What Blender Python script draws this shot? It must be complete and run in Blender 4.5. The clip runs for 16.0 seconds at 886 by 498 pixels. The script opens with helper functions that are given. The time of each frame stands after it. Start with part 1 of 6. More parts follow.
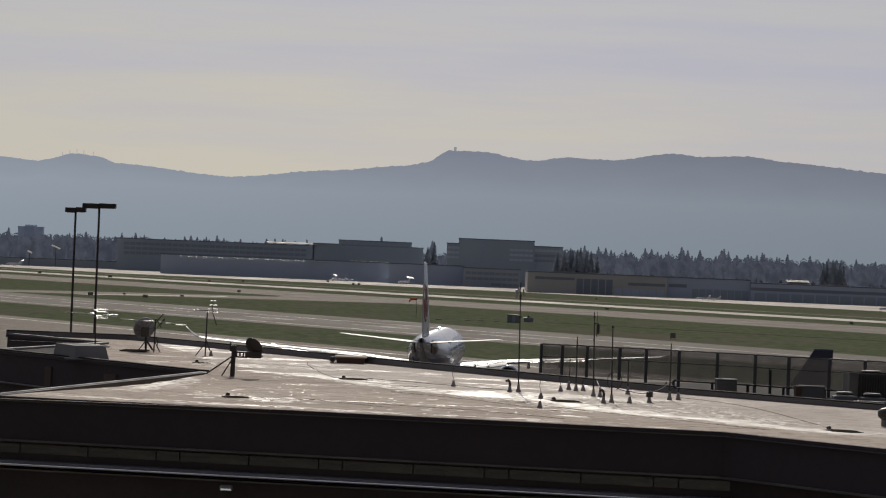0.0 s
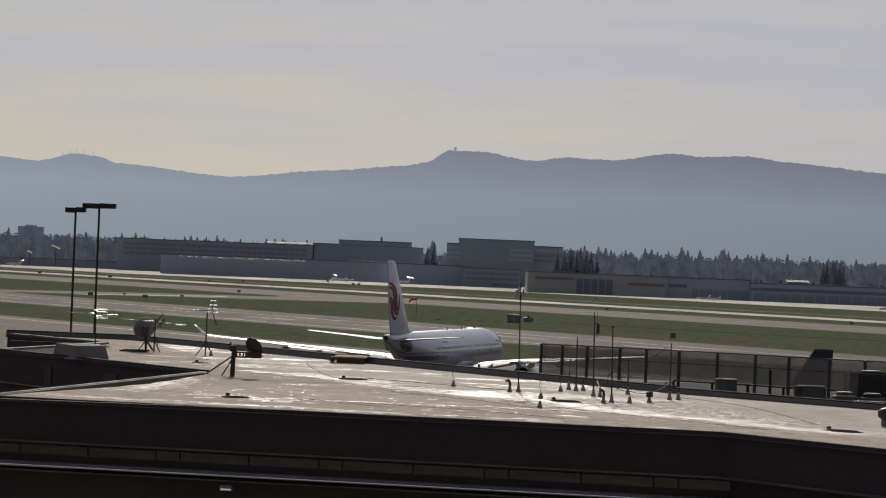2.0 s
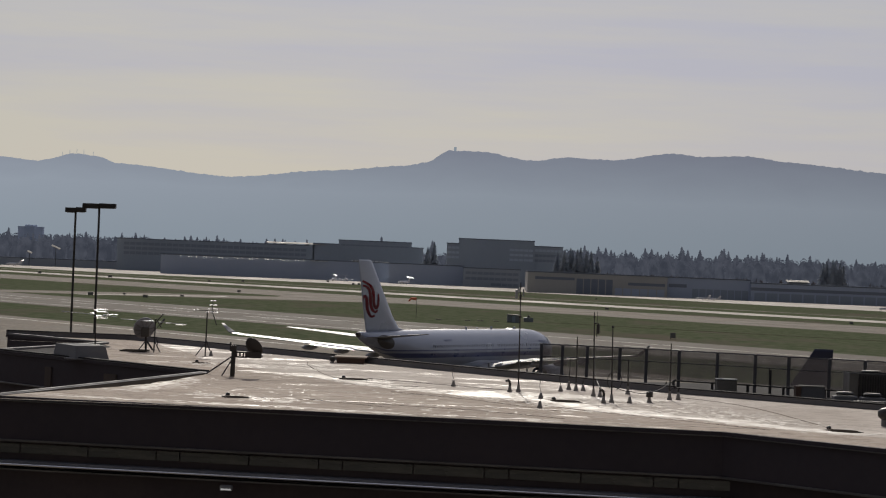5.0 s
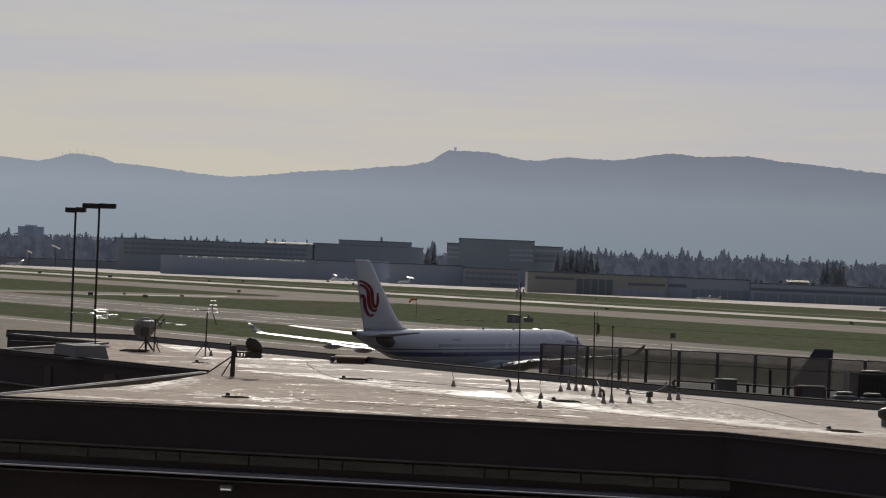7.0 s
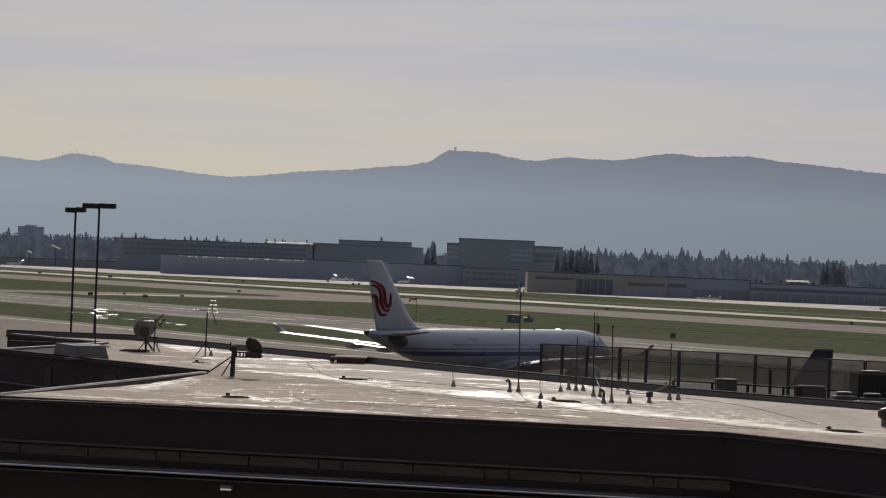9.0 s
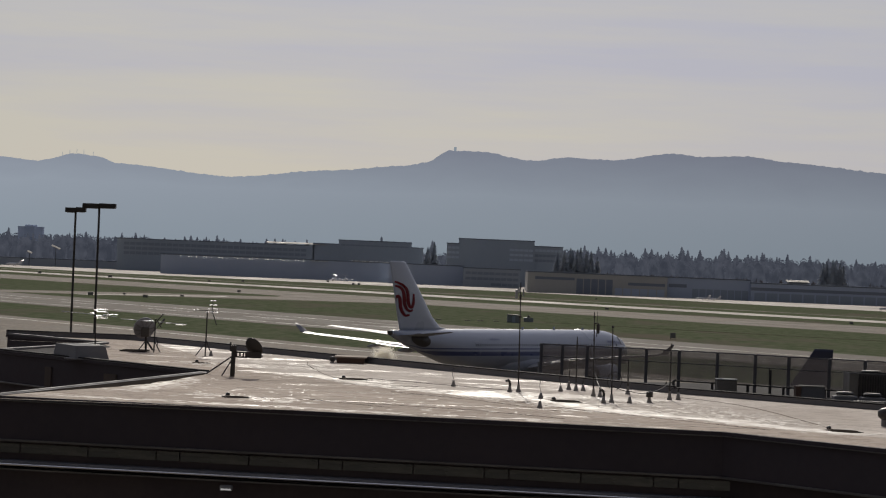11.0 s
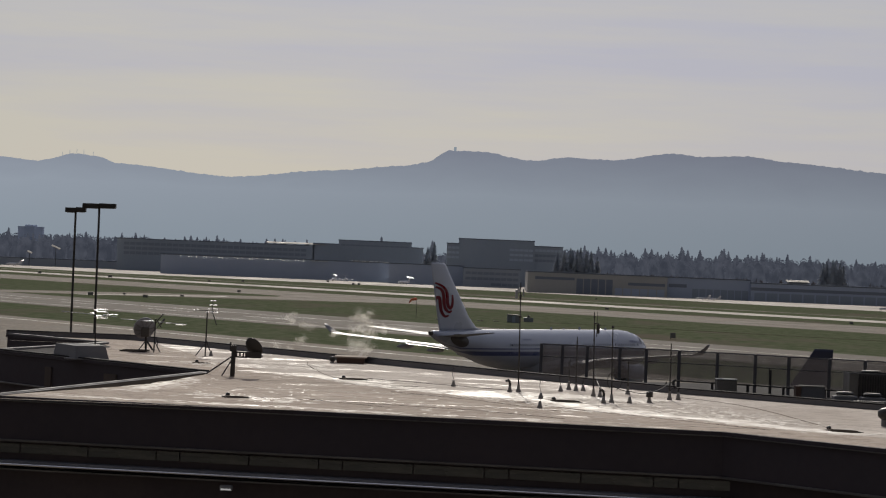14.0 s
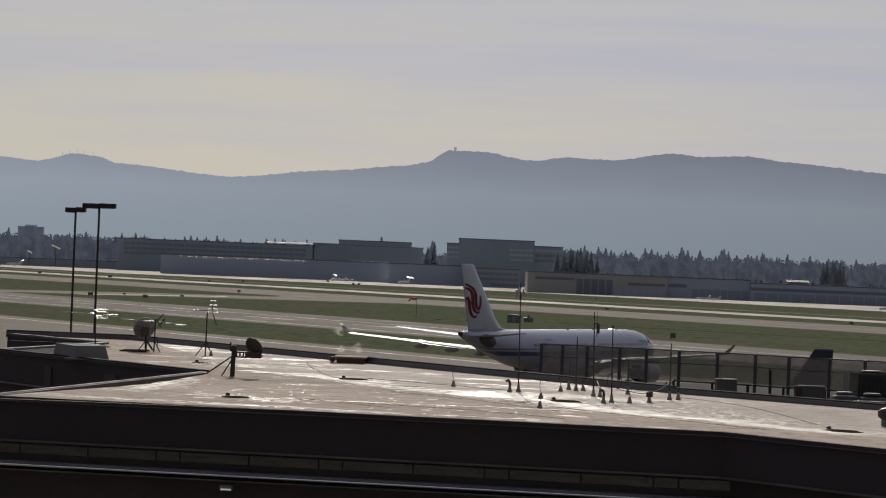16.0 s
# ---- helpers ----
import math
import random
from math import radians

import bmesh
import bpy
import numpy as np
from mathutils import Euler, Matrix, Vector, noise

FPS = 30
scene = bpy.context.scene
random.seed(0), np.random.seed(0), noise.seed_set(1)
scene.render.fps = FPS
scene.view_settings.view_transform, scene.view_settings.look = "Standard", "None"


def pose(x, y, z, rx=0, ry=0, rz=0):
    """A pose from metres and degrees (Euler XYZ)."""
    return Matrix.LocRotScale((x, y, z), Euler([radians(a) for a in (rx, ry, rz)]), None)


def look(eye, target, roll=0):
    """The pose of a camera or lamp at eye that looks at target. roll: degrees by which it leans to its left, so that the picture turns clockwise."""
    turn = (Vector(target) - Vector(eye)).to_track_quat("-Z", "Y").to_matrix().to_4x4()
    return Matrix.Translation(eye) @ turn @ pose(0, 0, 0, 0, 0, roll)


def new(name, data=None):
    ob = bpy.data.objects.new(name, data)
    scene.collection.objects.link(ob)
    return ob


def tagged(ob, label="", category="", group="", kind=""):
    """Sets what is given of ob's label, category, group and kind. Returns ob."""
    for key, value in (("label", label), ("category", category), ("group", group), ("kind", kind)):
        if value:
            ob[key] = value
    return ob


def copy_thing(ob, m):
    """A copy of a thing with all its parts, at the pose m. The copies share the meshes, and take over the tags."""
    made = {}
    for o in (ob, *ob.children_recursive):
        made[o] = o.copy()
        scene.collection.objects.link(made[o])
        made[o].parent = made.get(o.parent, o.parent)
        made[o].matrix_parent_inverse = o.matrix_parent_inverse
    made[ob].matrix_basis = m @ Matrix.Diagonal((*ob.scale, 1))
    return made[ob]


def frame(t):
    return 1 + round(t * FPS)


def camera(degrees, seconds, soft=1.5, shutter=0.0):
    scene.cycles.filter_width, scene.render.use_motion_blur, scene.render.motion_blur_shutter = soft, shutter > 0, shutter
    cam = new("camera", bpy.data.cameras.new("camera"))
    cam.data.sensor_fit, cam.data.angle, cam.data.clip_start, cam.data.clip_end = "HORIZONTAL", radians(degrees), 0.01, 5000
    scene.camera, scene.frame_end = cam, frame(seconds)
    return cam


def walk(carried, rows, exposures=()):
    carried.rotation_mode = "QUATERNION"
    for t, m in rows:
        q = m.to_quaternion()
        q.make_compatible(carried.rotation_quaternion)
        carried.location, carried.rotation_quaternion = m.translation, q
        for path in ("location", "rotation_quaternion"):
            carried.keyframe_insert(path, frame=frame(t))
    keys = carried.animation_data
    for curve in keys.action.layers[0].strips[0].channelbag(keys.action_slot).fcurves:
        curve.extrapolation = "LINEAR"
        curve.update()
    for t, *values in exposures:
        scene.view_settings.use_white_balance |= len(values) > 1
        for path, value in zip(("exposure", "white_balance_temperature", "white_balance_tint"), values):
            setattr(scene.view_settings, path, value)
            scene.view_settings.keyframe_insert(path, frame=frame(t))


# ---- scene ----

from mathutils.geometry import tessellate_polygon
# ---------- camera: stands still on a high floor across from the terminal ----------
EYE = (0.0, 0.0, 17.1)
cam = camera(18.19, 16.0, soft=1.18)
STAND = look(EYE, (0.0, 1000.0, 22.739), 2.324)
walk(cam, [(0.0, STAND), (16.0, STAND)], exposures=[(0.0, 0.0), (16.0, 0.0)])

# ---------- sky and sun: hazy winter sun, high ahead of the camera ----------
SUN_UP, SUN_SIDE = 25.5, -1.5          # degrees above the horizon, degrees to the right of +Y
world = bpy.data.worlds.new("sky")
scene.world = world
world.use_nodes = True
wn, wl = world.node_tree.nodes, world.node_tree.links
wn.clear()
w_out = wn.new("ShaderNodeOutputWorld")
w_bg = wn.new("ShaderNodeBackground")
w_bg.inputs["Strength"].default_value = 0.094
sky = wn.new("ShaderNodeTexSky")
sky.sky_type, sky.sun_disc = "NISHITA", False
sky.sun_elevation, sky.sun_rotation = radians(SUN_UP), radians(SUN_SIDE)
sky.air_density, sky.dust_density, sky.ozone_density = 1.0, 1.0, 2.0
w_tc = wn.new("ShaderNodeTexCoord")
w_map = wn.new("ShaderNodeMapping")
w_map.inputs["Scale"].default_value = (4.0, 4.0, 46.0)
w_map.inputs["Rotation"].default_value = (0.0, radians(-3.0), 0.0)
w_noise = wn.new("ShaderNodeTexNoise")
w_noise.inputs["Scale"].default_value, w_noise.inputs["Detail"].default_value = 1.0, 5.0
w_noise.inputs["Roughness"].default_value = 0.6
w_ramp = wn.new("ShaderNodeValToRGB")
w_ramp.color_ramp.elements[0].position, w_ramp.color_ramp.elements[0].color = 0.33, (3.86, 3.955, 4.80, 1)
w_ramp.color_ramp.elements[1].position, w_ramp.color_ramp.elements[1].color = 0.68, (4.71, 4.60, 4.26, 1)
w_mix = wn.new("ShaderNodeMix")
w_mix.data_type = "RGBA"
w_mix.inputs["Factor"].default_value = 0.95
wl.new(w_tc.outputs["Generated"], w_map.inputs["Vector"])
wl.new(w_map.outputs["Vector"], w_noise.inputs["Vector"])
# thin cloud turns creamier towards the horizon
w_sep, w_low, w_sum = wn.new("ShaderNodeSeparateXYZ"), wn.new("ShaderNodeMapRange"), wn.new("ShaderNodeMath")
w_low.inputs["From Min"].default_value, w_low.inputs["From Max"].default_value = 0.02, 0.12
w_low.inputs["To Min"].default_value, w_low.inputs["To Max"].default_value = 0.10, -0.14
wl.new(w_tc.outputs["Generated"], w_sep.inputs["Vector"])
wl.new(w_sep.outputs["Z"], w_low.inputs["Value"])
wl.new(w_noise.outputs["Fac"], w_sum.inputs[0])
wl.new(w_low.outputs["Result"], w_sum.inputs[1])
# a warm gap of thinner cloud low on one side, and bluer cloud on the other
w_side, w_deep, w_gap, w_warm = (wn.new("ShaderNodeMapRange"), wn.new("ShaderNodeMapRange"), wn.new("ShaderNodeMath"), wn.new("ShaderNodeMath"))
for q, vals in ((w_side, (-0.17, 0.17, 0.24, -0.14)), (w_deep, (0.042, 0.060, 1.0, 0.0))):
    for k, v in zip(("From Min", "From Max", "To Min", "To Max"), vals):
        q.inputs[k].default_value = v
w_gap.operation = "MULTIPLY"
wl.new(w_sep.outputs["X"], w_side.inputs["Value"])
wl.new(w_sep.outputs["Z"], w_deep.inputs["Value"])
wl.new(w_side.outputs["Result"], w_gap.inputs[0])
wl.new(w_deep.outputs["Result"], w_gap.inputs[1])
wl.new(w_sum.outputs["Value"], w_warm.inputs[0])
wl.new(w_gap.outputs["Value"], w_warm.inputs[1])
wl.new(w_warm.outputs["Value"], w_ramp.inputs["Fac"])
wl.new(sky.outputs["Color"], w_mix.inputs["A"])
# hazy cloud glows round the sun and is dimmer away from it
w_dot, w_half, w_pow, w_lift, w_tint = (wn.new("ShaderNodeVectorMath"), wn.new("ShaderNodeMath"), wn.new("ShaderNodeMath"), wn.new("ShaderNodeMath"),
                                        wn.new("ShaderNodeVectorMath"))
w_dot.operation, w_half.operation, w_pow.operation, w_lift.operation, w_tint.operation = "DOT_PRODUCT", "MULTIPLY_ADD", "POWER", "MULTIPLY_ADD", "SCALE"
_e, _a = radians(SUN_UP), radians(SUN_SIDE)
SUN_WAY = Vector((math.sin(_a) * math.cos(_e), math.cos(_a) * math.cos(_e), math.sin(_e)))
w_dot.inputs[1].default_value = SUN_WAY
w_half.inputs[1].default_value = w_half.inputs[2].default_value = 0.5
w_pow.inputs[1].default_value = 2.0
w_lift.inputs[1].default_value, w_lift.inputs[2].default_value = 0.97, 0.165
wl.new(w_tc.outputs["Generated"], w_dot.inputs[0])
wl.new(w_dot.outputs["Value"], w_half.inputs[0])
wl.new(w_half.outputs["Value"], w_pow.inputs[0])
wl.new(w_pow.outputs["Value"], w_lift.inputs[0])
wl.new(w_ramp.outputs["Color"], w_tint.inputs[0])
wl.new(w_lift.outputs["Value"], w_tint.inputs["Scale"])
wl.new(w_tint.outputs["Vector"], w_mix.inputs["B"])
wl.new(w_mix.outputs["Result"], w_bg.inputs["Color"])
wl.new(w_bg.outputs["Background"], w_out.inputs["Surface"])

sun_data = bpy.data.lights.new("sun", "SUN")
sun_data.energy, sun_data.angle, sun_data.color = 2.5, radians(0.5), (1.0, 0.93, 0.82)
sun = new("sun", sun_data)
sun.matrix_world = look(SUN_WAY * 300, (0, 0, 0))


# ---------- materials ----------
def mat(name, base, other=None, rough=0.6, metal=0.0, big=0.5, fine=12.0, bump=0.15, rough_var=0.15,
        stretch=(1, 1, 1), coat=0.0, spec=0.5, amount=0.5):
    """A surface of two colours mixed by noise at two scales (per metre), with grain, uneven gloss and fine relief."""
    m = bpy.data.materials.new(name)
    m.use_nodes = True
    nt = m.node_tree
    n, l = nt.nodes, nt.links
    bs = n["Principled BSDF"]
    bs.inputs["Metallic"].default_value = metal
    bs.inputs["Specular IOR Level"].default_value = spec
    bs.inputs["Coat Weight"].default_value = coat
    other = other or tuple(c * 0.75 for c in base)
    tc = n.new("ShaderNodeTexCoord")
    mp = n.new("ShaderNodeMapping")
    mp.inputs["Scale"].default_value = stretch
    l.new(tc.outputs["Object"], mp.inputs["Vector"])
    a, b = n.new("ShaderNodeTexNoise"), n.new("ShaderNodeTexNoise")
    for q, s, d in ((a, big, 5.0), (b, fine, 3.0)):
        q.inputs["Scale"].default_value, q.inputs["Detail"].default_value = s, d
        l.new(mp.outputs["Vector"], q.inputs["Vector"])
    add = n.new("ShaderNodeMath")
    add.operation = "MULTIPLY_ADD"
    add.inputs[1].default_value = 0.35
    l.new(b.outputs["Fac"], add.inputs[0])
    l.new(a.outputs["Fac"], add.inputs[2])
    rp = n.new("ShaderNodeMapRange")
    rp.inputs["From Min"].default_value, rp.inputs["From Max"].default_value = 0.675 - amount * 0.5, 0.675 + amount * 0.5
    l.new(add.outputs["Value"], rp.inputs["Value"])
    mx = n.new("ShaderNodeMix")
    mx.data_type = "RGBA"
    mx.inputs["A"].default_value, mx.inputs["B"].default_value = (*base, 1), (*other, 1)
    l.new(rp.outputs["Result"], mx.inputs["Factor"])
    l.new(mx.outputs["Result"], bs.inputs["Base Color"])
    rr = n.new("ShaderNodeMapRange")
    rr.inputs["From Min"].default_value, rr.inputs["From Max"].default_value = 0.3, 0.7
    rr.inputs["To Min"].default_value, rr.inputs["To Max"].default_value = max(0.02, rough - rough_var), min(1.0, rough + rough_var)
    l.new(a.outputs["Fac"], rr.inputs["Value"])
    l.new(rr.outputs["Result"], bs.inputs["Roughness"])
    if bump:
        bp = n.new("ShaderNodeBump")
        bp.inputs["Strength"].default_value, bp.inputs["Distance"].default_value = bump, 0.02
        l.new(b.outputs["Fac"], bp.inputs["Height"])
        l.new(bp.outputs["Normal"], bs.inputs["Normal"])
    return m


def see_through(name, colour, clear, rough=0.8, scale=0.0):
    """A woven or misty surface that lets a share of the light straight through."""
    m = bpy.data.materials.new(name)
    m.use_nodes = True
    n, l = m.node_tree.nodes, m.node_tree.links
    bs = n["Principled BSDF"]
    bs.inputs["Base Color"].default_value, bs.inputs["Roughness"].default_value = (*colour, 1), rough
    tr = n.new("ShaderNodeBsdfTransparent")
    mx = n.new("ShaderNodeMixShader")
    mx.inputs["Fac"].default_value = clear
    if scale:
        tc, no, rp = n.new("ShaderNodeTexCoord"), n.new("ShaderNodeTexNoise"), n.new("ShaderNodeMapRange")
        no.inputs["Scale"].default_value, no.inputs["Detail"].default_value = scale, 4.0
        rp.inputs["From Min"].default_value, rp.inputs["From Max"].default_value = 0.35, 0.65
        rp.inputs["To Min"].default_value, rp.inputs["To Max"].default_value = clear - 0.16, min(1.0, clear + 0.10)
        l.new(tc.outputs["Object"], no.inputs["Vector"])
        l.new(no.outputs["Fac"], rp.inputs["Value"])
        l.new(rp.outputs["Result"], mx.inputs["Fac"])
    if scale:
        df, tl, hf = n.new("ShaderNodeBsdfDiffuse"), n.new("ShaderNodeBsdfTranslucent"), n.new("ShaderNodeMixShader")
        df.inputs["Color"].default_value = tl.inputs["Color"].default_value = (*colour, 1)
        hf.inputs["Fac"].default_value = 0.9
        l.new(df.outputs["BSDF"], hf.inputs[1])
        l.new(tl.outputs["BSDF"], hf.inputs[2])
        l.new(hf.outputs["Shader"], mx.inputs[1])
    else:
        l.new(bs.outputs["BSDF"], mx.inputs[1])
    l.new(tr.outputs["BSDF"], mx.inputs[2])
    l.new(mx.outputs["Shader"], n["Material Output"].inputs["Surface"])
    return m


def woven(name, colour, clear):
    """Fine mesh cloth: open holes, and threads that scatter the light both ways."""
    m = bpy.data.materials.new(name)
    m.use_nodes = True
    n, l = m.node_tree.nodes, m.node_tree.links
    df, tl, tr = n.new("ShaderNodeBsdfDiffuse"), n.new("ShaderNodeBsdfTranslucent"), n.new("ShaderNodeBsdfTransparent")
    hf, mx = n.new("ShaderNodeMixShader"), n.new("ShaderNodeMixShader")
    tc, no, rp = n.new("ShaderNodeTexCoord"), n.new("ShaderNodeTexNoise"), n.new("ShaderNodeMapRange")
    no.inputs["Scale"].default_value, no.inputs["Detail"].default_value = 1.4, 4.0
    rp.inputs["From Min"].default_value, rp.inputs["From Max"].default_value = 0.3, 0.7
    rp.inputs["To Min"].default_value, rp.inputs["To Max"].default_value = clear - 0.07, clear + 0.07
    df.inputs["Color"].default_value = tl.inputs["Color"].default_value = (*colour, 1)
    hf.inputs["Fac"].default_value = 0.5
    l.new(tc.outputs["Object"], no.inputs["Vector"])
    l.new(no.outputs["Fac"], rp.inputs["Value"])
    l.new(rp.outputs["Result"], mx.inputs["Fac"])
    l.new(df.outputs["BSDF"], hf.inputs[1])
    l.new(tl.outputs["BSDF"], hf.inputs[2])
    l.new(hf.outputs["Shader"], mx.inputs[1])
    l.new(tr.outputs["BSDF"], mx.inputs[2])
    l.new(mx.outputs["Shader"], n["Material Output"].inputs["Surface"])
    return m


def leafy(name, dark, light):
    """Needles that scatter light back and let some of it through."""
    m = bpy.data.materials.new(name)
    m.use_nodes = True
    n, l = m.node_tree.nodes, m.node_tree.links
    tc, no, mx = n.new("ShaderNodeTexCoord"), n.new("ShaderNodeTexNoise"), n.new("ShaderNodeMix")
    df, tl, hf = n.new("ShaderNodeBsdfDiffuse"), n.new("ShaderNodeBsdfTranslucent"), n.new("ShaderNodeMixShader")
    no.inputs["Scale"].default_value, no.inputs["Detail"].default_value = 0.35, 4.0
    mx.data_type = "RGBA"
    mx.inputs["A"].default_value, mx.inputs["B"].default_value = (*dark, 1), (*light, 1)
    hf.inputs["Fac"].default_value = 0.5
    l.new(tc.outputs["Object"], no.inputs["Vector"])
    l.new(no.outputs["Fac"], mx.inputs["Factor"])
    for q in (df, tl):
        l.new(mx.outputs["Result"], q.inputs["Color"])
    l.new(df.outputs["BSDF"], hf.inputs[1])
    l.new(tl.outputs["BSDF"], hf.inputs[2])
    l.new(hf.outputs["Shader"], n["Material Output"].inputs["Surface"])
    return m


def roof_material(name, dark, light, blot, wet0, wet1, gloss):
    """Weathered roof membrane: broad dirt zones, blotches, flecks with sparkle put into their colour, and damp patches
    that shine.
    """
    m = bpy.data.materials.new(name)
    m.use_nodes = True
    n, l = m.node_tree.nodes, m.node_tree.links
    bs = n["Principled BSDF"]
    tc = n.new("ShaderNodeTexCoord")

    def field_noise(scale, detail, sx, sy, turn, rough=0.55, warp=0.0):
        mp, no = n.new("ShaderNodeMapping"), n.new("ShaderNodeTexNoise")
        mp.inputs["Scale"].default_value = (sx, sy, 1.0)
        mp.inputs["Rotation"].default_value = (0, 0, radians(turn))
        no.inputs["Scale"].default_value, no.inputs["Detail"].default_value = scale, detail
        no.inputs["Roughness"].default_value, no.inputs["Distortion"].default_value = rough, warp
        l.new(tc.outputs["Object"], mp.inputs["Vector"])
        l.new(mp.outputs["Vector"], no.inputs["Vector"])
        return no.outputs["Fac"]

    def span(v, a0, a1, b0, b1):
        r = n.new("ShaderNodeMapRange")
        for k, x in zip(("From Min", "From Max", "To Min", "To Max"), (a0, a1, b0, b1)):
            r.inputs[k].default_value = x
        l.new(v, r.inputs["Value"])
        return r.outputs["Result"]

    def blend(f, p, q):
        x = n.new("ShaderNodeMix")
        x.data_type = "RGBA"
        l.new(f, x.inputs["Factor"])
        for s, v in (("A", p), ("B", q)):
            if isinstance(v, tuple):
                x.inputs[s].default_value = (*v, 1)
            else:
                l.new(v, x.inputs[s])
        return x.outputs["Result"]

    still = field_noise(3.6, 6.0, 0.7, 1.0, 8, 0.75)
    zones = field_noise(0.16, 6.0, 0.7, 1.0, 12, 0.6, 0.8)
    blots = field_noise(2.6, 7.0, 0.55, 1.0, 6, 0.72)
    flecks = field_noise(3.4, 7.0, 0.7, 1.3, 3, 0.78)
    damp = field_noise(0.22, 4.0, 0.6, 1.0, 20, 0.6, 0.8)
    col = blend(span(zones, 0.36, 0.64, 0, 1), dark, light)
    col = blend(span(blots, 0.49, 0.60, 0, 0.75), col, blot)
    # pale fleck colour stands in for fine sparkle on the roof
    col = blend(span(flecks, 0.555, 0.62, 0, 0.6), col, (0.64, 0.585, 0.52))
    col = blend(span(flecks, 0.44, 0.40, 0, 0.5), col, blot)
    l.new(col, bs.inputs["Base Color"])
    wet = n.new("ShaderNodeMath")
    wet.operation = "MULTIPLY_ADD"
    wet.inputs[1].default_value = 0.75
    l.new(still, wet.inputs[0])
    l.new(damp, wet.inputs[2])
    l.new(span(wet.outputs["Value"], wet0, wet1, 0.95, gloss), bs.inputs["Roughness"])
    bs.inputs["Specular IOR Level"].default_value = 0.25
    bp = n.new("ShaderNodeBump")
    bp.inputs["Strength"].default_value, bp.inputs["Distance"].default_value = 0.35, 0.02
    l.new(blots, bp.inputs["Height"])
    l.new(bp.outputs["Normal"], bs.inputs["Normal"])
    return m


def ground_material(name, green, olive, brown):
    """Winter grass: green and olive patches, drier brown ground between them, fine mottling drawn out along the runways."""
    m = bpy.data.materials.new(name)
    m.use_nodes = True
    n, l = m.node_tree.nodes, m.node_tree.links
    bs = n["Principled BSDF"]
    bs.inputs["Roughness"].default_value, bs.inputs["Specular IOR Level"].default_value = 1.0, 0.0
    tc, mp = n.new("ShaderNodeTexCoord"), n.new("ShaderNodeMapping")
    mp.inputs["Rotation"].default_value = (0, 0, radians(-33.0))
    mp.inputs["Scale"].default_value = (1.0, 0.28, 1.0)
    l.new(tc.outputs["Object"], mp.inputs["Vector"])
    outs = []
    for scale, detail, rough in ((0.035, 6.0, 0.6), (0.30, 5.0, 0.7), (0.012, 4.0, 0.55)):
        q = n.new("ShaderNodeTexNoise")
        q.inputs["Scale"].default_value, q.inputs["Detail"].default_value, q.inputs["Roughness"].default_value = scale, detail, rough
        l.new(mp.outputs["Vector"], q.inputs["Vector"])
        outs.append(q.outputs["Fac"])

    def blend(fac, lo, hi, a, b):
        r, x = n.new("ShaderNodeMapRange"), n.new("ShaderNodeMix")
        x.data_type = "RGBA"
        r.inputs["From Min"].default_value, r.inputs["From Max"].default_value = lo, hi
        l.new(fac, r.inputs["Value"])
        l.new(r.outputs["Result"], x.inputs["Factor"])
        for k, v in (("A", a), ("B", b)):
            if isinstance(v, tuple):
                x.inputs[k].default_value = (*v, 1)
            else:
                l.new(v, x.inputs[k])
        return x.outputs["Result"]

    col = blend(outs[1], 0.38, 0.62, green, olive)
    add = n.new("ShaderNodeMath")
    add.operation = "MULTIPLY_ADD"
    add.inputs[1].default_value = 0.5
    l.new(outs[2], add.inputs[0])
    l.new(outs[0], add.inputs[2])
    col = blend(add.outputs["Value"], 0.79, 0.93, col, brown)
    l.new(col, bs.inputs["Base Color"])
    return m


M_ROOF = roof_material("roof_membrane", (0.49, 0.415, 0.35), (0.67, 0.595, 0.52), (0.34, 0.277, 0.226), 0.94, 1.02, 0.54)
# browner copy of the roof: the front slope's duller sheen put into colour
M_ROOF_DIM = roof_material("dim_slope_membrane", (0.34, 0.262, 0.204), (0.49, 0.393, 0.314), (0.235, 0.18, 0.137), 1.05, 1.11, 0.52)
# pale base colours carry part of the sun's glitter on the roof
M_ROOF_GLITTER = mat("glitter_roof_film", (0.56, 0.51, 0.455), (0.47, 0.415, 0.36), rough=0.56, rough_var=0.12, big=1.6, fine=9.0, bump=0.2, spec=0.24, amount=0.4)
M_ROOF_SHEEN = mat("pale_sheen_patch", (0.60, 0.53, 0.46), (0.50, 0.43, 0.365), rough=0.70, rough_var=0.10, big=1.6, fine=9.0, bump=0.2, spec=0.20, amount=0.4)
M_GRASS = ground_material("grass", (0.090, 0.112, 0.063), (0.146, 0.152, 0.098), (0.150, 0.132, 0.102))
M_CONCRETE = mat("apron_concrete", (0.1104, 0.092, 0.07176), (0.2438, 0.2061, 0.1638), amount=0.30, spec=0.06, rough=0.95, big=0.06, fine=0.8, bump=0.0, stretch=(1.0, 0.4, 1))
M_ASPHALT = mat("runway_asphalt", (0.099, 0.0855, 0.0711), (0.1845, 0.1602, 0.1332), amount=0.32, spec=0.06, rough=0.95, big=0.06, fine=0.8, bump=0.0, stretch=(1.0, 0.4, 1))
M_PALE = mat("pale_concrete", (0.5139, 0.4568, 0.3925), (0.4139, 0.3711, 0.3212), spec=0.15, rough=0.85, big=0.03, fine=0.5, bump=0.0)
M_PAINT = mat("line_paint", (0.621, 0.5805, 0.513), (0.378, 0.3443, 0.2903), rough=0.75, spec=0.2, big=0.12, fine=1.5, bump=0.0, amount=0.35)
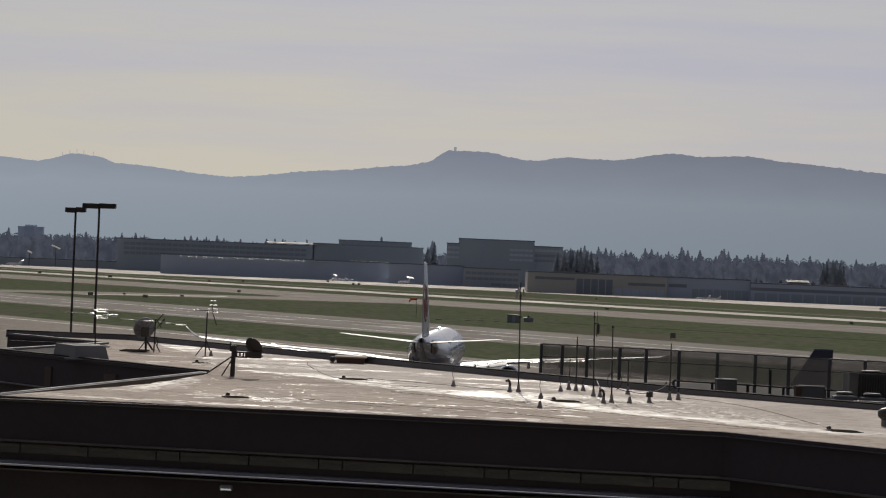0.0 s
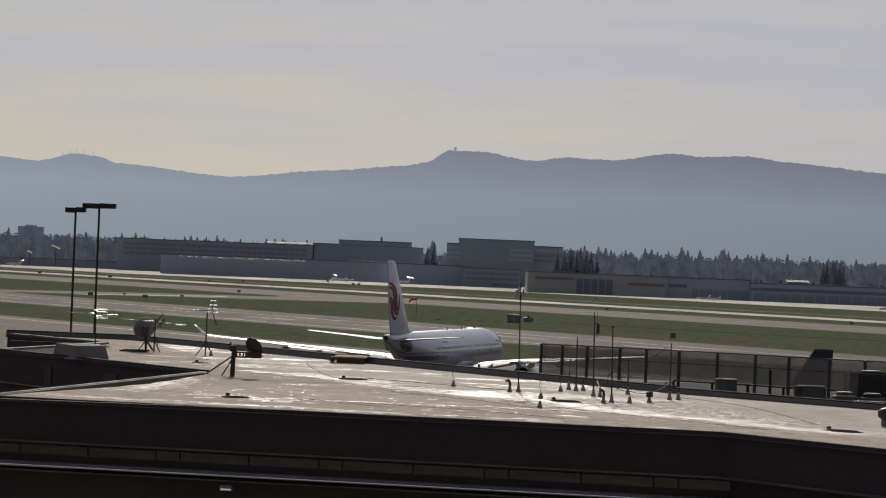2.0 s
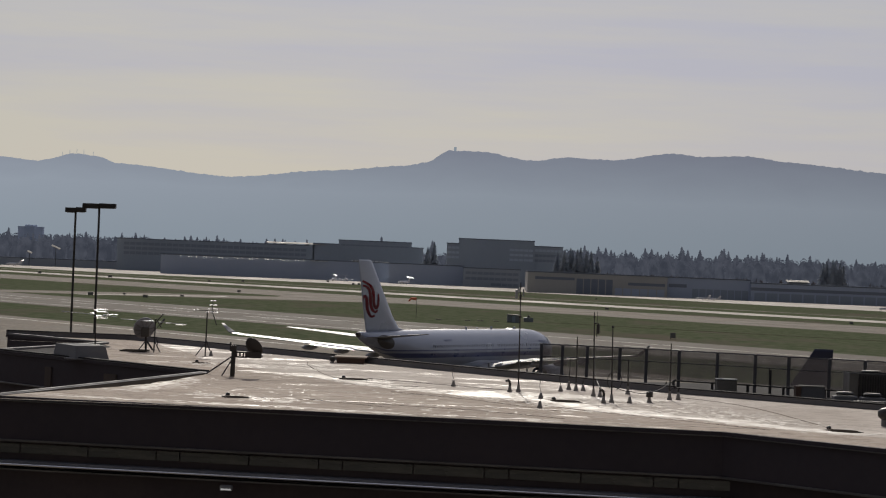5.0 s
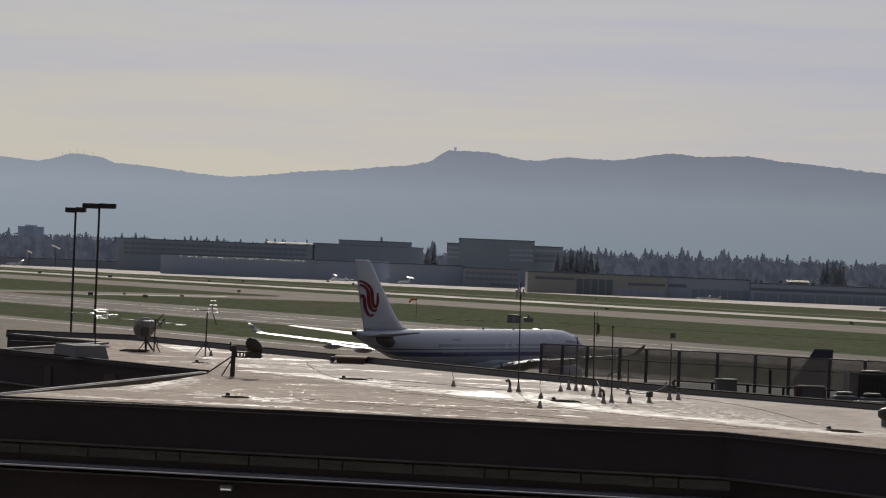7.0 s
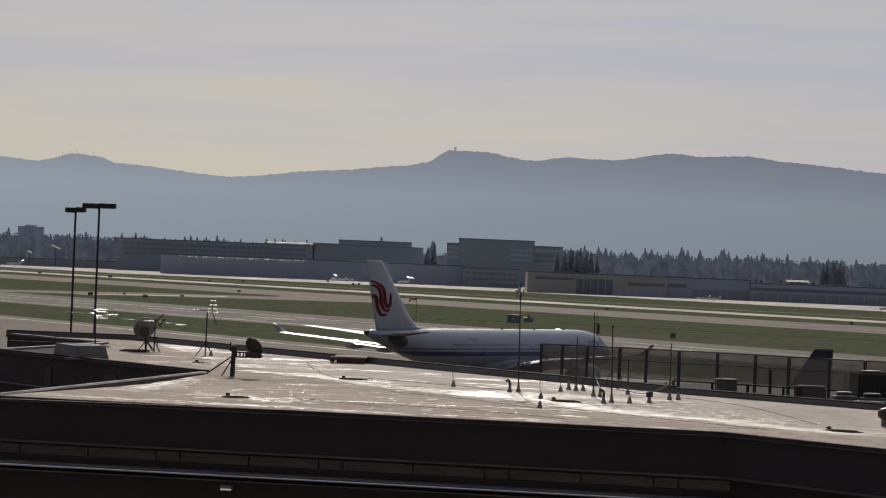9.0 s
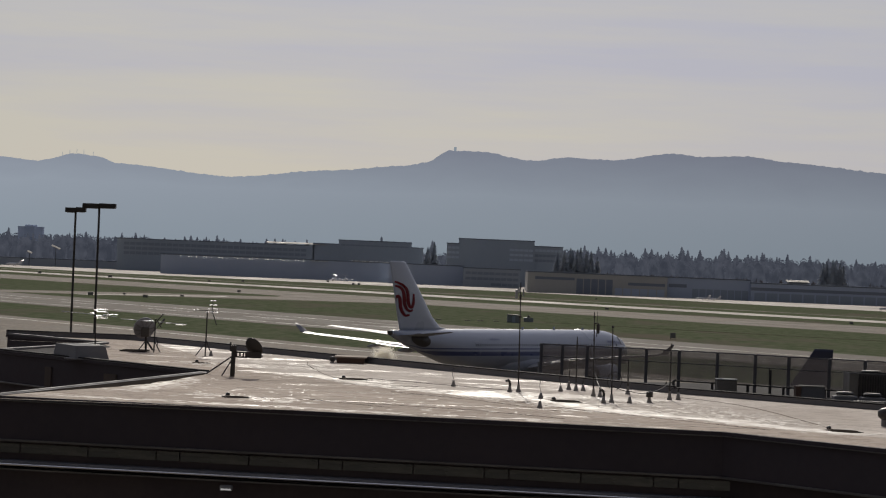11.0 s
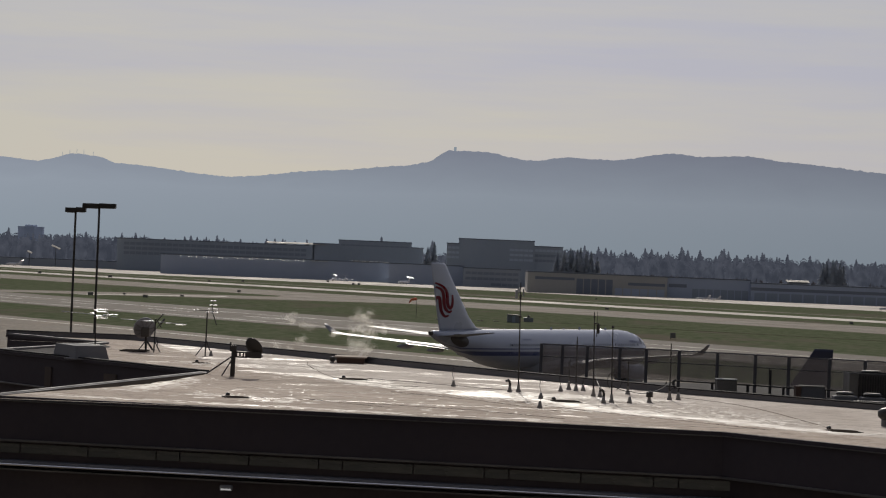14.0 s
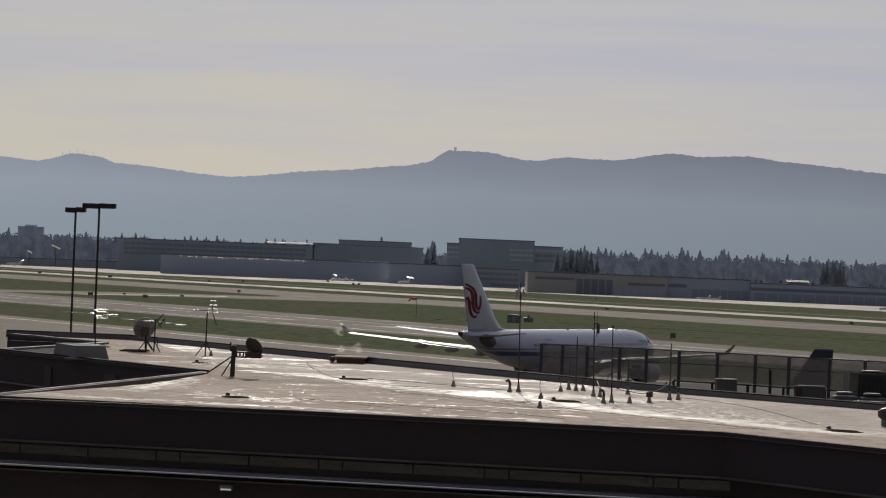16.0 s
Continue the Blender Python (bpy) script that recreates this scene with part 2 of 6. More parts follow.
M_FASCIA = mat("dark_brown_fascia", (0.043, 0.037, 0.044), (0.060, 0.050, 0.057), rough=0.75, big=0.3, fine=4.0, spec=0.15)
M_WALL = mat("dark_brown_wall", (0.05, 0.04125, 0.04625), (0.08, 0.065, 0.06625), rough=0.8, big=0.45, fine=5.0, spec=0.15)
M_COPING = mat("coping_metal", (0.11, 0.105, 0.10), (0.075, 0.07, 0.068), rough=0.45, metal=0.3, big=0.8, fine=9.0)
M_PARAPET = mat("parapet_felt", (0.150, 0.145, 0.150), (0.205, 0.198, 0.200), rough=0.85, spec=0.2, big=0.9, fine=9.0)
M_RAIL = mat("bright_metal", (0.75, 0.76, 0.78), (0.55, 0.56, 0.58), rough=0.25, metal=1.0, big=0.6, fine=9.0, bump=0.02)
M_LEDGE = mat("ledge_metal", (0.155, 0.162, 0.19), (0.125, 0.131, 0.155), rough=0.6, metal=0.0, spec=0.3, big=0.5, fine=5.0)
# the uneven pane colour puts blurred reflections into the glass
M_PANE = mat("reflection_mottled_pane", (0.019, 0.0228, 0.0228), (0.076, 0.076, 0.0665), amount=0.22, rough=0.3, rough_var=0.1, big=0.9, fine=3.0, bump=0.0, stretch=(0.5, 1, 3.0))
M_STEEL = mat("dark_steel", (0.035, 0.033, 0.033), (0.06, 0.055, 0.05), rough=0.5, metal=0.4, big=2.0, fine=20.0, bump=0.05)
M_GALV = mat("galvanised_steel", (0.34, 0.35, 0.37), (0.24, 0.25, 0.27), rough=0.42, metal=0.6, big=1.5, fine=14.0, bump=0.05)
M_ALU = mat("aluminium_rod", (0.88, 0.88, 0.88), (0.75, 0.75, 0.76), rough=0.36, metal=1.0, big=2.0, fine=20.0, bump=0.0)
M_DISH = mat("grey_dish_paint", (0.29, 0.30, 0.33), (0.20, 0.205, 0.225), rough=0.6, big=4.0, fine=18.0, bump=0.05)
M_LEAD = mat("weathered_lead", (0.20, 0.185, 0.17), (0.28, 0.26, 0.24), rough=0.6, metal=0.1, big=3.0, fine=25.0)
M_RUST = mat("rusty_brown_sheet", (0.085, 0.042, 0.030), (0.13, 0.075, 0.05), rough=0.6, big=1.5, fine=15.0)
M_BEIGE = mat("beige_sheet", (0.20, 0.185, 0.16), (0.15, 0.138, 0.122), rough=0.6, big=1.0, fine=10.0)
M_BLACK = mat("black_rubber", (0.015, 0.015, 0.016), (0.03, 0.03, 0.03), rough=0.7, big=2.0, fine=20.0)
M_MESH = woven("screen_mesh", (0.088, 0.080, 0.084), 0.47)
M_WHITE = mat("white_aircraft_paint", (0.355, 0.388, 0.47), (0.32, 0.352, 0.435), rough=0.24, rough_var=0.05, big=0.25, fine=3.0, bump=0.0, coat=0.3)
# lighter copy of the aircraft white: the fin's brighter light put into colour
M_FIN_LIT = mat("lightened_fin_white", (0.47, 0.50, 0.57), (0.42, 0.45, 0.52), rough=0.3, rough_var=0.05, big=0.25, fine=3.0, bump=0.0, coat=0.2)
M_BELLY = mat("grey_belly_paint", (0.36, 0.385, 0.45), (0.31, 0.335, 0.395), rough=0.34, rough_var=0.06, big=0.25, fine=3.0, bump=0.0)
M_BLUE = mat("blue_aircraft_paint", (0.064, 0.082, 0.19), (0.055, 0.071, 0.165), rough=0.3, rough_var=0.05, big=0.3, fine=3.0, bump=0.0, coat=0.2)
M_RED = mat("red_aircraft_paint", (0.33, 0.012, 0.028), (0.27, 0.010, 0.023), rough=0.3, rough_var=0.05, big=0.3, fine=3.0, bump=0.0)
M_WING = mat("grey_wing_skin", (0.38, 0.385, 0.40), (0.31, 0.315, 0.33), rough=0.50, rough_var=0.08, metal=0.0, spec=0.25, big=0.4, fine=4.0, bump=0.0)
M_EDGE = mat("polished_leading_edge", (0.80, 0.80, 0.81), (0.70, 0.70, 0.71), rough=0.2, rough_var=0.04, metal=1.0, big=0.4, fine=4.0, bump=0.0)
M_GLASS = mat("dark_cabin_glass", (0.02, 0.022, 0.028), (0.03, 0.032, 0.04), rough=0.12, rough_var=0.03, bump=0.0)
M_DARK_METAL = mat("dark_grey_metal", (0.07, 0.065, 0.06), (0.10, 0.09, 0.085), rough=0.5, metal=0.4, big=1.0, fine=6.0)
M_NAVY = mat("navy_tail_paint", (0.020, 0.024, 0.055), (0.028, 0.032, 0.065), rough=0.35, rough_var=0.05, big=0.3, fine=3.0, bump=0.0)
M_SOCK = mat("orange_cloth", (0.90, 0.25, 0.13), (0.78, 0.18, 0.09), rough=0.85, big=1.0, fine=8.0)
M_STEAM = see_through("steam", (1.0, 0.975, 0.905), 0.37, 1.0, 0.9)
# far building colours are paled and blued to put distance haze into them
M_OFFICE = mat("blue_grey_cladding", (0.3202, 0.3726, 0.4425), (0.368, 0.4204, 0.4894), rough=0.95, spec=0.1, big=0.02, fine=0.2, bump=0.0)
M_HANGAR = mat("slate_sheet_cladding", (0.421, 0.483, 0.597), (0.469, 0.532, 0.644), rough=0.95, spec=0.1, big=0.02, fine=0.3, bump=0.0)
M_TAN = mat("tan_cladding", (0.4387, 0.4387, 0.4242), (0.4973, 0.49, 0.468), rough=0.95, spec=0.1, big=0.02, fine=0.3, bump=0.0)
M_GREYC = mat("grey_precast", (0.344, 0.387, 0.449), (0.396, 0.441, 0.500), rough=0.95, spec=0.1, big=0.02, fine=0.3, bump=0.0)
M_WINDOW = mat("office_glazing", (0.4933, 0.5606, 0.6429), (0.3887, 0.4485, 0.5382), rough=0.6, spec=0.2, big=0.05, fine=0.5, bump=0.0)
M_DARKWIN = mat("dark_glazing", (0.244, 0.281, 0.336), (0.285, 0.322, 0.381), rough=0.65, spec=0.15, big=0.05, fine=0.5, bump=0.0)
# pale blue-grey base colours stand in for haze over the trees
M_CONIFER = leafy("hazed_conifer_needles", (0.4125, 0.45, 0.5), (0.525, 0.5625, 0.6125))
M_SCRUB = leafy("winter_scrub", (0.17, 0.155, 0.16), (0.22, 0.20, 0.20))
M_BARK = mat("bark", (0.09, 0.075, 0.065), (0.06, 0.05, 0.045), rough=0.9, big=1.0, fine=6.0)
M_SIGN = mat("sign_back", (0.15, 0.148, 0.14), (0.20, 0.195, 0.185), rough=0.7)
M_BACK = mat("plain_concrete", (0.30, 0.285, 0.265), (0.36, 0.345, 0.325), rough=0.85, big=0.3, fine=3.0)
# for drain sumps and seam lines, and for painted shade on the roof
M_SUMP_SHADE = mat("damp_sump_and_shade", (0.035, 0.030, 0.026), (0.055, 0.047, 0.040), rough=1.0, rough_var=0.0, spec=0.0, big=3.0, fine=15.0)
M_ROOF_GREY = mat("dull_grey_roofing", (0.060, 0.057, 0.056), (0.095, 0.090, 0.086), rough=1.0, rough_var=0.0, spec=0.05, big=0.8, fine=8.0)
M_TRIM = mat("bright_trim_metal", (0.95, 0.95, 0.96), (0.90, 0.90, 0.91), rough=0.12, rough_var=0.05, metal=1.0, big=1.0, fine=8.0, bump=0.02)
M_POST = mat("grey_post_paint", (0.080, 0.080, 0.090), (0.11, 0.108, 0.115), rough=0.7, big=1.5, fine=12.0)
M_LID = mat("faded_brown_lid", (0.32, 0.25, 0.20), (0.40, 0.33, 0.27), rough=0.9, spec=0.1, big=1.5, fine=12.0)
M_HOOD = mat("dull_sheet_metal", (0.15, 0.15, 0.16), (0.19, 0.19, 0.195), rough=0.85, spec=0.15, big=1.2, fine=12.0)
M_TAILPLANE = mat("tailplane_grey", (0.30, 0.305, 0.315), (0.25, 0.255, 0.265), rough=0.58, rough_var=0.06, metal=0.0, spec=0.22, big=0.4, fine=4.0, bump=0.0)
M_CAPDARK = mat("black_cap_felt", (0.022, 0.021, 0.022), (0.035, 0.033, 0.033), rough=0.9, spec=0.1, big=1.0, fine=9.0)
M_CAPPALE = mat("pale_edge_metal", (0.30, 0.29, 0.285), (0.22, 0.21, 0.205), rough=0.8, metal=0.0, spec=0.2, big=1.0, fine=9.0)
M_TITLE = mat("faded_title_paint", (0.13, 0.15, 0.26), (0.17, 0.19, 0.29), rough=0.3, big=0.5, fine=4.0, bump=0.0)
M_GLINT = mat("polished_dome", (0.95, 0.95, 0.95), (0.9, 0.9, 0.9), rough=0.36, rough_var=0.02, metal=1.0, bump=0.0)
# metal put on the small jets' tailplanes to make them glint
M_TAIL_GLINT = mat("tail_glint_metal", (0.75, 0.75, 0.76), (0.65, 0.65, 0.66), rough=0.42, rough_var=0.04, metal=0.6, bump=0.0)
# tower colour is lightened too, as painted haze
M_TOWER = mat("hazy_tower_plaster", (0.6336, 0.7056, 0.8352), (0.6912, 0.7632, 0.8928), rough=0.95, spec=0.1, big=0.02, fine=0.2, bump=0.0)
M_CABIN = mat("grey_cabin_glass", (0.12, 0.13, 0.16), (0.15, 0.16, 0.19), rough=0.25, rough_var=0.05, bump=0.0)
M_DARKROOF = mat("dark_roof_felt", (0.156, 0.1794, 0.2184), (0.2028, 0.2262, 0.2652), rough=1.0, rough_var=0.0, spec=0.0, big=0.05, fine=0.4, bump=0.0)
M_JET = mat("small_jet_paint", (0.70, 0.71, 0.74), (0.62, 0.63, 0.66), rough=0.15, rough_var=0.04, big=0.3, fine=3.0, bump=0.0, coat=0.4)
M_WINGLET = mat("winglet_grey_paint", (0.133, 0.1365, 0.1645), (0.105, 0.1085, 0.133), rough=0.5, big=0.5, fine=4.0, bump=0.0)
M_PILASTER = mat("stained_brown_plaster", (0.07344, 0.0612, 0.0563), (0.104, 0.08568, 0.07589), rough=0.9, spec=0.1, big=0.8, fine=6.0)
M_HOSE_STAIN = mat("hose_and_stain_brown", (0.272, 0.232, 0.192), (0.368, 0.32, 0.272), rough=1.0, rough_var=0.0, spec=0.0, big=3.0, fine=20.0)
# darker colour puts the eaves' shade in; window strips and doors share it
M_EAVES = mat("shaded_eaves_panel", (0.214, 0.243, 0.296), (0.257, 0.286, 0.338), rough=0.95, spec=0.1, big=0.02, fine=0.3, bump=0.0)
M_SHED = mat("grey_shed_paint", (0.20, 0.215, 0.235), (0.25, 0.265, 0.285), rough=0.6, big=0.5, fine=4.0)


def glow(name, colour, power):
    m = bpy.data.materials.new(name)
    m.use_nodes = True
    bs = m.node_tree.nodes["Principled BSDF"]
    bs.inputs["Base Color"].default_value = (*colour, 1)
    bs.inputs["Emission Color"].default_value = (*colour, 1)
    bs.inputs["Emission Strength"].default_value = power
    return m


M_LAMP = glow("lit_lamp", (1.0, 0.92, 0.78), 2.6)
# weak glow that stands in for the reflection on a lamp lens
M_LENS_SHINE = glow("lens_shine_glow", (0.95, 0.95, 0.95), 0.22)


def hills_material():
    """The far range: a plain glowing backdrop, with haze put into its colours, paler towards its foot."""
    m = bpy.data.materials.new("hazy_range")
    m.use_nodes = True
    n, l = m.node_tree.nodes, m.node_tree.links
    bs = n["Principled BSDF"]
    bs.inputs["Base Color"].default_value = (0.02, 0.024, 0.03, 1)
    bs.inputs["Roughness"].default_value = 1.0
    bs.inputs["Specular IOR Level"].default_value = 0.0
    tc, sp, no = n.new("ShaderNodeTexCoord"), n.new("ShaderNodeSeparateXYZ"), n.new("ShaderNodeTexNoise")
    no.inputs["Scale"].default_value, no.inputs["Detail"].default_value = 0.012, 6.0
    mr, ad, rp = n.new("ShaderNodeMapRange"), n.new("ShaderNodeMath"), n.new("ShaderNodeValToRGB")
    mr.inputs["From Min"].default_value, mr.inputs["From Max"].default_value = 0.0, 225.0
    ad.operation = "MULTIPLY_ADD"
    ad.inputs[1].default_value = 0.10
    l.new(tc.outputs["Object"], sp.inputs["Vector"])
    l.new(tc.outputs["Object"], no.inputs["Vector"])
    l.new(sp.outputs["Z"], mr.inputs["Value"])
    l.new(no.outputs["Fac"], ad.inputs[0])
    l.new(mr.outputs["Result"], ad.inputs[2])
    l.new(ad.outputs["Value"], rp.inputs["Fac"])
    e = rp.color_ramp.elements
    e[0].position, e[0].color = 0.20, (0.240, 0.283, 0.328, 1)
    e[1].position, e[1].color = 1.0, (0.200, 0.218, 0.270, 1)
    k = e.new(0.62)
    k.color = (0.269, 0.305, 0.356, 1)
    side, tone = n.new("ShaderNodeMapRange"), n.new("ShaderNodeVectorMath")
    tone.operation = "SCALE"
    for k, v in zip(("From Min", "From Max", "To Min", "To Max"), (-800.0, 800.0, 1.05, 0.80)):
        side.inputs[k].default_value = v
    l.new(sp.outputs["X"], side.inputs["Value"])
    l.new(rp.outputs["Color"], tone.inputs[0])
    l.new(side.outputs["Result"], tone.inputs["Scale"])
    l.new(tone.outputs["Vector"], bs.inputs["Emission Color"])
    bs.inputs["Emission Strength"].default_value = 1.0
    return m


M_HILLS = hills_material()
# woods two miles off join the backdrop, their haze put in as emission
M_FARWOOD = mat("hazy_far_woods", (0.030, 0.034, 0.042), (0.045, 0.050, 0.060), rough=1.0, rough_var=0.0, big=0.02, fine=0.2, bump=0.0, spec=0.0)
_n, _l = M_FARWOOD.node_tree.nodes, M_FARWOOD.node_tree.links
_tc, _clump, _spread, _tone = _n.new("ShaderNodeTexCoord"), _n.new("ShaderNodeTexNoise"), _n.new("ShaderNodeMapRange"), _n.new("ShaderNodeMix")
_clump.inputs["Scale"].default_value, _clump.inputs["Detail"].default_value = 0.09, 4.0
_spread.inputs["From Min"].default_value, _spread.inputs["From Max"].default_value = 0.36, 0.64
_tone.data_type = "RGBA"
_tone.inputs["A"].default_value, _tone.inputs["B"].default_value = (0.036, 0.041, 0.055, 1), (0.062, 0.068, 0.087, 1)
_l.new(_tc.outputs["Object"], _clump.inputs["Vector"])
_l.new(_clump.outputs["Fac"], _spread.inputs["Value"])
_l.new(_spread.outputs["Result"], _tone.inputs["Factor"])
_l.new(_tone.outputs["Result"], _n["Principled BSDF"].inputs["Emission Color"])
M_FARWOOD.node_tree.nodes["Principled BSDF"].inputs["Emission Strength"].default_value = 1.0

# ---------- builders ----------
def link(name, bm, material, parent=None, smooth=False):
    me = bpy.data.meshes.new(name)
    bmesh.ops.recalc_face_normals(bm, faces=bm.faces[:])
    for f in bm.faces:
        f.smooth = smooth
    bm.to_mesh(me)
    bm.free()
    for q in (material if isinstance(material, (list, tuple)) else [material]):
        me.materials.append(q)
    ob = new(name, me)
    ob.parent = parent
    return ob


def part(name, bm, material, parent, label="", smooth=False):
    return tagged(link(name, bm, material, parent, smooth), label)


def thing(name, place, label, category, group="", kind="", turn=0.0):
    ob = new(name)
    ob.empty_display_size = 0.2
    ob.matrix_basis = pose(*place, 0, 0, turn)
    return tagged(ob, label, category, group, kind)


def add_box(bm, x0, x1, y0, y1, z0, z1, bevel=0.0, m=None):
    r = bmesh.ops.create_cube(bm, size=1.0)
    vs = r["verts"]
    for v in vs:
        v.co = Vector((x0 + (v.co.x + 0.5) * (x1 - x0), y0 + (v.co.y + 0.5) * (y1 - y0), z0 + (v.co.z + 0.5) * (z1 - z0)))
    if bevel:
        es = list({e for v in vs for e in v.link_edges})
        vs = bmesh.ops.bevel(bm, geom=es, offset=bevel, segments=1, affect="EDGES")["verts"]
    if m is not None:
        bmesh.ops.transform(bm, matrix=m, verts=list(vs))
    return bm


def box(*a, **k):
    return add_box(bmesh.new(), *a, **k)


def add_rod(bm, p, q, r0, r1=None, n=8, cap=True):
    """A round bar from p to q."""
    p, q = Vector(p), Vector(q)
    r1 = r0 if r1 is None else r1
    way = q - p
    turn = way.to_track_quat("Z", "Y").to_matrix()
    rings = []
    for c, r in ((p, r0), (q, r1)):
        rings.append([bm.verts.new(c + turn @ Vector((r * math.cos(2 * math.pi * i / n), r * math.sin(2 * math.pi * i / n), 0))) for i in range(n)])
    for i in range(n):
        bm.faces.new((rings[0][i], rings[0][(i + 1) % n], rings[1][(i + 1) % n], rings[1][i]))
    if cap:
        bm.faces.new(rings[0][::-1])
        bm.faces.new(rings[1])
    return bm


def rod(*a, **k):
    return add_rod(bmesh.new(), *a, **k)


def add_loft(bm, rings, close=True, mats=None):
    """Skins a run of rings (lists of points, all of one length)."""
    vr = [[bm.verts.new(p) for p in r] for r in rings]
    n = len(vr[0])
    for a, b in zip(vr, vr[1:]):
        for i in range(n):
            f = bm.faces.new((a[i], a[(i + 1) % n], b[(i + 1) % n], b[i]))
            if mats:
                f.material_index = mats[i]
    if close:
        bm.faces.new(vr[0][::-1])
        bm.faces.new(vr[-1])
    return bm


def loft(*a, **k):
    return add_loft(bmesh.new(), *a, **k)


def add_lathe(bm, profile, n=16, m=None):
    """Turns a profile of (radius, height) about z."""
    rings = [[Vector((r * math.cos(2 * math.pi * i / n), r * math.sin(2 * math.pi * i / n), z)) for i in range(n)] for r, z in profile]
    if m is not None:
        rings = [[m @ p for p in r] for r in rings]
    return add_loft(bm, rings)


def lathe(*a, **k):
    return add_lathe(bmesh.new(), *a, **k)


def tube(points, r, n=6):
    bm = bmesh.new()
    for p, q in zip(points, points[1:]):
        add_rod(bm, p, q, r, n=n)
    return bm


def prism(points, z0, z1):
    """An upright block on a ground plan."""
    bm = bmesh.new()
    lo = [bm.verts.new((x, y, z0)) for x, y in points]
    hi = [bm.verts.new((x, y, z1)) for x, y in points]
    n = len(points)
    for i in range(n):
        bm.faces.new((lo[i], lo[(i + 1) % n], hi[(i + 1) % n], hi[i]))
    for t in tessellate_polygon([[Vector((x, y, 0)) for x, y in points]]):
        bm.faces.new([hi[i] for i in t])
        bm.faces.new([lo[i] for i in t[::-1]])
    return bm


# ---------- the airfield: one ground sheet, with paving parallel to the runways ----------
RUN = radians(33.0)
ACROSS = Vector((math.cos(RUN), math.sin(RUN), 0))
ALONG = Vector((-math.sin(RUN), math.cos(RUN), 0))


def field(w, a, z=0.0):
    """A place w metres out across the runways and a metres along them."""
    p = ACROSS * w + ALONG * a
    return Vector((p.x, p.y, z))


def slab(name, corners, z, material, label, category):
    bm = bmesh.new()
    top = [bm.verts.new(field(w, a, z)) for w, a in corners]
    low = [bm.verts.new(field(w, a, -0.2)) for w, a in corners]
    n = len(top)
    bm.faces.new(top)
    bm.faces.new(low[::-1])
    for i in range(n):
        bm.faces.new((low[i], low[(i + 1) % n], top[(i + 1) % n], top[i]))
    return tagged(link(name, bm, material), label, category, kind="structure")


bm = bmesh.new()
bmesh.ops.create_grid(bm, x_segments=8, y_segments=8, size=6000)
tagged(link("ground", bm, M_GRASS), "flat airfield grass reaching the horizon", "ground", kind="structure")
FAR = 4300
M_TRACK = mat("worn_track", (0.060, 0.066, 0.040), (0.085, 0.080, 0.055), rough=1.0, rough_var=0.0, big=0.05, fine=0.6, bump=0.0, spec=0.0)
slab("apron", [(-900, -900), (285, -900), (285, FAR), (-900, FAR)], 0.03, M_CONCRETE, "worn grey-brown concrete apron and taxiway", "pavement")
slab("runway", [(352, -900), (432, -900), (432, FAR), (352, FAR)], 0.03, M_ASPHALT, "grey-brown asphalt runway with faint markings", "runway")
slab("taxiway", [(622, -900), (716, -900), (716, FAR), (622, FAR)], 0.03, M_CONCRETE, "long concrete parallel taxiway", "taxiway")
slab("taxiway_link", [(428, 972), (510, 980), (565, 984), (635, 985), (635, 1112), (604, 1062), (546, 1056), (428, 1016)], 0.035, M_CONCRETE, "concrete exit taxiway crossing the grass", "taxiway")
slab("second_runway", [(788, -900), (832, -900), (832, FAR), (788, FAR)], 0.03, M_PALE, "pale sunlit far runway strip", "runway")
slab("service_road", [(890, -900), (902, -900), (902, FAR), (890, FAR)], 0.03, M_CONCRETE, "narrow paved service road through grass", "road")
slab("far_apron", [(1112, -900), (1700, -900), (1700, FAR), (960, FAR), (968, 1960), (1018, 1800), (1105, 1620)], 0.03, M_PALE, "pale sunlit concrete apron before the hangars", "pavement")


slab("worn_track", [(561, 560), (566, 560), (533, 655), (512, 720), (508, 720), (528, 655)], 0.02, M_TRACK, "dark vehicle track worn through the grass", "track")

# narrow pale slab puts the bright sheen along the link's edge into colour
slab("wet_strip", [(465, 964), (510, 993), (556, 1018), (560, 1030), (509, 1005), (464, 977)], 0.045, M_PALE, "pale strip painted as sheen on the exit taxiway's edge", "taxiway")


def line(name, w0, w1, a0, a1, z=0.036):
    bm = bmesh.new()
    for w, a in ((w0, a0), (w1, a0), (w1, a1), (w0, a1)):
        bm.verts.new(field(w, a, z))
    bm.faces.new(bm.verts[:])
    return tagged(link(name, bm, M_PAINT), "white painted edge line on the paving", "marking", kind="structure")


line("taxi_edge_line", 274.4, 275.6, -200, 2500)
line("runway_edge_line", 404, 405.2, -200, 2500)
line("runway_edge_line", 362, 363.0, -200, 2500)
for i in range(18):
    line("runway_dash", 386, 387.2, 120 + i * 61, 150 + i * 61)


# ---------- the far range and the summit tower ----------
def ridge(x):
    """Height of the skyline at x: a broad swell with its summits and saddles."""
    spots = ((-1500, 150), (-760, 175), (-690, 169), (-624, 184), (-590, 181), (-561, 171), (-364, 155), (-206, 172), (-67, 186), (-34, 193), (4, 215),
             (52, 215), (148, 203), (201, 211), (278, 209), (383, 225), (426, 221), (508, 225), (575, 218), (747, 205), (1600, 170))
    for (x0, h0), (x1, h1) in zip(spots, spots[1:]):
        if x0 <= x <= x1:
            k = (x - x0) / (x1 - x0)
            k = k * k * (3 - 2 * k) * 0.6 + k * 0.4
            return h0 + (h1 - h0) * k
    return 150.0


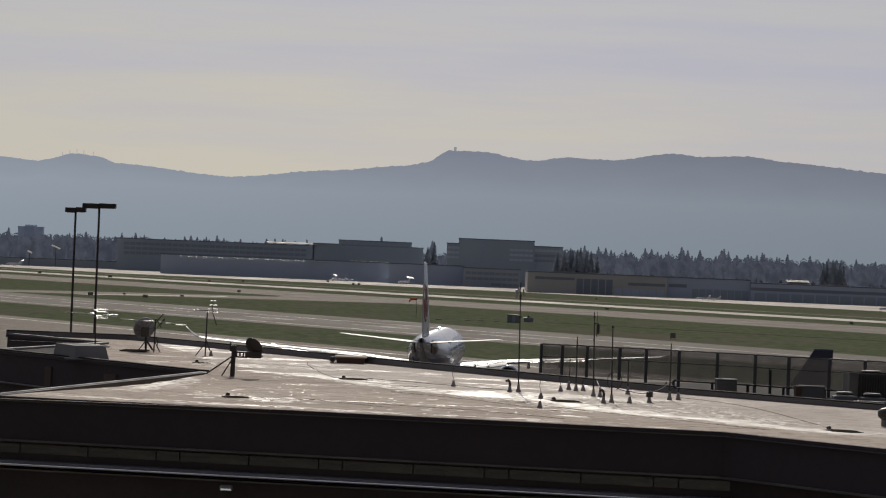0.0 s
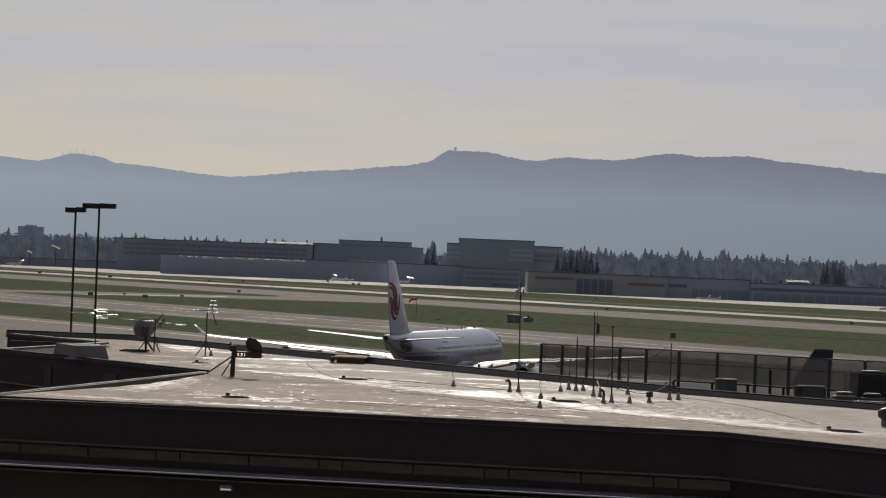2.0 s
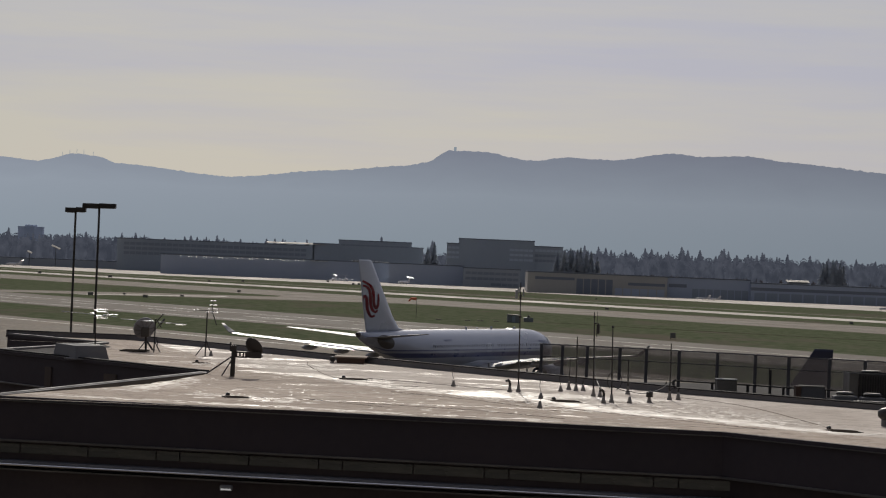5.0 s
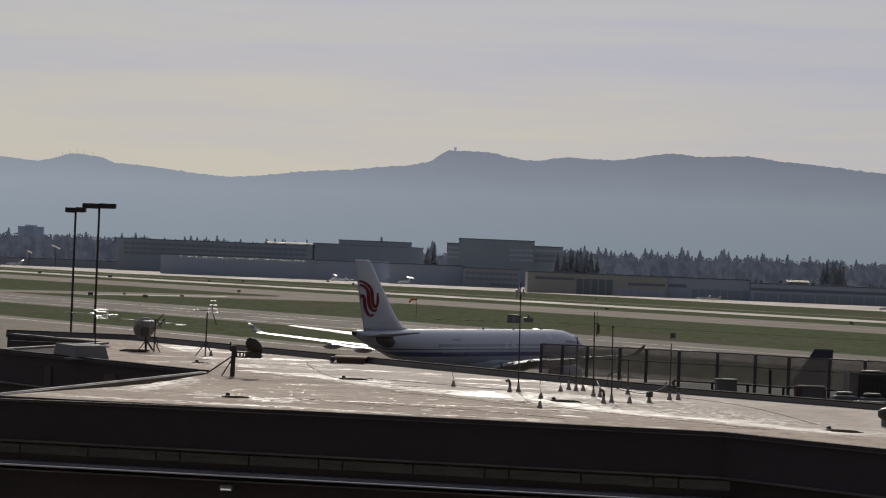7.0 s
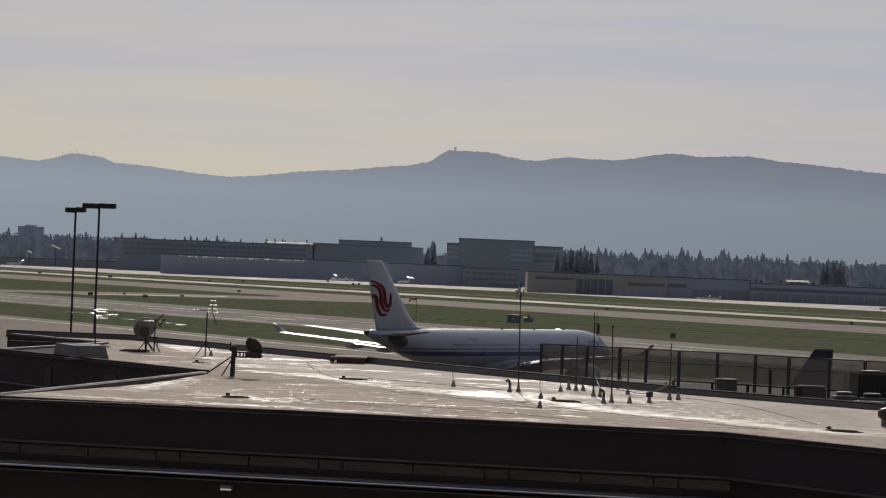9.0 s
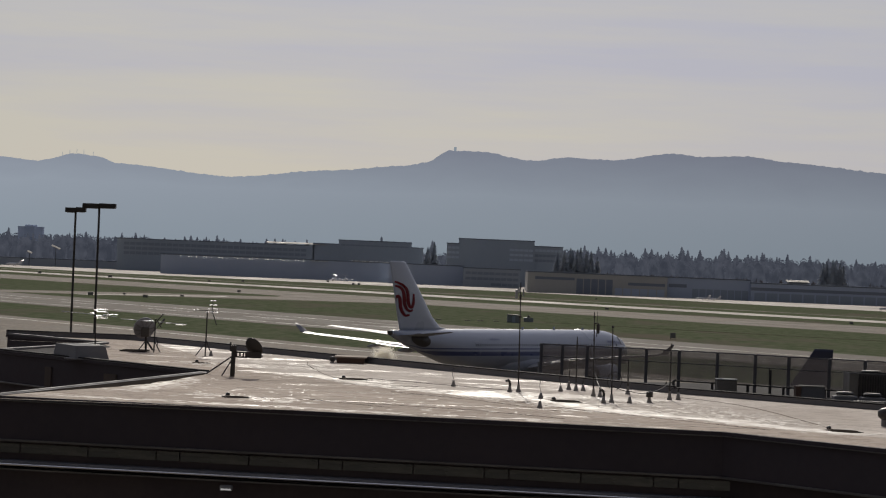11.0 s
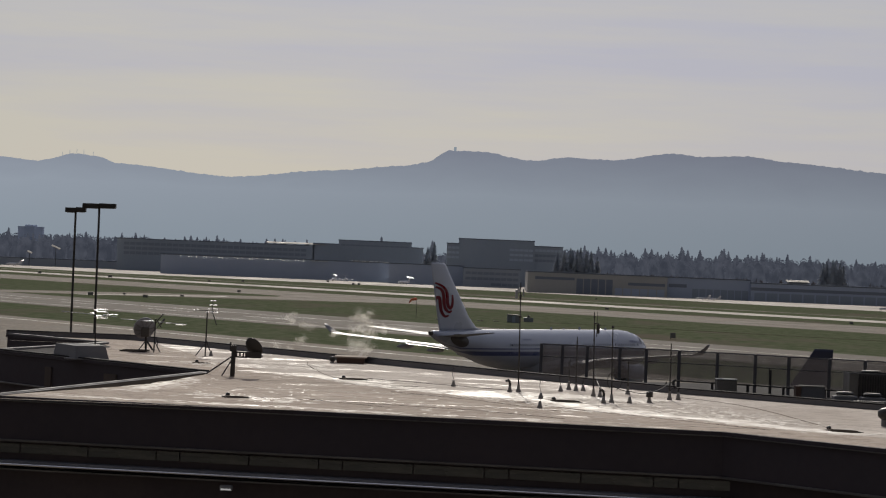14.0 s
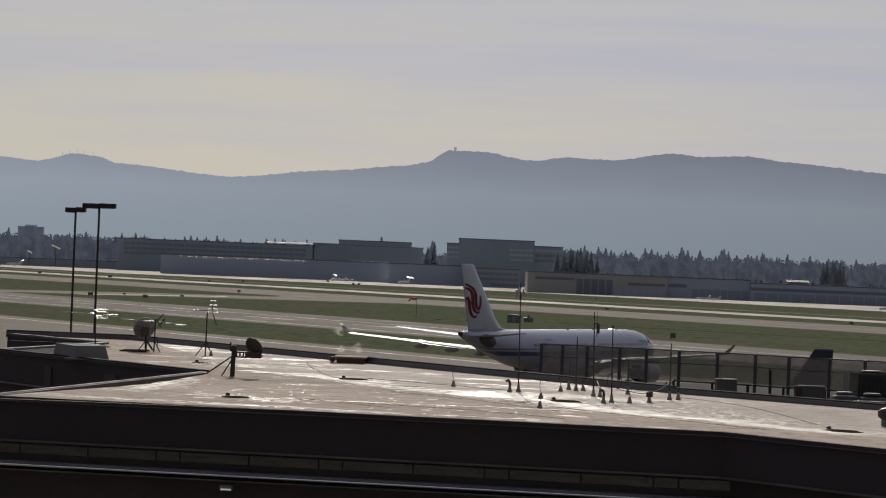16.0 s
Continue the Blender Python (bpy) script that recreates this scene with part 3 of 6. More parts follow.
def far_range():
    bm = bmesh.new()
    nx, ny = 900, 14
    rows = []
    for j in range(ny + 1):
        k = j / ny
        row = []
        for i in range(nx + 1):
            x = -1500 + 3000 * i / nx
            h = ridge(x) * math.sin(k * math.pi / 2) ** 0.9
            n1 = noise.fractal(Vector((x * 0.012, k * 3.0, 1.7)), 1.0, 2.0, 4)
            n2 = noise.fractal(Vector((x * 0.14, k * 9.0, 5.1)), 1.0, 2.0, 3)
            h += n1 * 7 * k * (1 - k) + n2 * (1.4 if k > 0.98 else 2.0) * k
            y = 4150 + 550 * k + n1 * 30 * (1 - k)
            row.append(bm.verts.new((x, y, h - 4)))
        rows.append(row)
    back = [bm.verts.new((v.co.x, 4850, 0)) for v in rows[-1]]
    rows.append(back)
    for a, b in zip(rows, rows[1:]):
        for i in range(nx):
            bm.faces.new((a[i], a[i + 1], b[i + 1], b[i]))
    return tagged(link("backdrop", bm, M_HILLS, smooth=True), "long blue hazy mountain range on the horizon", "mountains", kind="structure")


far_range()
# summit tower and masts share the range's painted haze glow
tw = thing("summit_tower", (14, 4699, 208), "small square radar tower on the summit", "tower")
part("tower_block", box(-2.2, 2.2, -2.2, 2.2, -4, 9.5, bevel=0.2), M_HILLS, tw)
for x in (-652, -640, -628, -616, -600):
    mast = thing("summit_mast", (x, 4699, ridge(x) - 6), "thin antenna mast on the mountain ridge", "mast", "summit masts")
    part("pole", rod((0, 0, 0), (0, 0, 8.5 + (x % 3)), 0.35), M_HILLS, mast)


# ---------- far buildings across the field ----------
def block(name, label, x0, x1, y, depth, h, wall, roof_lip=0.8, bands=(), category="building"):
    """A flat-roofed building whose front stands at y. bands: (from x, to x, from z, to z, how many panes, glazing)."""
    root = thing(name, ((x0 + x1) / 2, y, 0), label, category, "buildings across the airfield")
    hw = (x1 - x0) / 2
    part("wall", box(-hw, hw, 0, depth, 0, h - 0.004), wall, root)
    part("roof", box(-hw - 0.4, hw + 0.4, -0.4, depth + 0.4, h, h + roof_lip, bevel=0.1), M_TOWER if wall is M_TOWER else M_DARKROOF, root)
    cx = (x0 + x1) / 2
    for b0, b1, z0, z1, n, glazing in bands:
        step = (b1 - b0) / n
        mesh = None
        for i in range(n):
            if mesh is None:
                ob = part("window", box(-step * 0.44, step * 0.44, -0.12, 0.06, z0, z1), glazing, root)
                mesh = ob.data
            else:
                ob = new("window", mesh)
                ob.parent = root
            ob.location = (b0 + step * (i + 0.5) - cx, 0, 0)
    return root


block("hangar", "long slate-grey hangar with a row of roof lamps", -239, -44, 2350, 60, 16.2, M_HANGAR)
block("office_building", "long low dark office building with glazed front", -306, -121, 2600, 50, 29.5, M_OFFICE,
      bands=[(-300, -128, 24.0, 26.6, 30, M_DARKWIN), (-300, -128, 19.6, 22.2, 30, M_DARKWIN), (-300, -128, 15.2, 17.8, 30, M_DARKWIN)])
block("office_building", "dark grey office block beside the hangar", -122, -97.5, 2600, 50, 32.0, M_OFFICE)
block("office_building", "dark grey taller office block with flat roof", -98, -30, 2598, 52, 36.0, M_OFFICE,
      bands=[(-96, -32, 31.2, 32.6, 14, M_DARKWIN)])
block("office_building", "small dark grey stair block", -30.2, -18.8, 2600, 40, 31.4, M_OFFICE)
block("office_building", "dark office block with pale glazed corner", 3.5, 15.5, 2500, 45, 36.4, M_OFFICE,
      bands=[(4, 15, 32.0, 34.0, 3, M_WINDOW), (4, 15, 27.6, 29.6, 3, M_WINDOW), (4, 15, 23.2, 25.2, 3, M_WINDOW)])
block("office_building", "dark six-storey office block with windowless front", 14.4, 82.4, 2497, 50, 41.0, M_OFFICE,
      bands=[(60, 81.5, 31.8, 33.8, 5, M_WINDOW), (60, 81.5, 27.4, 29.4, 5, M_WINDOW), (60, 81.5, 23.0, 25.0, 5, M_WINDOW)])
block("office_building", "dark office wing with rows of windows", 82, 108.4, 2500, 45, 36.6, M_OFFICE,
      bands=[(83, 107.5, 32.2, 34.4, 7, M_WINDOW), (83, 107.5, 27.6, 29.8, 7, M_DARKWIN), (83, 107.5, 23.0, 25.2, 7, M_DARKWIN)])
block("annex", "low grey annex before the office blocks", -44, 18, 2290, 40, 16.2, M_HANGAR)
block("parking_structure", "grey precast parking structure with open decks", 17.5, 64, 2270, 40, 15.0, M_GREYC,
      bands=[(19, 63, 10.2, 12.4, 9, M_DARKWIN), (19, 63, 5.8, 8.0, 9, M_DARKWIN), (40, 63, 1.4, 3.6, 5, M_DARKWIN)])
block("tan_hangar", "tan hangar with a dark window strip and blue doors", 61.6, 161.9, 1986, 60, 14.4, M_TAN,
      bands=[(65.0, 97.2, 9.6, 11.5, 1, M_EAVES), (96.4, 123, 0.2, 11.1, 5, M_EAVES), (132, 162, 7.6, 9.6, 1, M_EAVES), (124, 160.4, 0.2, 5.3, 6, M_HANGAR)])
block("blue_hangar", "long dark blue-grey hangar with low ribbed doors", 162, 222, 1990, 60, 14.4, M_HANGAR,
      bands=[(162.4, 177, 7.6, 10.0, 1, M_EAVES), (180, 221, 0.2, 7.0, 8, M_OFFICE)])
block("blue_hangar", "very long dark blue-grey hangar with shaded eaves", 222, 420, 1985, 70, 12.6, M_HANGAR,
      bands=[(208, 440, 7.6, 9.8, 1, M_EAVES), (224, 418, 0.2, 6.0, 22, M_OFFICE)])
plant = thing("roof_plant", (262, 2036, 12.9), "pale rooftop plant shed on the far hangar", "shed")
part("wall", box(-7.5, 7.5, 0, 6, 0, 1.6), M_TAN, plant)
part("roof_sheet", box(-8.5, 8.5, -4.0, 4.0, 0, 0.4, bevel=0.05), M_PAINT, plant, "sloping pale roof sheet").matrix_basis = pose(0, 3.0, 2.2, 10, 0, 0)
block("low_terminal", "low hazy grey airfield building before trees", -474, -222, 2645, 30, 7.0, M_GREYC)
for x0, x1, z in ((-112, -97, 15.6), (-78, -45, 17.0)):
    beam = thing("roof_edge_beam", ((x0 + x1) / 2, 2348.4, z), "pale sunlit roof edge on the hangar", "roof trim")
    part("beam", box(-(x1 - x0) / 2, (x1 - x0) / 2, -0.5, 0.9, 0, 0.55, bevel=0.05), M_RAIL, beam)
sheet_edge = thing("roof_edge_beam", (-165, 2599, 30.4), "pale sunlit roof edge on the office building", "roof trim")
# tipped towards the camera so that the thin pale strip shows
part("beam", box(-28, 28, -4.0, 4.0, 0, 0.5, bevel=0.05), M_PAINT, sheet_edge, "sloping pale roof sheet").matrix_basis = pose(27, 4.0, 0.9, 9, 0, 0)

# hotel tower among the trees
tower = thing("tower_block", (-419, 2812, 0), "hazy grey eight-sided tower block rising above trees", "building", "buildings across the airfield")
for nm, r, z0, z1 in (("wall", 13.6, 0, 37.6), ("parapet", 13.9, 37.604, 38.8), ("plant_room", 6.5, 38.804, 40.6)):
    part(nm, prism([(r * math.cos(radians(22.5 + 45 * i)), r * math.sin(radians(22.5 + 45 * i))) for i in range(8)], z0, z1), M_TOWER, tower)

# row of lamps along the hangar roof
lamp = thing("hangar_lamp", (-222.0, 2349.4, 15.2), "lit floodlight on the hangar eaves", "lamp", "hangar eaves lamps")
part("bracket", box(-0.12, 0.12, -0.3, 0.7, 0.2, 0.4), M_STEEL, lamp)
part("lens", lathe([(0.05, 0), (0.22, 0.1), (0.28, 0.3), (0.2, 0.4), (0.05, 0.42)], n=8), M_LAMP, lamp)
for i in range(1, 17):
    for dx in ((0.0, 2.3) if i % 2 else (0.0,)):
        copy_thing(lamp, pose(-222.0 + i * 6.5 + dx, 2349.4, 15.2 + i * 0.02))


# ---------- trees ----------
def conifer(h, r, seed, levels=24):
    """Crown of drooping, ragged whorls of boughs with gaps."""
    rng = random.Random(seed)
    bm = bmesh.new()
    for j in range(levels):
        k = j / levels
        z = h * (0.12 + 0.86 * k)
        n = rng.randint(8, 12)
        off = rng.random() * 6.28
        for i in range(n):
            if rng.random() < 0.12:
                continue
            a = off + 6.283 * i / n + rng.uniform(-0.25, 0.25)
            ln = r * (1 - k) ** 0.85 * rng.uniform(0.55, 1.15) + 0.35
            drop = ln * rng.uniform(0.15, 0.5)
            c, s = math.cos(a), math.sin(a)
            w = ln * rng.uniform(0.14, 0.26)
            up = h / levels * 0.9
            tip = bm.verts.new((c * ln, s * ln, z - drop))
            l = bm.verts.new((c * ln * 0.5 - s * w, s * ln * 0.5 + c * w, z - drop * 0.25))
            q = bm.verts.new((c * ln * 0.5 + s * w, s * ln * 0.5 - c * w, z - drop * 0.25))
            t = bm.verts.new((0, 0, z + up))
            b = bm.verts.new((c * ln * 0.35, s * ln * 0.35, z - drop * 0.7 - up * 0.3))
            for f in ((tip, l, t), (t, q, tip), (tip, b, l), (b, tip, q), (l, b, t), (t, b, q)):
                bm.faces.new(f)
    return bm


def tree(x, y, h, r, seed):
    root = thing("conifer_tree", (x, y, 0), "tall dark hazy conifer beyond the airfield", "tree", "conifers beyond the field")
    part("trunk", rod((0, 0, 0), (0, 0, h * 0.95), 0.028 * h * 0.5, 0.05), M_BARK, root)
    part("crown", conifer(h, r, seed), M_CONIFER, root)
    return root


tree_kinds = [tree(108 + i * 6.0, 2420 + 12 * (i % 2), hh, rr, 40 + i) for i, (hh, rr) in enumerate(((31, 8.8), (35, 9.6), (30, 8.2), (33, 10.0)))]
rt = random.Random(5)


def put_tree(x, y, h):
    src = rt.choice(tree_kinds)
    k = h / (31, 35, 30, 33)[tree_kinds.index(src)]
    ob = copy_thing(src, pose(x, y, 0, 0, 0, rt.uniform(0, 360)))
    ob.scale = (k * rt.uniform(0.85, 1.1), k * rt.uniform(0.85, 1.1), k)


for x, y, h in ((296, 2150, 31), (299, 2154, 33), (303, 2148, 34), (306, 2156, 33), (309, 2150, 32), (312, 2154, 30), (106, 2410, 34), (112, 2428, 37), (117, 2405, 36),
                (121, 2430, 38), (125, 2408, 35), (130, 2426, 34), (101, 2432, 33), (-8, 2560, 39), (-14, 2570, 34), (135, 2415, 30)):
    put_tree(x, y, h)
FAR_SPIRES = [(x, 2800 + rt.uniform(-30, 30), h) for x, h in (
    (-11, 42), (241, 46), (247, 43), (262, 44), (284, 46), (310, 41), (326, 42), (352, 43), (387, 40), (205, 39), (186, 41),
    (170, 40), (160, 38), (148, 39), (216, 40), (228, 41), (298, 40), (340, 40), (-377, 35), (-360, 37), (-342, 33), (-318, 34), (-280, 34),
    (-440, 38), (-236, 34), (-214, 33), (-178, 37), (-132, 34), (-62, 44), (-50, 40), (20, 39))]
FAR_SPIRES += [(x, 2790 + rt.uniform(-25, 25), h) for x, h in ((-262, 36), (-255, 37.5), (-249, 36), (-238, 36.5), (-228, 38.5), (-222, 36), (-176, 36), (-170, 37.5),
                                                               (-163, 38), (-158, 36.5), (-150, 36), (-137, 38), (-300, 36), (-311, 38), (-322, 37), (-206, 36))]
FAR_SPIRES += [(118 + i * 5.6 + rt.uniform(-3, 3), 2720 + rt.uniform(0, 120), rt.uniform(30, 44) - (3 if i > 48 else 0)) for i in range(70)]
FAR_SPIRES += [(-470 + i * 4.6 + rt.uniform(-3, 3), 2740 + rt.uniform(0, 120), rt.uniform(25, 34)) for i in range(46)]


def woods(name, x0, x1, y0, y1, h0, h1, count, seed, label, material, spires=()):
    """A far wood: hundreds of ragged crowns in one piece."""
    rng = random.Random(seed)
    verts, faces = [], []
    for _ in range(count):
        x, y, h = rng.uniform(x0, x1), rng.uniform(y0, y1), rng.uniform(h0, h1)
        r = h * rng.uniform(0.18, 0.34)
        pine = rng.random() < 0.35
        b, rings = len(verts), ((0.05, 0.55), (0.35, 0.62), (0.62, 0.36), (0.86, 0.10)) if pine else ((0.08, 0.35), (0.40, 0.80), (0.68, 0.72), (0.90, 0.30))
        for k, q in rings:
            for i in range(7):
                a, w = 0.8976 * i, r * q * rng.uniform(0.75, 1.1)
                verts.append((x + math.cos(a) * w, y + math.sin(a) * w, h * (k + rng.uniform(-0.03, 0.03))))
        faces += [(b + 7 * j + i, b + 7 * j + (i + 1) % 7, b + 7 * j + 7 + (i + 1) % 7, b + 7 * j + 7 + i) for j in range(3) for i in range(7)]
        faces.append(tuple(b + 21 + i for i in range(7)))
        for j in range(110):
            k = rng.random()
            a = rng.uniform(0, 6.283)
            rad = r * ((1 - k) * 0.9 + 0.05 if pine else math.sqrt(max(0.0, 1 - (2 * k - 1) ** 2))) * rng.uniform(0.5, 1.0)
            z = h * (0.15 + 0.85 * k)
            c = Vector((x + math.cos(a) * rad, y + math.sin(a) * rad, z))
            s = h * rng.uniform(0.018, 0.045)
            b = len(verts)
            for _ in range(4):
                verts.append((c.x + rng.uniform(-s, s), c.y + rng.uniform(-s, s), c.z + rng.uniform(-s, s)))
            faces += [(b, b + 1, b + 2), (b, b + 2, b + 3), (b, b + 3, b + 1), (b + 1, b + 3, b + 2)]
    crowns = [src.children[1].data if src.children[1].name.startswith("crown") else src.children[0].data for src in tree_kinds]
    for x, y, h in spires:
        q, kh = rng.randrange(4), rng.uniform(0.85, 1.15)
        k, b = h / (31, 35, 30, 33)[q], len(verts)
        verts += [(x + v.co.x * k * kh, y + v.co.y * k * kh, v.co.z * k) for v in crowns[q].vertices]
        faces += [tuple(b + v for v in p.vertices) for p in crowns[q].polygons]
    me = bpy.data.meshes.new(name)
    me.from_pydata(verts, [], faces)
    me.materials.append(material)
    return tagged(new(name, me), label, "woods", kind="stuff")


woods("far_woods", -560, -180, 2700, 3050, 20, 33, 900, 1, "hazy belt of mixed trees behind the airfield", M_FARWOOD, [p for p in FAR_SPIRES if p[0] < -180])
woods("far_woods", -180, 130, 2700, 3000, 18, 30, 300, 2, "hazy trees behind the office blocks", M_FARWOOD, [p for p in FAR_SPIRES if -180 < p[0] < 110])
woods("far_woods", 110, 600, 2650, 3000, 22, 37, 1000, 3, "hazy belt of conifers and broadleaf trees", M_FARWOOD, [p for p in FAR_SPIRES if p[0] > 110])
woods("near_hedge", 110, 560, 2150, 2260, 8, 16, 300, 4, "dark brown winter scrub behind the long hangars", M_SCRUB)


# ---------- small things on the airfield ----------
sign = thing("airfield_sign", (61.0, 723.7, 0), "dark airfield sign panel on short posts in grass", "sign", "airfield signs")
part("panel", box(-0.7, 0.7, -0.12, 0.12, 0.35, 1.7, bevel=0.03), M_SIGN, sign)
for sx in (-0.6, 0.6):
    part("post", box(sx - 0.06, sx + 0.06, -0.06, 0.06, 0, 0.4), M_STEEL, sign)
for x, y, k in ((73.4, 1222.2, 1.3), (161.7, 1088.5, 1.2), (-131.5, 1039, 1.7), (-110.9, 1038.2, 1.5), (-103, 1101.5, 1.1), (-125.8, 1099.5, 0.9),
                (-268.6, 1849, 2.0), (-212.4, 1773.7, 2.0), (-146.1, 1740.6, 1.6), (-131.5, 1833, 1.6), (-95.6, 1309.7, 1.3), (-87, 2114.9, 1.6),
                (-62.5, 1958, 1.6), (-59, 1976.8, 1.6), (92, 1640, 1.0)):
    s = copy_thing(sign, pose(x, y, 0))
    s.scale = (k * 0.85, k * 0.8, k * 0.5)

shed = thing("equipment_shed", (22.8, 861, 0), "grey equipment cabin standing in airfield grass", "shed")
part("cabin", box(-2.0, 2.0, -1.5, 1.5, 0, 2.3, bevel=0.06), M_SHED, shed)
part("roof", box(-2.15, 2.15, -1.65, 1.65, 2.3, 2.5, bevel=0.04), M_SIGN, shed)
part("door", box(-0.5, 0.5, -1.56, -1.5, 0.05, 2.0), M_OFFICE, shed)
gen = thing("equipment_cabinet", (28.0, 878, 0), "low grey cabinet beside the cabin in grass", "cabinet")
part("body", box(-1.5, 1.5, -0.8, 0.8, 0, 1.4, bevel=0.05), M_SHED, gen)
part("cap", box(-0.4, 0.4, -0.4, 0.4, 1.4, 2.1, bevel=0.05), M_SIGN, gen)

sock = thing("windsock", (-7.6, 870.9, 0), "orange windsock streaming from a thin pole", "windsock")
part("pole", rod((0, 0, 0), (0, 0, 6.2), 0.09, 0.05), M_STEEL, sock)
sock_cloth = part("cone", lathe([(0.44, 0), (0.40, 0.8), (0.34, 1.7), (0.30, 1.7), (0.38, 0.05)], n=12, m=pose(0, 0, 0, 0, -90, 0)), M_SOCK, sock, "faded orange cloth cone", smooth=True)
part("tail", lathe([(0.34, 0), (0.27, 0.6), (0.2, 1.25), (0.16, 1.25), (0.3, 0.02)], n=12, m=pose(-1.66, 0, 0.02, 0, -142, 0)), M_SOCK, sock_cloth, "drooping orange cloth end", smooth=True)
sock_cloth.matrix_basis = pose(-0.1, 0, 6.0)
for i, (dx, dy) in enumerate(((0, 0), (4, 3), (-9, -2), (9, 6))):
    mk = thing("pale_marker", (8.5 + dx, 858 + dy, 0), "pale low marker board lying in grass", "marker", "markers in grass")
    part("board", box(-0.9, 0.9, -0.3, 0.3, 0, 0.25, bevel=0.03), M_PALE, mk)


# ---------- wings, bodies and jets ----------
def aerofoil(chord, thick, n=7):
    """Points round a wing section: chordwise 0 (front) to chord, and height."""
    up, lo = [], []
    for i in range(n + 1):
        x = (1 - math.cos(math.pi * i / n)) / 2
        t = 5 * thick * (0.2969 * math.sqrt(x) - 0.126 * x - 0.3516 * x * x + 0.2843 * x ** 3 - 0.1015 * x ** 4)
        up.append((x * chord, (t * 1.15 + 0.004) * chord))
        lo.append((x * chord, (-t * 0.85 - 0.004) * chord))
    return up + lo[::-1]


def wing(sections, upright=False, droop=0.0):
    """sections: (side, aft of the nose, height, chord, thickness). Nose along +Y, 30 m ahead of the origin."""
    rings = []
    for side, s, z, chord, th in sections:
        if upright:
            rings.append([Vector((b, 30 - s - a, z)) for a, b in aerofoil(chord, th)])
        else:
            rings.append([Vector((side, 30 - s - a, z + b + droop * (a - chord * 0.7))) for a, b in aerofoil(chord, th)])
    return loft(rings)


def body(stations, n, mats=None, angles=None):
    rings = []
    for s, r, zc in stations:
        rings.append([Vector((r * math.cos(a), 30 - s, zc + r * math.sin(a))) for a in (angles or [2 * math.pi * i / n for i in range(n)])])
    return loft(rings, mats=mats)


FUSE = ((0.0, 0.06, 5.15), (0.25, 0.62, 5.17), (0.8, 1.12, 5.24), (1.6, 1.60, 5.36), (2.8, 2.08, 5.50), (4.2, 2.45, 5.62), (6.0, 2.70, 5.70),
        (8.0, 2.81, 5.73), (10.0, 2.82, 5.73), (18.0, 2.82, 5.73), (28.0, 2.82, 5.73), (37.0, 2.82, 5.73), (40.0, 2.76, 5.78), (43.0, 2.58, 5.94),
        (46.0, 2.28, 6.22), (49.0, 1.88, 6.58), (52.0, 1.42, 6.98), (55.0, 0.92, 7.42), (57.0, 0.56, 7.76), (57.9, 0.34, 7.94))


def skin(s):
    """Radius and centre height of the airliner's body, s metres behind its nose."""
    for (s0, r0, z0), (s1, r1, z1) in zip(FUSE, FUSE[1:]):
        if s0 <= s <= s1:
            k = (s - s0) / (s1 - s0)
            return r0 + (r1 - r0) * k, z0 + (z1 - z0) * k
    return FUSE[-1][1], FUSE[-1][2]


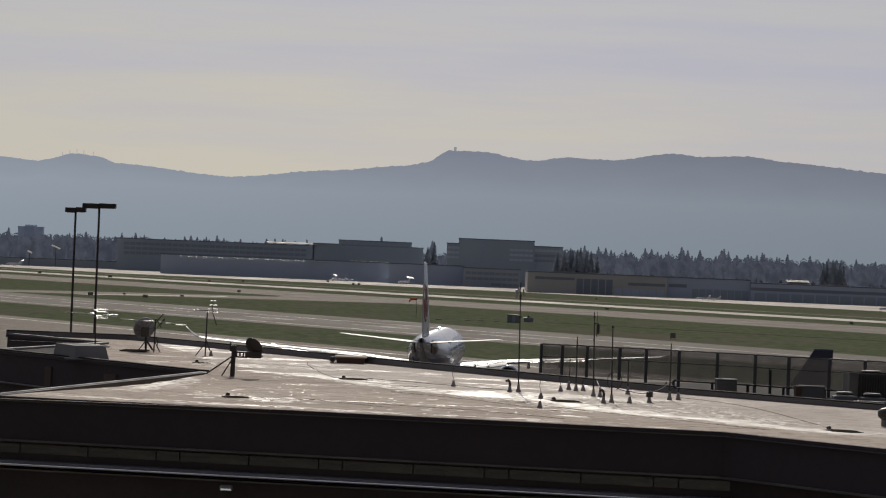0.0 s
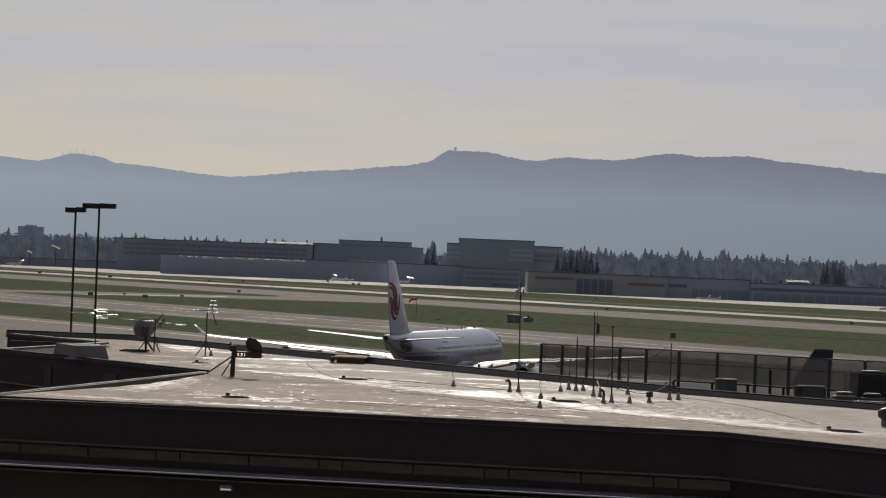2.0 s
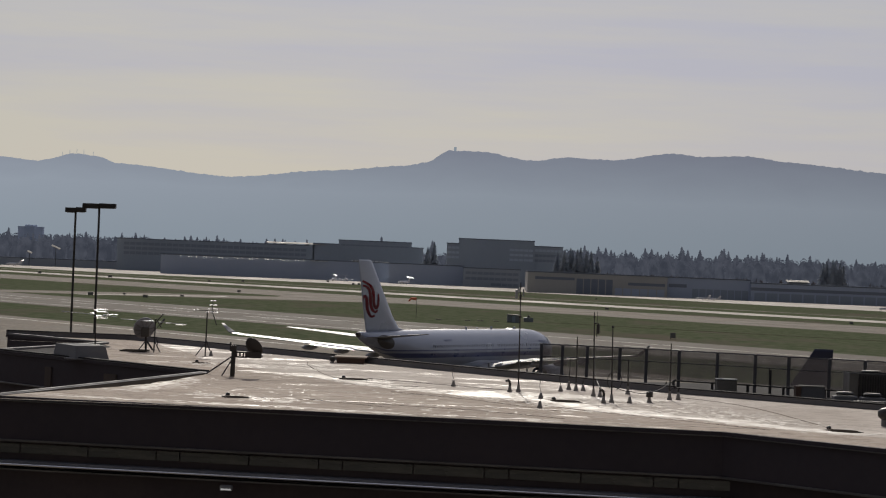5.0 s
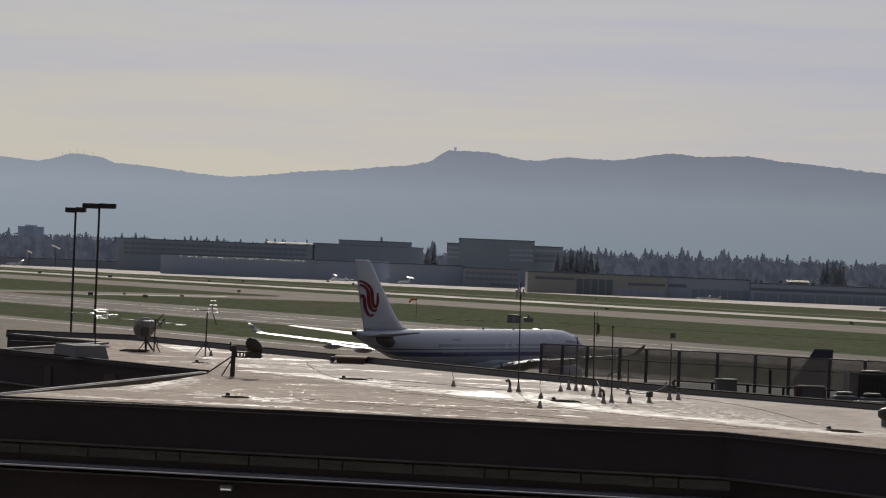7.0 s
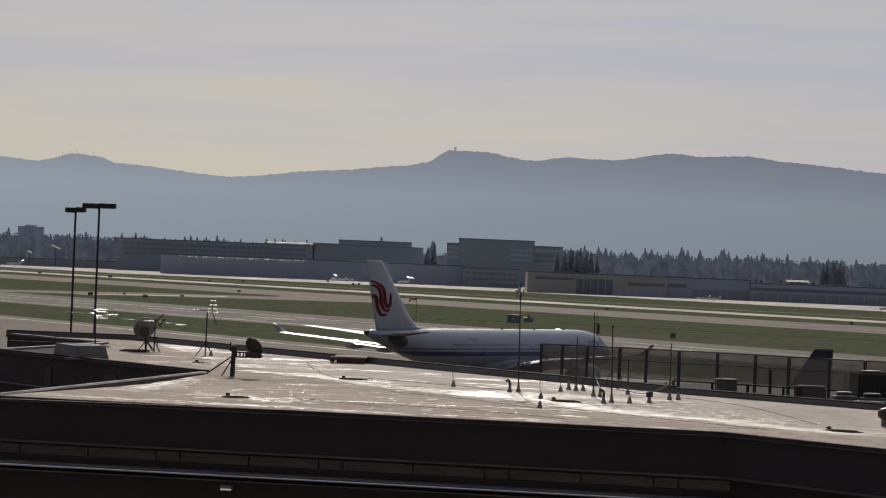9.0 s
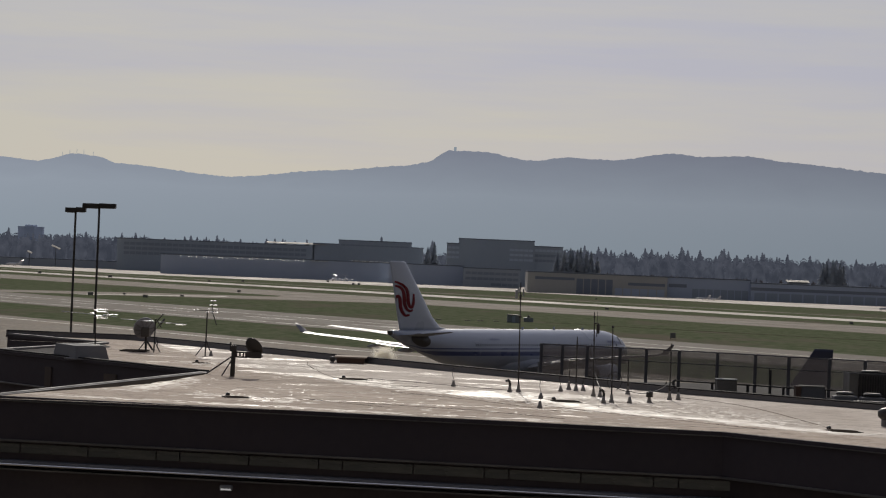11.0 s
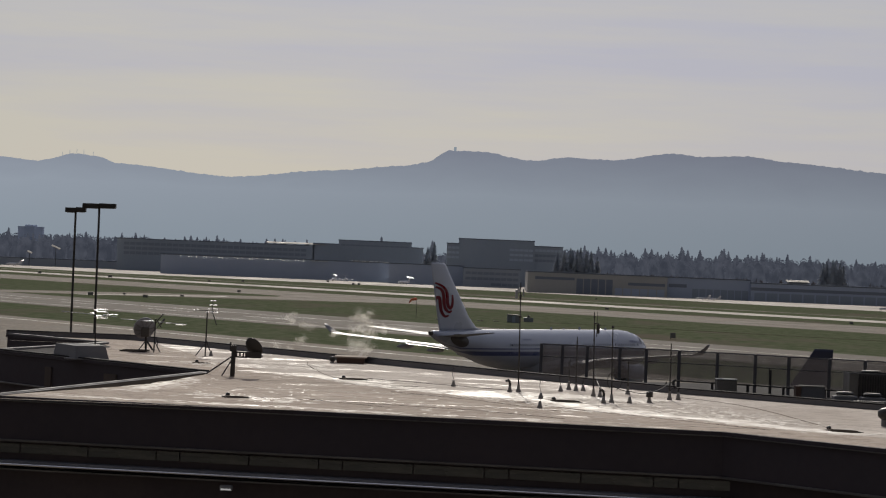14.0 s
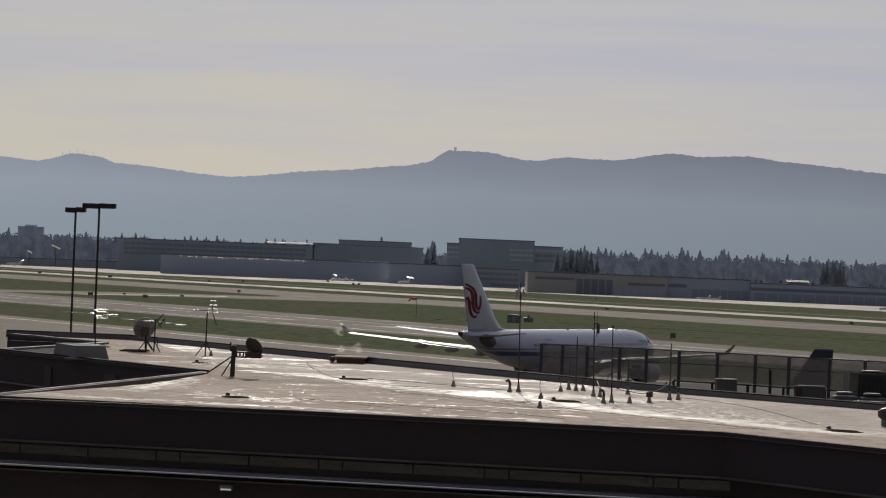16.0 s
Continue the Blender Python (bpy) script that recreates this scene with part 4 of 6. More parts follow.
def airliner(place, label):
    root = thing("airliner", place, label, "airplane")
    # rings round the body, cut at level heights: upper white, thin blue line, white gap, blue band, grey belly
    rings = []
    for s, r, zc in FUSE:
        c = [math.asin(max(-0.95 - 0.012 * k, min(0.9 - 0.05 * k, (z - zc) / r))) for k, z in enumerate((6.03, 5.86, 5.58, 5.0))]
        angs = [c[0] + (math.pi - 2 * c[0]) * i / 14 for i in range(14)] + [math.pi - v for v in c]
        angs += [math.pi - c[3] + (math.pi + 2 * c[3]) * i / 8 for i in range(1, 8)] + [2 * math.pi + v for v in c[:0:-1]]
        rings.append([Vector((r * math.cos(a), 30 - s, zc + r * math.sin(a))) for a in angs])
    mats = [0] * 14 + [1, 0, 1] + [2] * 8 + [1, 0, 1]
    part("fuselage", loft(rings, mats=mats), [M_WHITE, M_BLUE, M_BELLY], root, "white fuselage with blue band and grey belly", smooth=True)
    part("wing_fairing", body(((15.5, 0.3, 4.0), (18, 1.8, 3.9), (21, 2.5, 3.95), (28, 2.6, 3.95), (33, 2.2, 4.0), (37, 0.5, 4.1)), 20), M_BELLY, root, smooth=True)
    part("exhaust_ring", lathe([(0.36, 0), (0.41, 0.06), (0.36, 0.12)], n=14, m=pose(0, 30 - 57.75, 7.93, -90, 0, 0)), M_GLINT, root, "polished ring round the exhaust")
    # dome added and flattened so that it throws a broad sun glint
    part("satellite_dome", lathe([(0.62, -0.1), (0.60, 0.0), (0.52, 0.055), (0.42, 0.10), (0.30, 0.13), (0.16, 0.15), (0.01, 0.158)], n=24, m=pose(-0.45, 17.9, 8.49)), M_GLINT, root, "polished dome added for the sun's glint on the fuselage", smooth=True)
    part("exhaust_cone", body(((57.85, 0.36, 7.94), (58.25, 0.25, 8.0), (58.3, 0.18, 8.0), (57.9, 0.16, 7.98)), 12), M_DARK_METAL, root, "dark metal exhaust outlet")
    f = part("fin", wing([(0, 44.2, 8.30, 11.6, 0.035), (0, 46.9, 8.75, 9.1, 0.06), (0, 48.8, 10.2, 7.7, 0.09), (0, 55.0, 17.1, 3.55, 0.09), (0, 55.5, 17.33, 2.9, 0.05)],
                         upright=True), M_FIN_LIT, root, "white tail fin with red emblem", smooth=True)
    # emblem: three nested sweeping strokes, one set each side of the fin; broader along the fin than up it
    strokes = (((57.5, 14.65), (56.47, 14.4), (55.54, 14.03), (54.98, 13.55), (54.73, 12.97), (54.65, 12.29), (54.44, 11.66), (53.96, 11.3), (53.57, 11.67), (53.49, 12.31), (53.55, 13.11)),
               ((57.38, 14.1), (56.6, 13.97), (55.93, 13.64), (55.56, 13.11), (55.43, 12.4), (55.26, 11.68), (54.81, 11.07), (54.13, 10.81), (53.61, 11.01)),
               ((57.12, 12.02), (57.19, 12.45), (56.8, 12.75), (56.38, 12.56), (56.18, 11.98), (56.01, 11.28), (55.6, 10.63), (54.96, 10.22), (54.19, 10.37)))

    def curve(pts, n=5):
        """A smooth run through the points."""
        q, out = [pts[0]] + list(pts) + [pts[-1]], []
        for p0, p1, p2, p3 in zip(q, q[1:], q[2:], q[3:]):
            for i in range(n):
                t = i / n
                out.append(tuple(0.5 * (2 * b + (c - a) * t + (2 * a - 5 * b + 4 * c - d) * t * t + (3 * b - a - 3 * c + d) * t ** 3) for a, b, c, d in zip(p0, p1, p2, p3)))
        return out + [pts[-1]]

    for side in (1, -1):
        for st in map(curve, strokes):
            bm = bmesh.new()
            prev = None
            for i, (s, z) in enumerate(st):
                a, b = st[max(0, i - 1)], st[min(len(st) - 1, i + 1)]
                d = Vector(((b[0] - a[0]) * 0.575, b[1] - a[1])).normalized()
                w = 0.185 * (0.35 + 0.75 * math.sin(math.pi * (i + 1.5) / (len(st) + 2)) ** 0.5)
                fore, chord = 48.8 + (z - 10.2) * 0.899, 7.7 - (z - 10.2) * 0.60
                p = []
                for k in (-1, 1):
                    s1 = min(s + k * d.y * w / 0.575, fore + chord * 0.985)
                    u = min(0.97, max(0.05, (s1 - fore) / chord))
                    x = side * (0.015 + 1.15 * chord * (0.45 * (0.2969 * math.sqrt(u) - 0.126 * u - 0.3516 * u * u + 0.2843 * u ** 3 - 0.1015 * u ** 4) + 0.004))
                    p.append(bm.verts.new((x, 30 - s1, z - k * d.x * w)))
                if prev:
                    bm.faces.new((prev[0], prev[1], p[1], p[0]))
                prev = p
            bmesh.ops.solidify(bm, geom=bm.faces[:], thickness=0.02)
            part("emblem_stroke", bm, M_RED, f, "red emblem stroke")
    for side in (1, -1):
        tl = part("tailplane", wing([(side * 0.6, 50.6, 7.58, 6.2, 0.035), (side * 1.6, 51.3, 7.68, 5.6, 0.035), (side * 9.3, 56.9, 8.42, 2.1, 0.045), (side * 9.75, 57.7, 8.47, 1.2, 0.05)], droop=0.01), M_TAILPLANE, root, smooth=True)
        # dark oval round the tailplane root, just proud of the skin
        bm = bmesh.new()
        ring_in, ring_out = [], []
        for i in range(20):
            t = 2 * math.pi * i / 20
            s, al = 52.8 + 1.75 * math.cos(t), 0.0 + 0.66 * math.sin(t)
            r, zc = 1.30 - 0.16 * (s - 52.8), 7.09 + 0.145 * (s - 52.8)
            for k, lst in ((1.06, ring_out), (1.0, ring_in)):
                lst.append(bm.verts.new((side * r * k * math.cos(al), 30 - s, zc + r * k * math.sin(al))))
        mid = bm.verts.new((side * 1.30 * 1.07, 30 - 52.8, 7.09))
        for i in range(20):
            bm.faces.new((mid, ring_out[i], ring_out[(i + 1) % 20]))
        for i in range(20):
            bm.faces.new((ring_out[i], ring_out[(i + 1) % 20], ring_in[(i + 1) % 20], ring_in[i]))
        part("seal_plate", bm, M_DARK_METAL, root, "dark oval at the tailplane root")
        wg = part("wing", wing([(side * 1.8, 17.3, 3.45, 11.4, 0.12), (side * 2.9, 18.3, 3.62, 10.4, 0.11), (side * 9.5, 23.2, 4.75, 6.9, 0.085),
                                (side * 20.0, 30.4, 5.70, 4.4, 0.07), (side * 28.95, 36.3, 6.55, 2.6, 0.07), (side * 29.55, 36.8, 6.66, 2.3, 0.09)], droop=0.018), M_WING, root, smooth=True)
        part("leading_edge", tube([(side * 3.0, 30 - 18.35, 4.15), (side * 9.5, 30 - 23.2, 4.76), (side * 20, 30 - 30.4, 5.71), (side * 28.6, 30 - 36.3, 6.56)], 0.09), M_EDGE, wg, "polished metal leading edge")
        rings = []
        for dx, s, z, ch in ((29.5, 36.8, 6.64, 2.3), (30.0, 37.2, 6.88, 1.8), (30.75, 37.7, 7.5, 1.15), (31.2, 38.05, 7.95, 0.65)):
            rings.append([Vector((side * (dx + b * 0.9), 30 - s - a, z - b * 0.3)) for a, b in aerofoil(ch, 0.08)])
        part("winglet", loft(rings), M_WINGLET, wg, "grey upturned winglet", smooth=True)
        for d, s0, z in ((7.0, 30.4, 4.35), (12.2, 30.6, 4.75), (16.2, 32.2, 5.1), (20.2, 34.0, 5.45)):
            rr = [[Vector((side * d + r * 0.55 * math.cos(a), 30 - s0 + y, z - 0.28 + r * math.sin(a))) for a in [2 * math.pi * i / 10 for i in range(10)]]
                  for y, r in ((2.6, 0.05), (1.8, 0.30), (0.4, 0.40), (-1.0, 0.30), (-2.0, 0.05))]
            part("flap_fairing", loft(rr), M_WING, wg, smooth=True)
        # cap added on the left wing alone, to make its sun glint
        if side < 0:
            part("track_cap", lathe([(0.86, -0.16), (0.80, 0.02), (0.66, 0.115), (0.47, 0.19), (0.25, 0.24), (0.01, 0.258)], n=18, m=pose(side * 20.75, -2.85, 5.76)), M_GLINT, wg, "polished cap added for the sun's glint on the wing", smooth=True)
        bm = bmesh.new()
        rings = [[Vector((side * d, 30 - s - a, z + b)) for a, b in ((0, 0.10), (ch * 0.5, 0.07 - drop * 0.4), (ch, 0.03 - drop), (ch, -0.03 - drop), (0, -0.10))]
                 for d, s, z, ch, drop in ((3.0, 28.35, 3.80, 1.9, 0.62), (6.2, 29.2, 4.28, 1.6, 0.46), (9.4, 29.9, 4.80, 1.3, 0.30))]
        flap_in = part("flap", add_loft(bm, rings), M_WING, wg, "lowered grey inboard flap")
        part("flap_edge", tube([(side * 3.0, 30 - 30.25, 3.20), (side * 6.2, 30 - 30.8, 3.84), (side * 9.4, 30 - 31.2, 4.52)], 0.06), M_EDGE, flap_in, "bright metal trailing edge")
        part("spoiler_edge", tube([(side * 3.4, 30 - 28.3, 4.06), (side * 9.5, 30 - 29.85, 4.98), (side * 19.8, 30 - 34.2, 5.78)], 0.05), M_EDGE, wg, "bright metal edge of the spoilers")
        for d0, d1, s0, s1, z0, z1 in ((9.6, 19.4, 30.3, 34.7, 4.68, 5.58),):
            bm = bmesh.new()
            rings = [[Vector((side * d, 30 - s - a, z + b)) for a, b in ((0, 0.07), (0.42, 0.02), (0.42, -0.02), (0, -0.07))] for d, s, z in ((d0, s0 - 0.25, z0), (d1, s1 - 0.2, z1))]
            part("flap", add_loft(bm, rings), M_EDGE, wg, "bright metal flap edge")
        eng = part("engine", lathe([(1.36, 3.3), (1.46, 3.1), (1.50, 2.2), (1.46, 0.4), (1.22, -1.8), (1.16, -1.8), (1.2, 0.3), (1.28, 2.4), (1.34, 3.2)], n=24,
                                   m=pose(side * 9.4, 30 - 21.4, 2.75, -90, 0, 0)), M_WHITE, root, "white engine nacelle", smooth=True)
        part("fan", lathe([(1.27, 2.1), (1.27, 2.2), (0.42, 2.3), (0.3, 2.7), (0.03, 3.0)], n=24, m=pose(side * 9.4, 30 - 21.4, 2.75, -90, 0, 0)), M_DARK_METAL, eng)
        part("exhaust", lathe([(0.85, 0.5), (0.80, -2.0), (0.62, -2.8), (0.3, -3.3), (0.04, -3.7)], n=20, m=pose(side * 9.4, 30 - 21.4, 2.75, -90, 0, 0)), M_DARK_METAL, eng)
        part("pylon", wing([(side * 9.4, 20.0, 4.0, 6.5, 0.06), (side * 9.4, 21.2, 4.8, 6.0, 0.05)]), M_WHITE, root)
        # eight-wheel main gear leg
        leg = part("main_gear", rod((side * 5.3, 30 - 30.5, 4.3), (side * 5.3, 30 - 30.5, 0.8), 0.18), M_GALV, root)
        part("bogie", box(side * 5.3 - 0.15, side * 5.3 + 0.15, 30 - 31.7, 30 - 29.3, 0.6, 0.85, bevel=0.05), M_GALV, leg)
        for dy in (-1.0, 1.0):
            for dx in (-0.7, 0.7):
                part("wheel", lathe([(0.3, -0.2), (0.62, -0.22), (0.70, -0.12), (0.70, 0.12), (0.62, 0.22), (0.3, 0.2)], n=18,
                                    m=pose(side * 5.3 + dx, 30 - 30.5 + dy, 0.70, 0, 90, 0)), M_BLACK, leg, "black tyre")
        part("logo_light", lathe([(0.03, 0), (0.1, 0.05), (0.03, 0.1)], n=8, m=pose(side * 9.0, 30 - 57.0, 8.4)), M_WHITE, root)
        # cabin windows and doors
        proto = None
        for i in range(66):
            s = 7.6 + i * 0.53
            if 22.6 < s < 23.7 or 12.6 < s < 13.6:
                continue
            ob = None
            if proto is None:
                ob = part("cabin_window", box(-0.004, 0.004, -0.11, 0.11, -0.16, 0.16), M_CABIN, root)
                proto = ob.data
            else:
                ob = new("cabin_window", proto)
                ob.parent = root
            ob.matrix_basis = pose(side * 2.721, 30 - s, 6.48, 0, -side * 15.4, 0)
        for s in (6.3, 13.1, 41.5):
            r = 2.74 if s > 40 else 2.72 if s < 7 else 2.815
            bm, rings = bmesh.new(), []
            for ds, al0, al1, lift in ((0.55, -0.30, 0.46, 1.0), (0.55, -0.30, 0.46, 1.0015), (0.51, -0.285, 0.445, 1.0015), (0.51, -0.285, 0.445, 1.0)):
                rings.append([Vector((side * r * lift * math.cos(al), 30 - s - e, 5.73 + r * lift * math.sin(al)))
                              for e, al in ([(-ds, al0 + (al1 - al0) * k / 6) for k in range(7)] + [(ds, al1 - (al1 - al0) * k / 6) for k in range(7)])])
            add_loft(bm, rings, close=False)
            dr = part("door_frame", bm, M_BELLY, root, "thin grey outline of a cabin door")
            part("door_window", box(-0.004, 0.004, -0.1, 0.1, -0.16, 0.16), M_GLASS, dr).matrix_basis = pose(side * (r * 0.9645 + 0.008), 30 - s, 6.48, 0, -side * 15.4, 0)
        # title bars beside the forward door
        for k in range(6):
            s = 5.4 + k * 0.62
            r, zc = skin(s)
            part("title_bar", box(-0.005, 0.005, -0.24, 0.24, -0.20 + 0.06 * (k % 2), 0.20), M_TITLE, root, "faded blue title bar").matrix_basis = pose(side * (r * 0.906 + 0.02), 30 - s, zc + r * 0.4226, 0, -side * 25, side * (4.0 if s < 7 else 0.0))
        for k in range(5):
            part("title_bar", box(-0.005, 0.005, -0.16, 0.16, -0.13, 0.13), M_TITLE, root, "faded blue title bar").matrix_basis = pose(side * 2.42, 30 - (36.4 + k * 0.45), 7.22, 0, -side * 32, 0)
        # cockpit glazing lies on the curve of the nose
        for s0, s1 in ((1.55, 2.35), (2.45, 3.45), (3.55, 4.75)):
            bm, rings = bmesh.new(), []
            for k in range(6):
                s = s0 + (s1 - s0) * k / 5
                r, zc = skin(s)
                rings.append([Vector((side * r * lift * math.cos(radians(deg)), 30 - s, zc + r * lift * math.sin(radians(deg))))
                              for lift, degs in ((1.018, (22, 29, 36, 43, 50)), (0.98, (50, 43, 36, 29, 22))) for deg in degs])
            add_loft(bm, rings)
            part("cockpit_window", bm, M_GLASS, root, "dark cockpit side glazing")
    nose_leg = part("nose_gear", rod((0, 30 - 6.6, 3.2), (0, 30 - 6.6, 0.6), 0.12), M_GALV, root)
    for dx in (-0.35, 0.35):
        part("wheel", lathe([(0.2, -0.15), (0.48, -0.16), (0.53, 0), (0.48, 0.16), (0.2, 0.15)], n=16, m=pose(dx, 30 - 6.6, 0.53, 0, 90, 0)), M_BLACK, nose_leg, "black tyre")
    for s, h in ((11.5, 0.28), (19.0, 0.35), (27.0, 0.3)):
        part("aerial", box(-0.03, 0.03, 30 - s - 0.25, 30 - s + 0.25, 8.52, 8.55 + h, bevel=0.01), M_WHITE, root)
    part("beacon", lathe([(0.14, 0), (0.14, 0.12), (0.08, 0.2), (0.01, 0.22)], n=10, m=pose(0, 30 - 23.5, 8.52)), M_EDGE, root, "small beacon on the fuselage top")
    return root


jet = airliner((0, 370, 0), "white wide-body airliner with blue band and red tail emblem")


def parked_airliner():
    root = thing("parked_airliner", (0, 0, 0), "parked airliner with a navy blue tail fin behind the screen", "airplane", turn=82.0)
    k = 0.63
    st = [(s * k, r * k, z * k - 0.25) for s, r, z in FUSE]
    sub = lambda rows: [(a * k, s * k + 30 * (1 - k) * 0, z * k - 0.25, c * k, t) for a, s, z, c, t in rows]
    part("fuselage", body(st, 24), M_WHITE, root, smooth=True)
    part("fin", wing([(0, 29.2, 4.9, 6.4, 0.06), (0, 33.9, 8.7, 3.2, 0.09), (0, 35.75, 11.6, 1.55, 0.08), (0, 35.9, 11.83, 1.4, 0.05)], upright=True), M_NAVY, root, "navy blue tail fin", smooth=True)
    for side in (1, -1):
        part("tailplane", wing(sub([(side * 0.6, 50.6, 7.05, 6.2, 0.10), (side * 9.75, 57.0, 8.4, 1.8, 0.08)])), M_WING, root)
        part("wing", wing(sub([(side * 1.8, 18.0, 4.05, 10.0, 0.12), (side * 9.5, 23.2, 4.75, 6.0, 0.11), (side * 28.0, 36.0, 6.5, 2.4, 0.09)])), M_WING, root)
        g = part("main_gear", rod((side * 3.0, 30 - 18.5, 2.5), (side * 3.0, 30 - 18.5, 0.5), 0.12), M_GALV, root)
        part("wheel", lathe([(0.2, -0.2), (0.55, -0.2), (0.55, 0.2), (0.2, 0.2)], n=14, m=pose(side * 3.0, 30 - 18.5, 0.55, 0, 90, 0)), M_BLACK, g)
        e = part("engine", lathe([(0.9, 2.0), (1.0, 1.4), (0.95, 0), (0.7, -1.4), (0.1, -1.6)], n=18, m=pose(side * 5.6, 30 - 13.0, 1.7, -90, 0, 0)), M_WHITE, root, smooth=True)
    ng = part("nose_gear", rod((0, 26, 2.2), (0, 26, 0.4), 0.1), M_GALV, root)
    part("wheel", lathe([(0.2, -0.2), (0.4, -0.2), (0.4, 0.2), (0.2, 0.2)], n=14, m=pose(0, 26, 0.4, 0, 90, 0)), M_BLACK, ng)
    # the fin's rear edge lies 7.3 m behind the origin
    root.matrix_basis = pose(30.05 - 7.3 * math.sin(radians(82)), 211 + 7.3 * math.cos(radians(82)), 0, 0, 0, 82.0)
    return root


parked_airliner()


def small_jet(x, y, turn, label):
    """A business jet with a high tail, nose along +Y."""
    root = thing("business_jet", (x, y, 0), label, "airplane", "small jets on the far apron", turn=turn)
    part("fuselage", loft([[Vector((r * math.cos(a), yy, z + r * math.sin(a))) for a in [2 * math.pi * i / 14 for i in range(14)]]
                           for yy, r, z in ((8.4, 0.05, 1.7), (7.6, 0.5, 1.75), (6.0, 0.85, 1.9), (3.5, 1.0, 2.0), (-2.5, 1.0, 2.0), (-6, 0.6, 2.3), (-8.2, 0.15, 2.6))]), M_JET, root, smooth=True)
    part("fin", loft([[Vector((b, yy - a, z)) for a, b in aerofoil(c, 0.1)] for yy, z, c in ((-4.6, 2.7, 3.6), (-7.0, 5.6, 2.0))]), M_JET, root)
    for s in (1, -1):
        part("wing", loft([[Vector((s * d, yy - a, z + b)) for a, b in aerofoil(c, 0.1)] for d, yy, z, c in ((0.6, 1.8, 1.35, 3.4), (8.0, -2.2, 1.9, 1.2))]), M_JET, root)
        part("tailplane", loft([[Vector((s * d, yy - a, z + b)) for a, b in aerofoil(c, 0.12)] for d, yy, z, c in ((0.0, -6.8, 5.6, 2.1), (3.4, -8.2, 5.7, 1.2))]), M_TAIL_GLINT, root, "high tailplane in metal chosen to glint")
        part("engine", lathe([(0.4, 1.3), (0.52, 1.0), (0.5, -0.6), (0.35, -1.2), (0.05, -1.3)], n=12, m=pose(s * 1.5, -4.2, 2.6, -90, 0, 0)), M_JET, root, smooth=True)
        g = part("gear_leg", rod((s * 1.4, -0.6, 1.3), (s * 1.4, -0.6, 0.3), 0.08), M_STEEL, root)
        part("wheel", lathe([(0.1, -0.12), (0.32, -0.12), (0.32, 0.12), (0.1, 0.12)], n=10, m=pose(s * 1.4, -0.6, 0.32, 0, 90, 0)), M_BLACK, g)
    g = part("gear_leg", rod((0, 6, 1.3), (0, 6, 0.3), 0.07), M_STEEL, root)
    part("wheel", lathe([(0.1, -0.1), (0.3, -0.1), (0.3, 0.1), (0.1, 0.1)], n=10, m=pose(0, 6, 0.3, 0, 90, 0)), M_BLACK, g)
    return root


bj = small_jet(-29.5, 2200, 150, "white business jet with a high tail on the apron")
# its tailplane is tipped towards the camera so that a sun glint shows
for q in bj.children:
    if q.name.startswith("tailplane"):
        tip = Matrix.Rotation(radians(13), 4, Vector((math.cos(radians(-150)), math.sin(radians(-150)), 0)))
        q.matrix_basis = Matrix.Translation((0, -7.6, 5.6)) @ tip @ Matrix.Translation((0, 7.6, -5.6))
for x, y, turn, k in ((-88, 2255, 172, 0.9), (-79, 2290, 190, 0.9), (178, 1886, 82, 0.62), (187, 1900, 95, 0.6), (268, 1660, 100, 0.7), (-391, 2528, 70, 1.0),
                      (-368, 3100, 80, 0.9), (-312, 2950, 75, 1.0)):
    j2 = copy_thing(bj, pose(x, y, 0, 0, 0, turn))
    j2.scale = (k, k, k)
    for q in j2.children:
        if q.name.startswith("tailplane"):
            q.matrix_basis = Matrix.Identity(4)
# pale tilted sheets on posts, added for bright roof glints among the trees
for x, y, z, w in ((-369, 2640, 18.6, 4.5), (-394, 2640, 13.0, 2.4)):
    can = thing("pale_canopy", (x, y, 0), "pale tilted sheet added for a bright glint among the trees", "canopy", "pale canopies")
    part("post", rod((0, 0, 0), (0, 0, z), 0.25), M_STEEL, can)
    part("roof_sheet", box(-w, w, -2.0, 2.0, 0, 0.5, bevel=0.1), M_PAINT, can, "pale sloping sheet").matrix_basis = pose(0, 0, z, 18, 22, 0)


# ---------- the terminal roof in the foreground ----------
ROOF_Z = 12.9
# ground plan: the near front, its bend, the far side, and two notches on the west side
PLAN = [(22.0, 56.5), (24.0, 82.0), (14.77, 91.03), (8.48, 97.52), (-14.64, 132.31), (-20.66, 132.27), (-15.1, 125.06), (-17.81, 111.69),
        (-8.36, 98.74), (-12.5, 78.05), (7.74, 74.56), (11.38, 69.93)]
SIDES = list(zip(PLAN, PLAN[1:] + PLAN[:1]))


def inset(points, d):
    """The plan drawn in by d metres."""
    n, out = len(points), []
    for i in range(n):
        p, a, b = Vector(points[i]), Vector(points[i - 1]), Vector(points[(i + 1) % n])
        e0, e1 = (p - a).normalized(), (b - p).normalized()
        n0, n1 = Vector((-e0.y, e0.x)), Vector((-e1.y, e1.x))
        m = (n0 + n1).normalized()
        out.append(tuple(p + m * (d / max(0.5, m.dot(n0)))))
    return out


def run(p, q, z0, z1, out0, out1, bevel=0.0, trim0=0.0, trim1=0.0):
    """A straight bar along the side p-q, between two distances outside it."""
    p, q = Vector(p), Vector(q)
    ln = (q - p).length
    a = math.atan2((q - p).y, (q - p).x)
    return box(trim0, ln - trim1, -out1, -out0, z0, z1, bevel=bevel, m=Matrix.Translation((p.x, p.y, 0)) @ Matrix.Rotation(a, 4, "Z"))


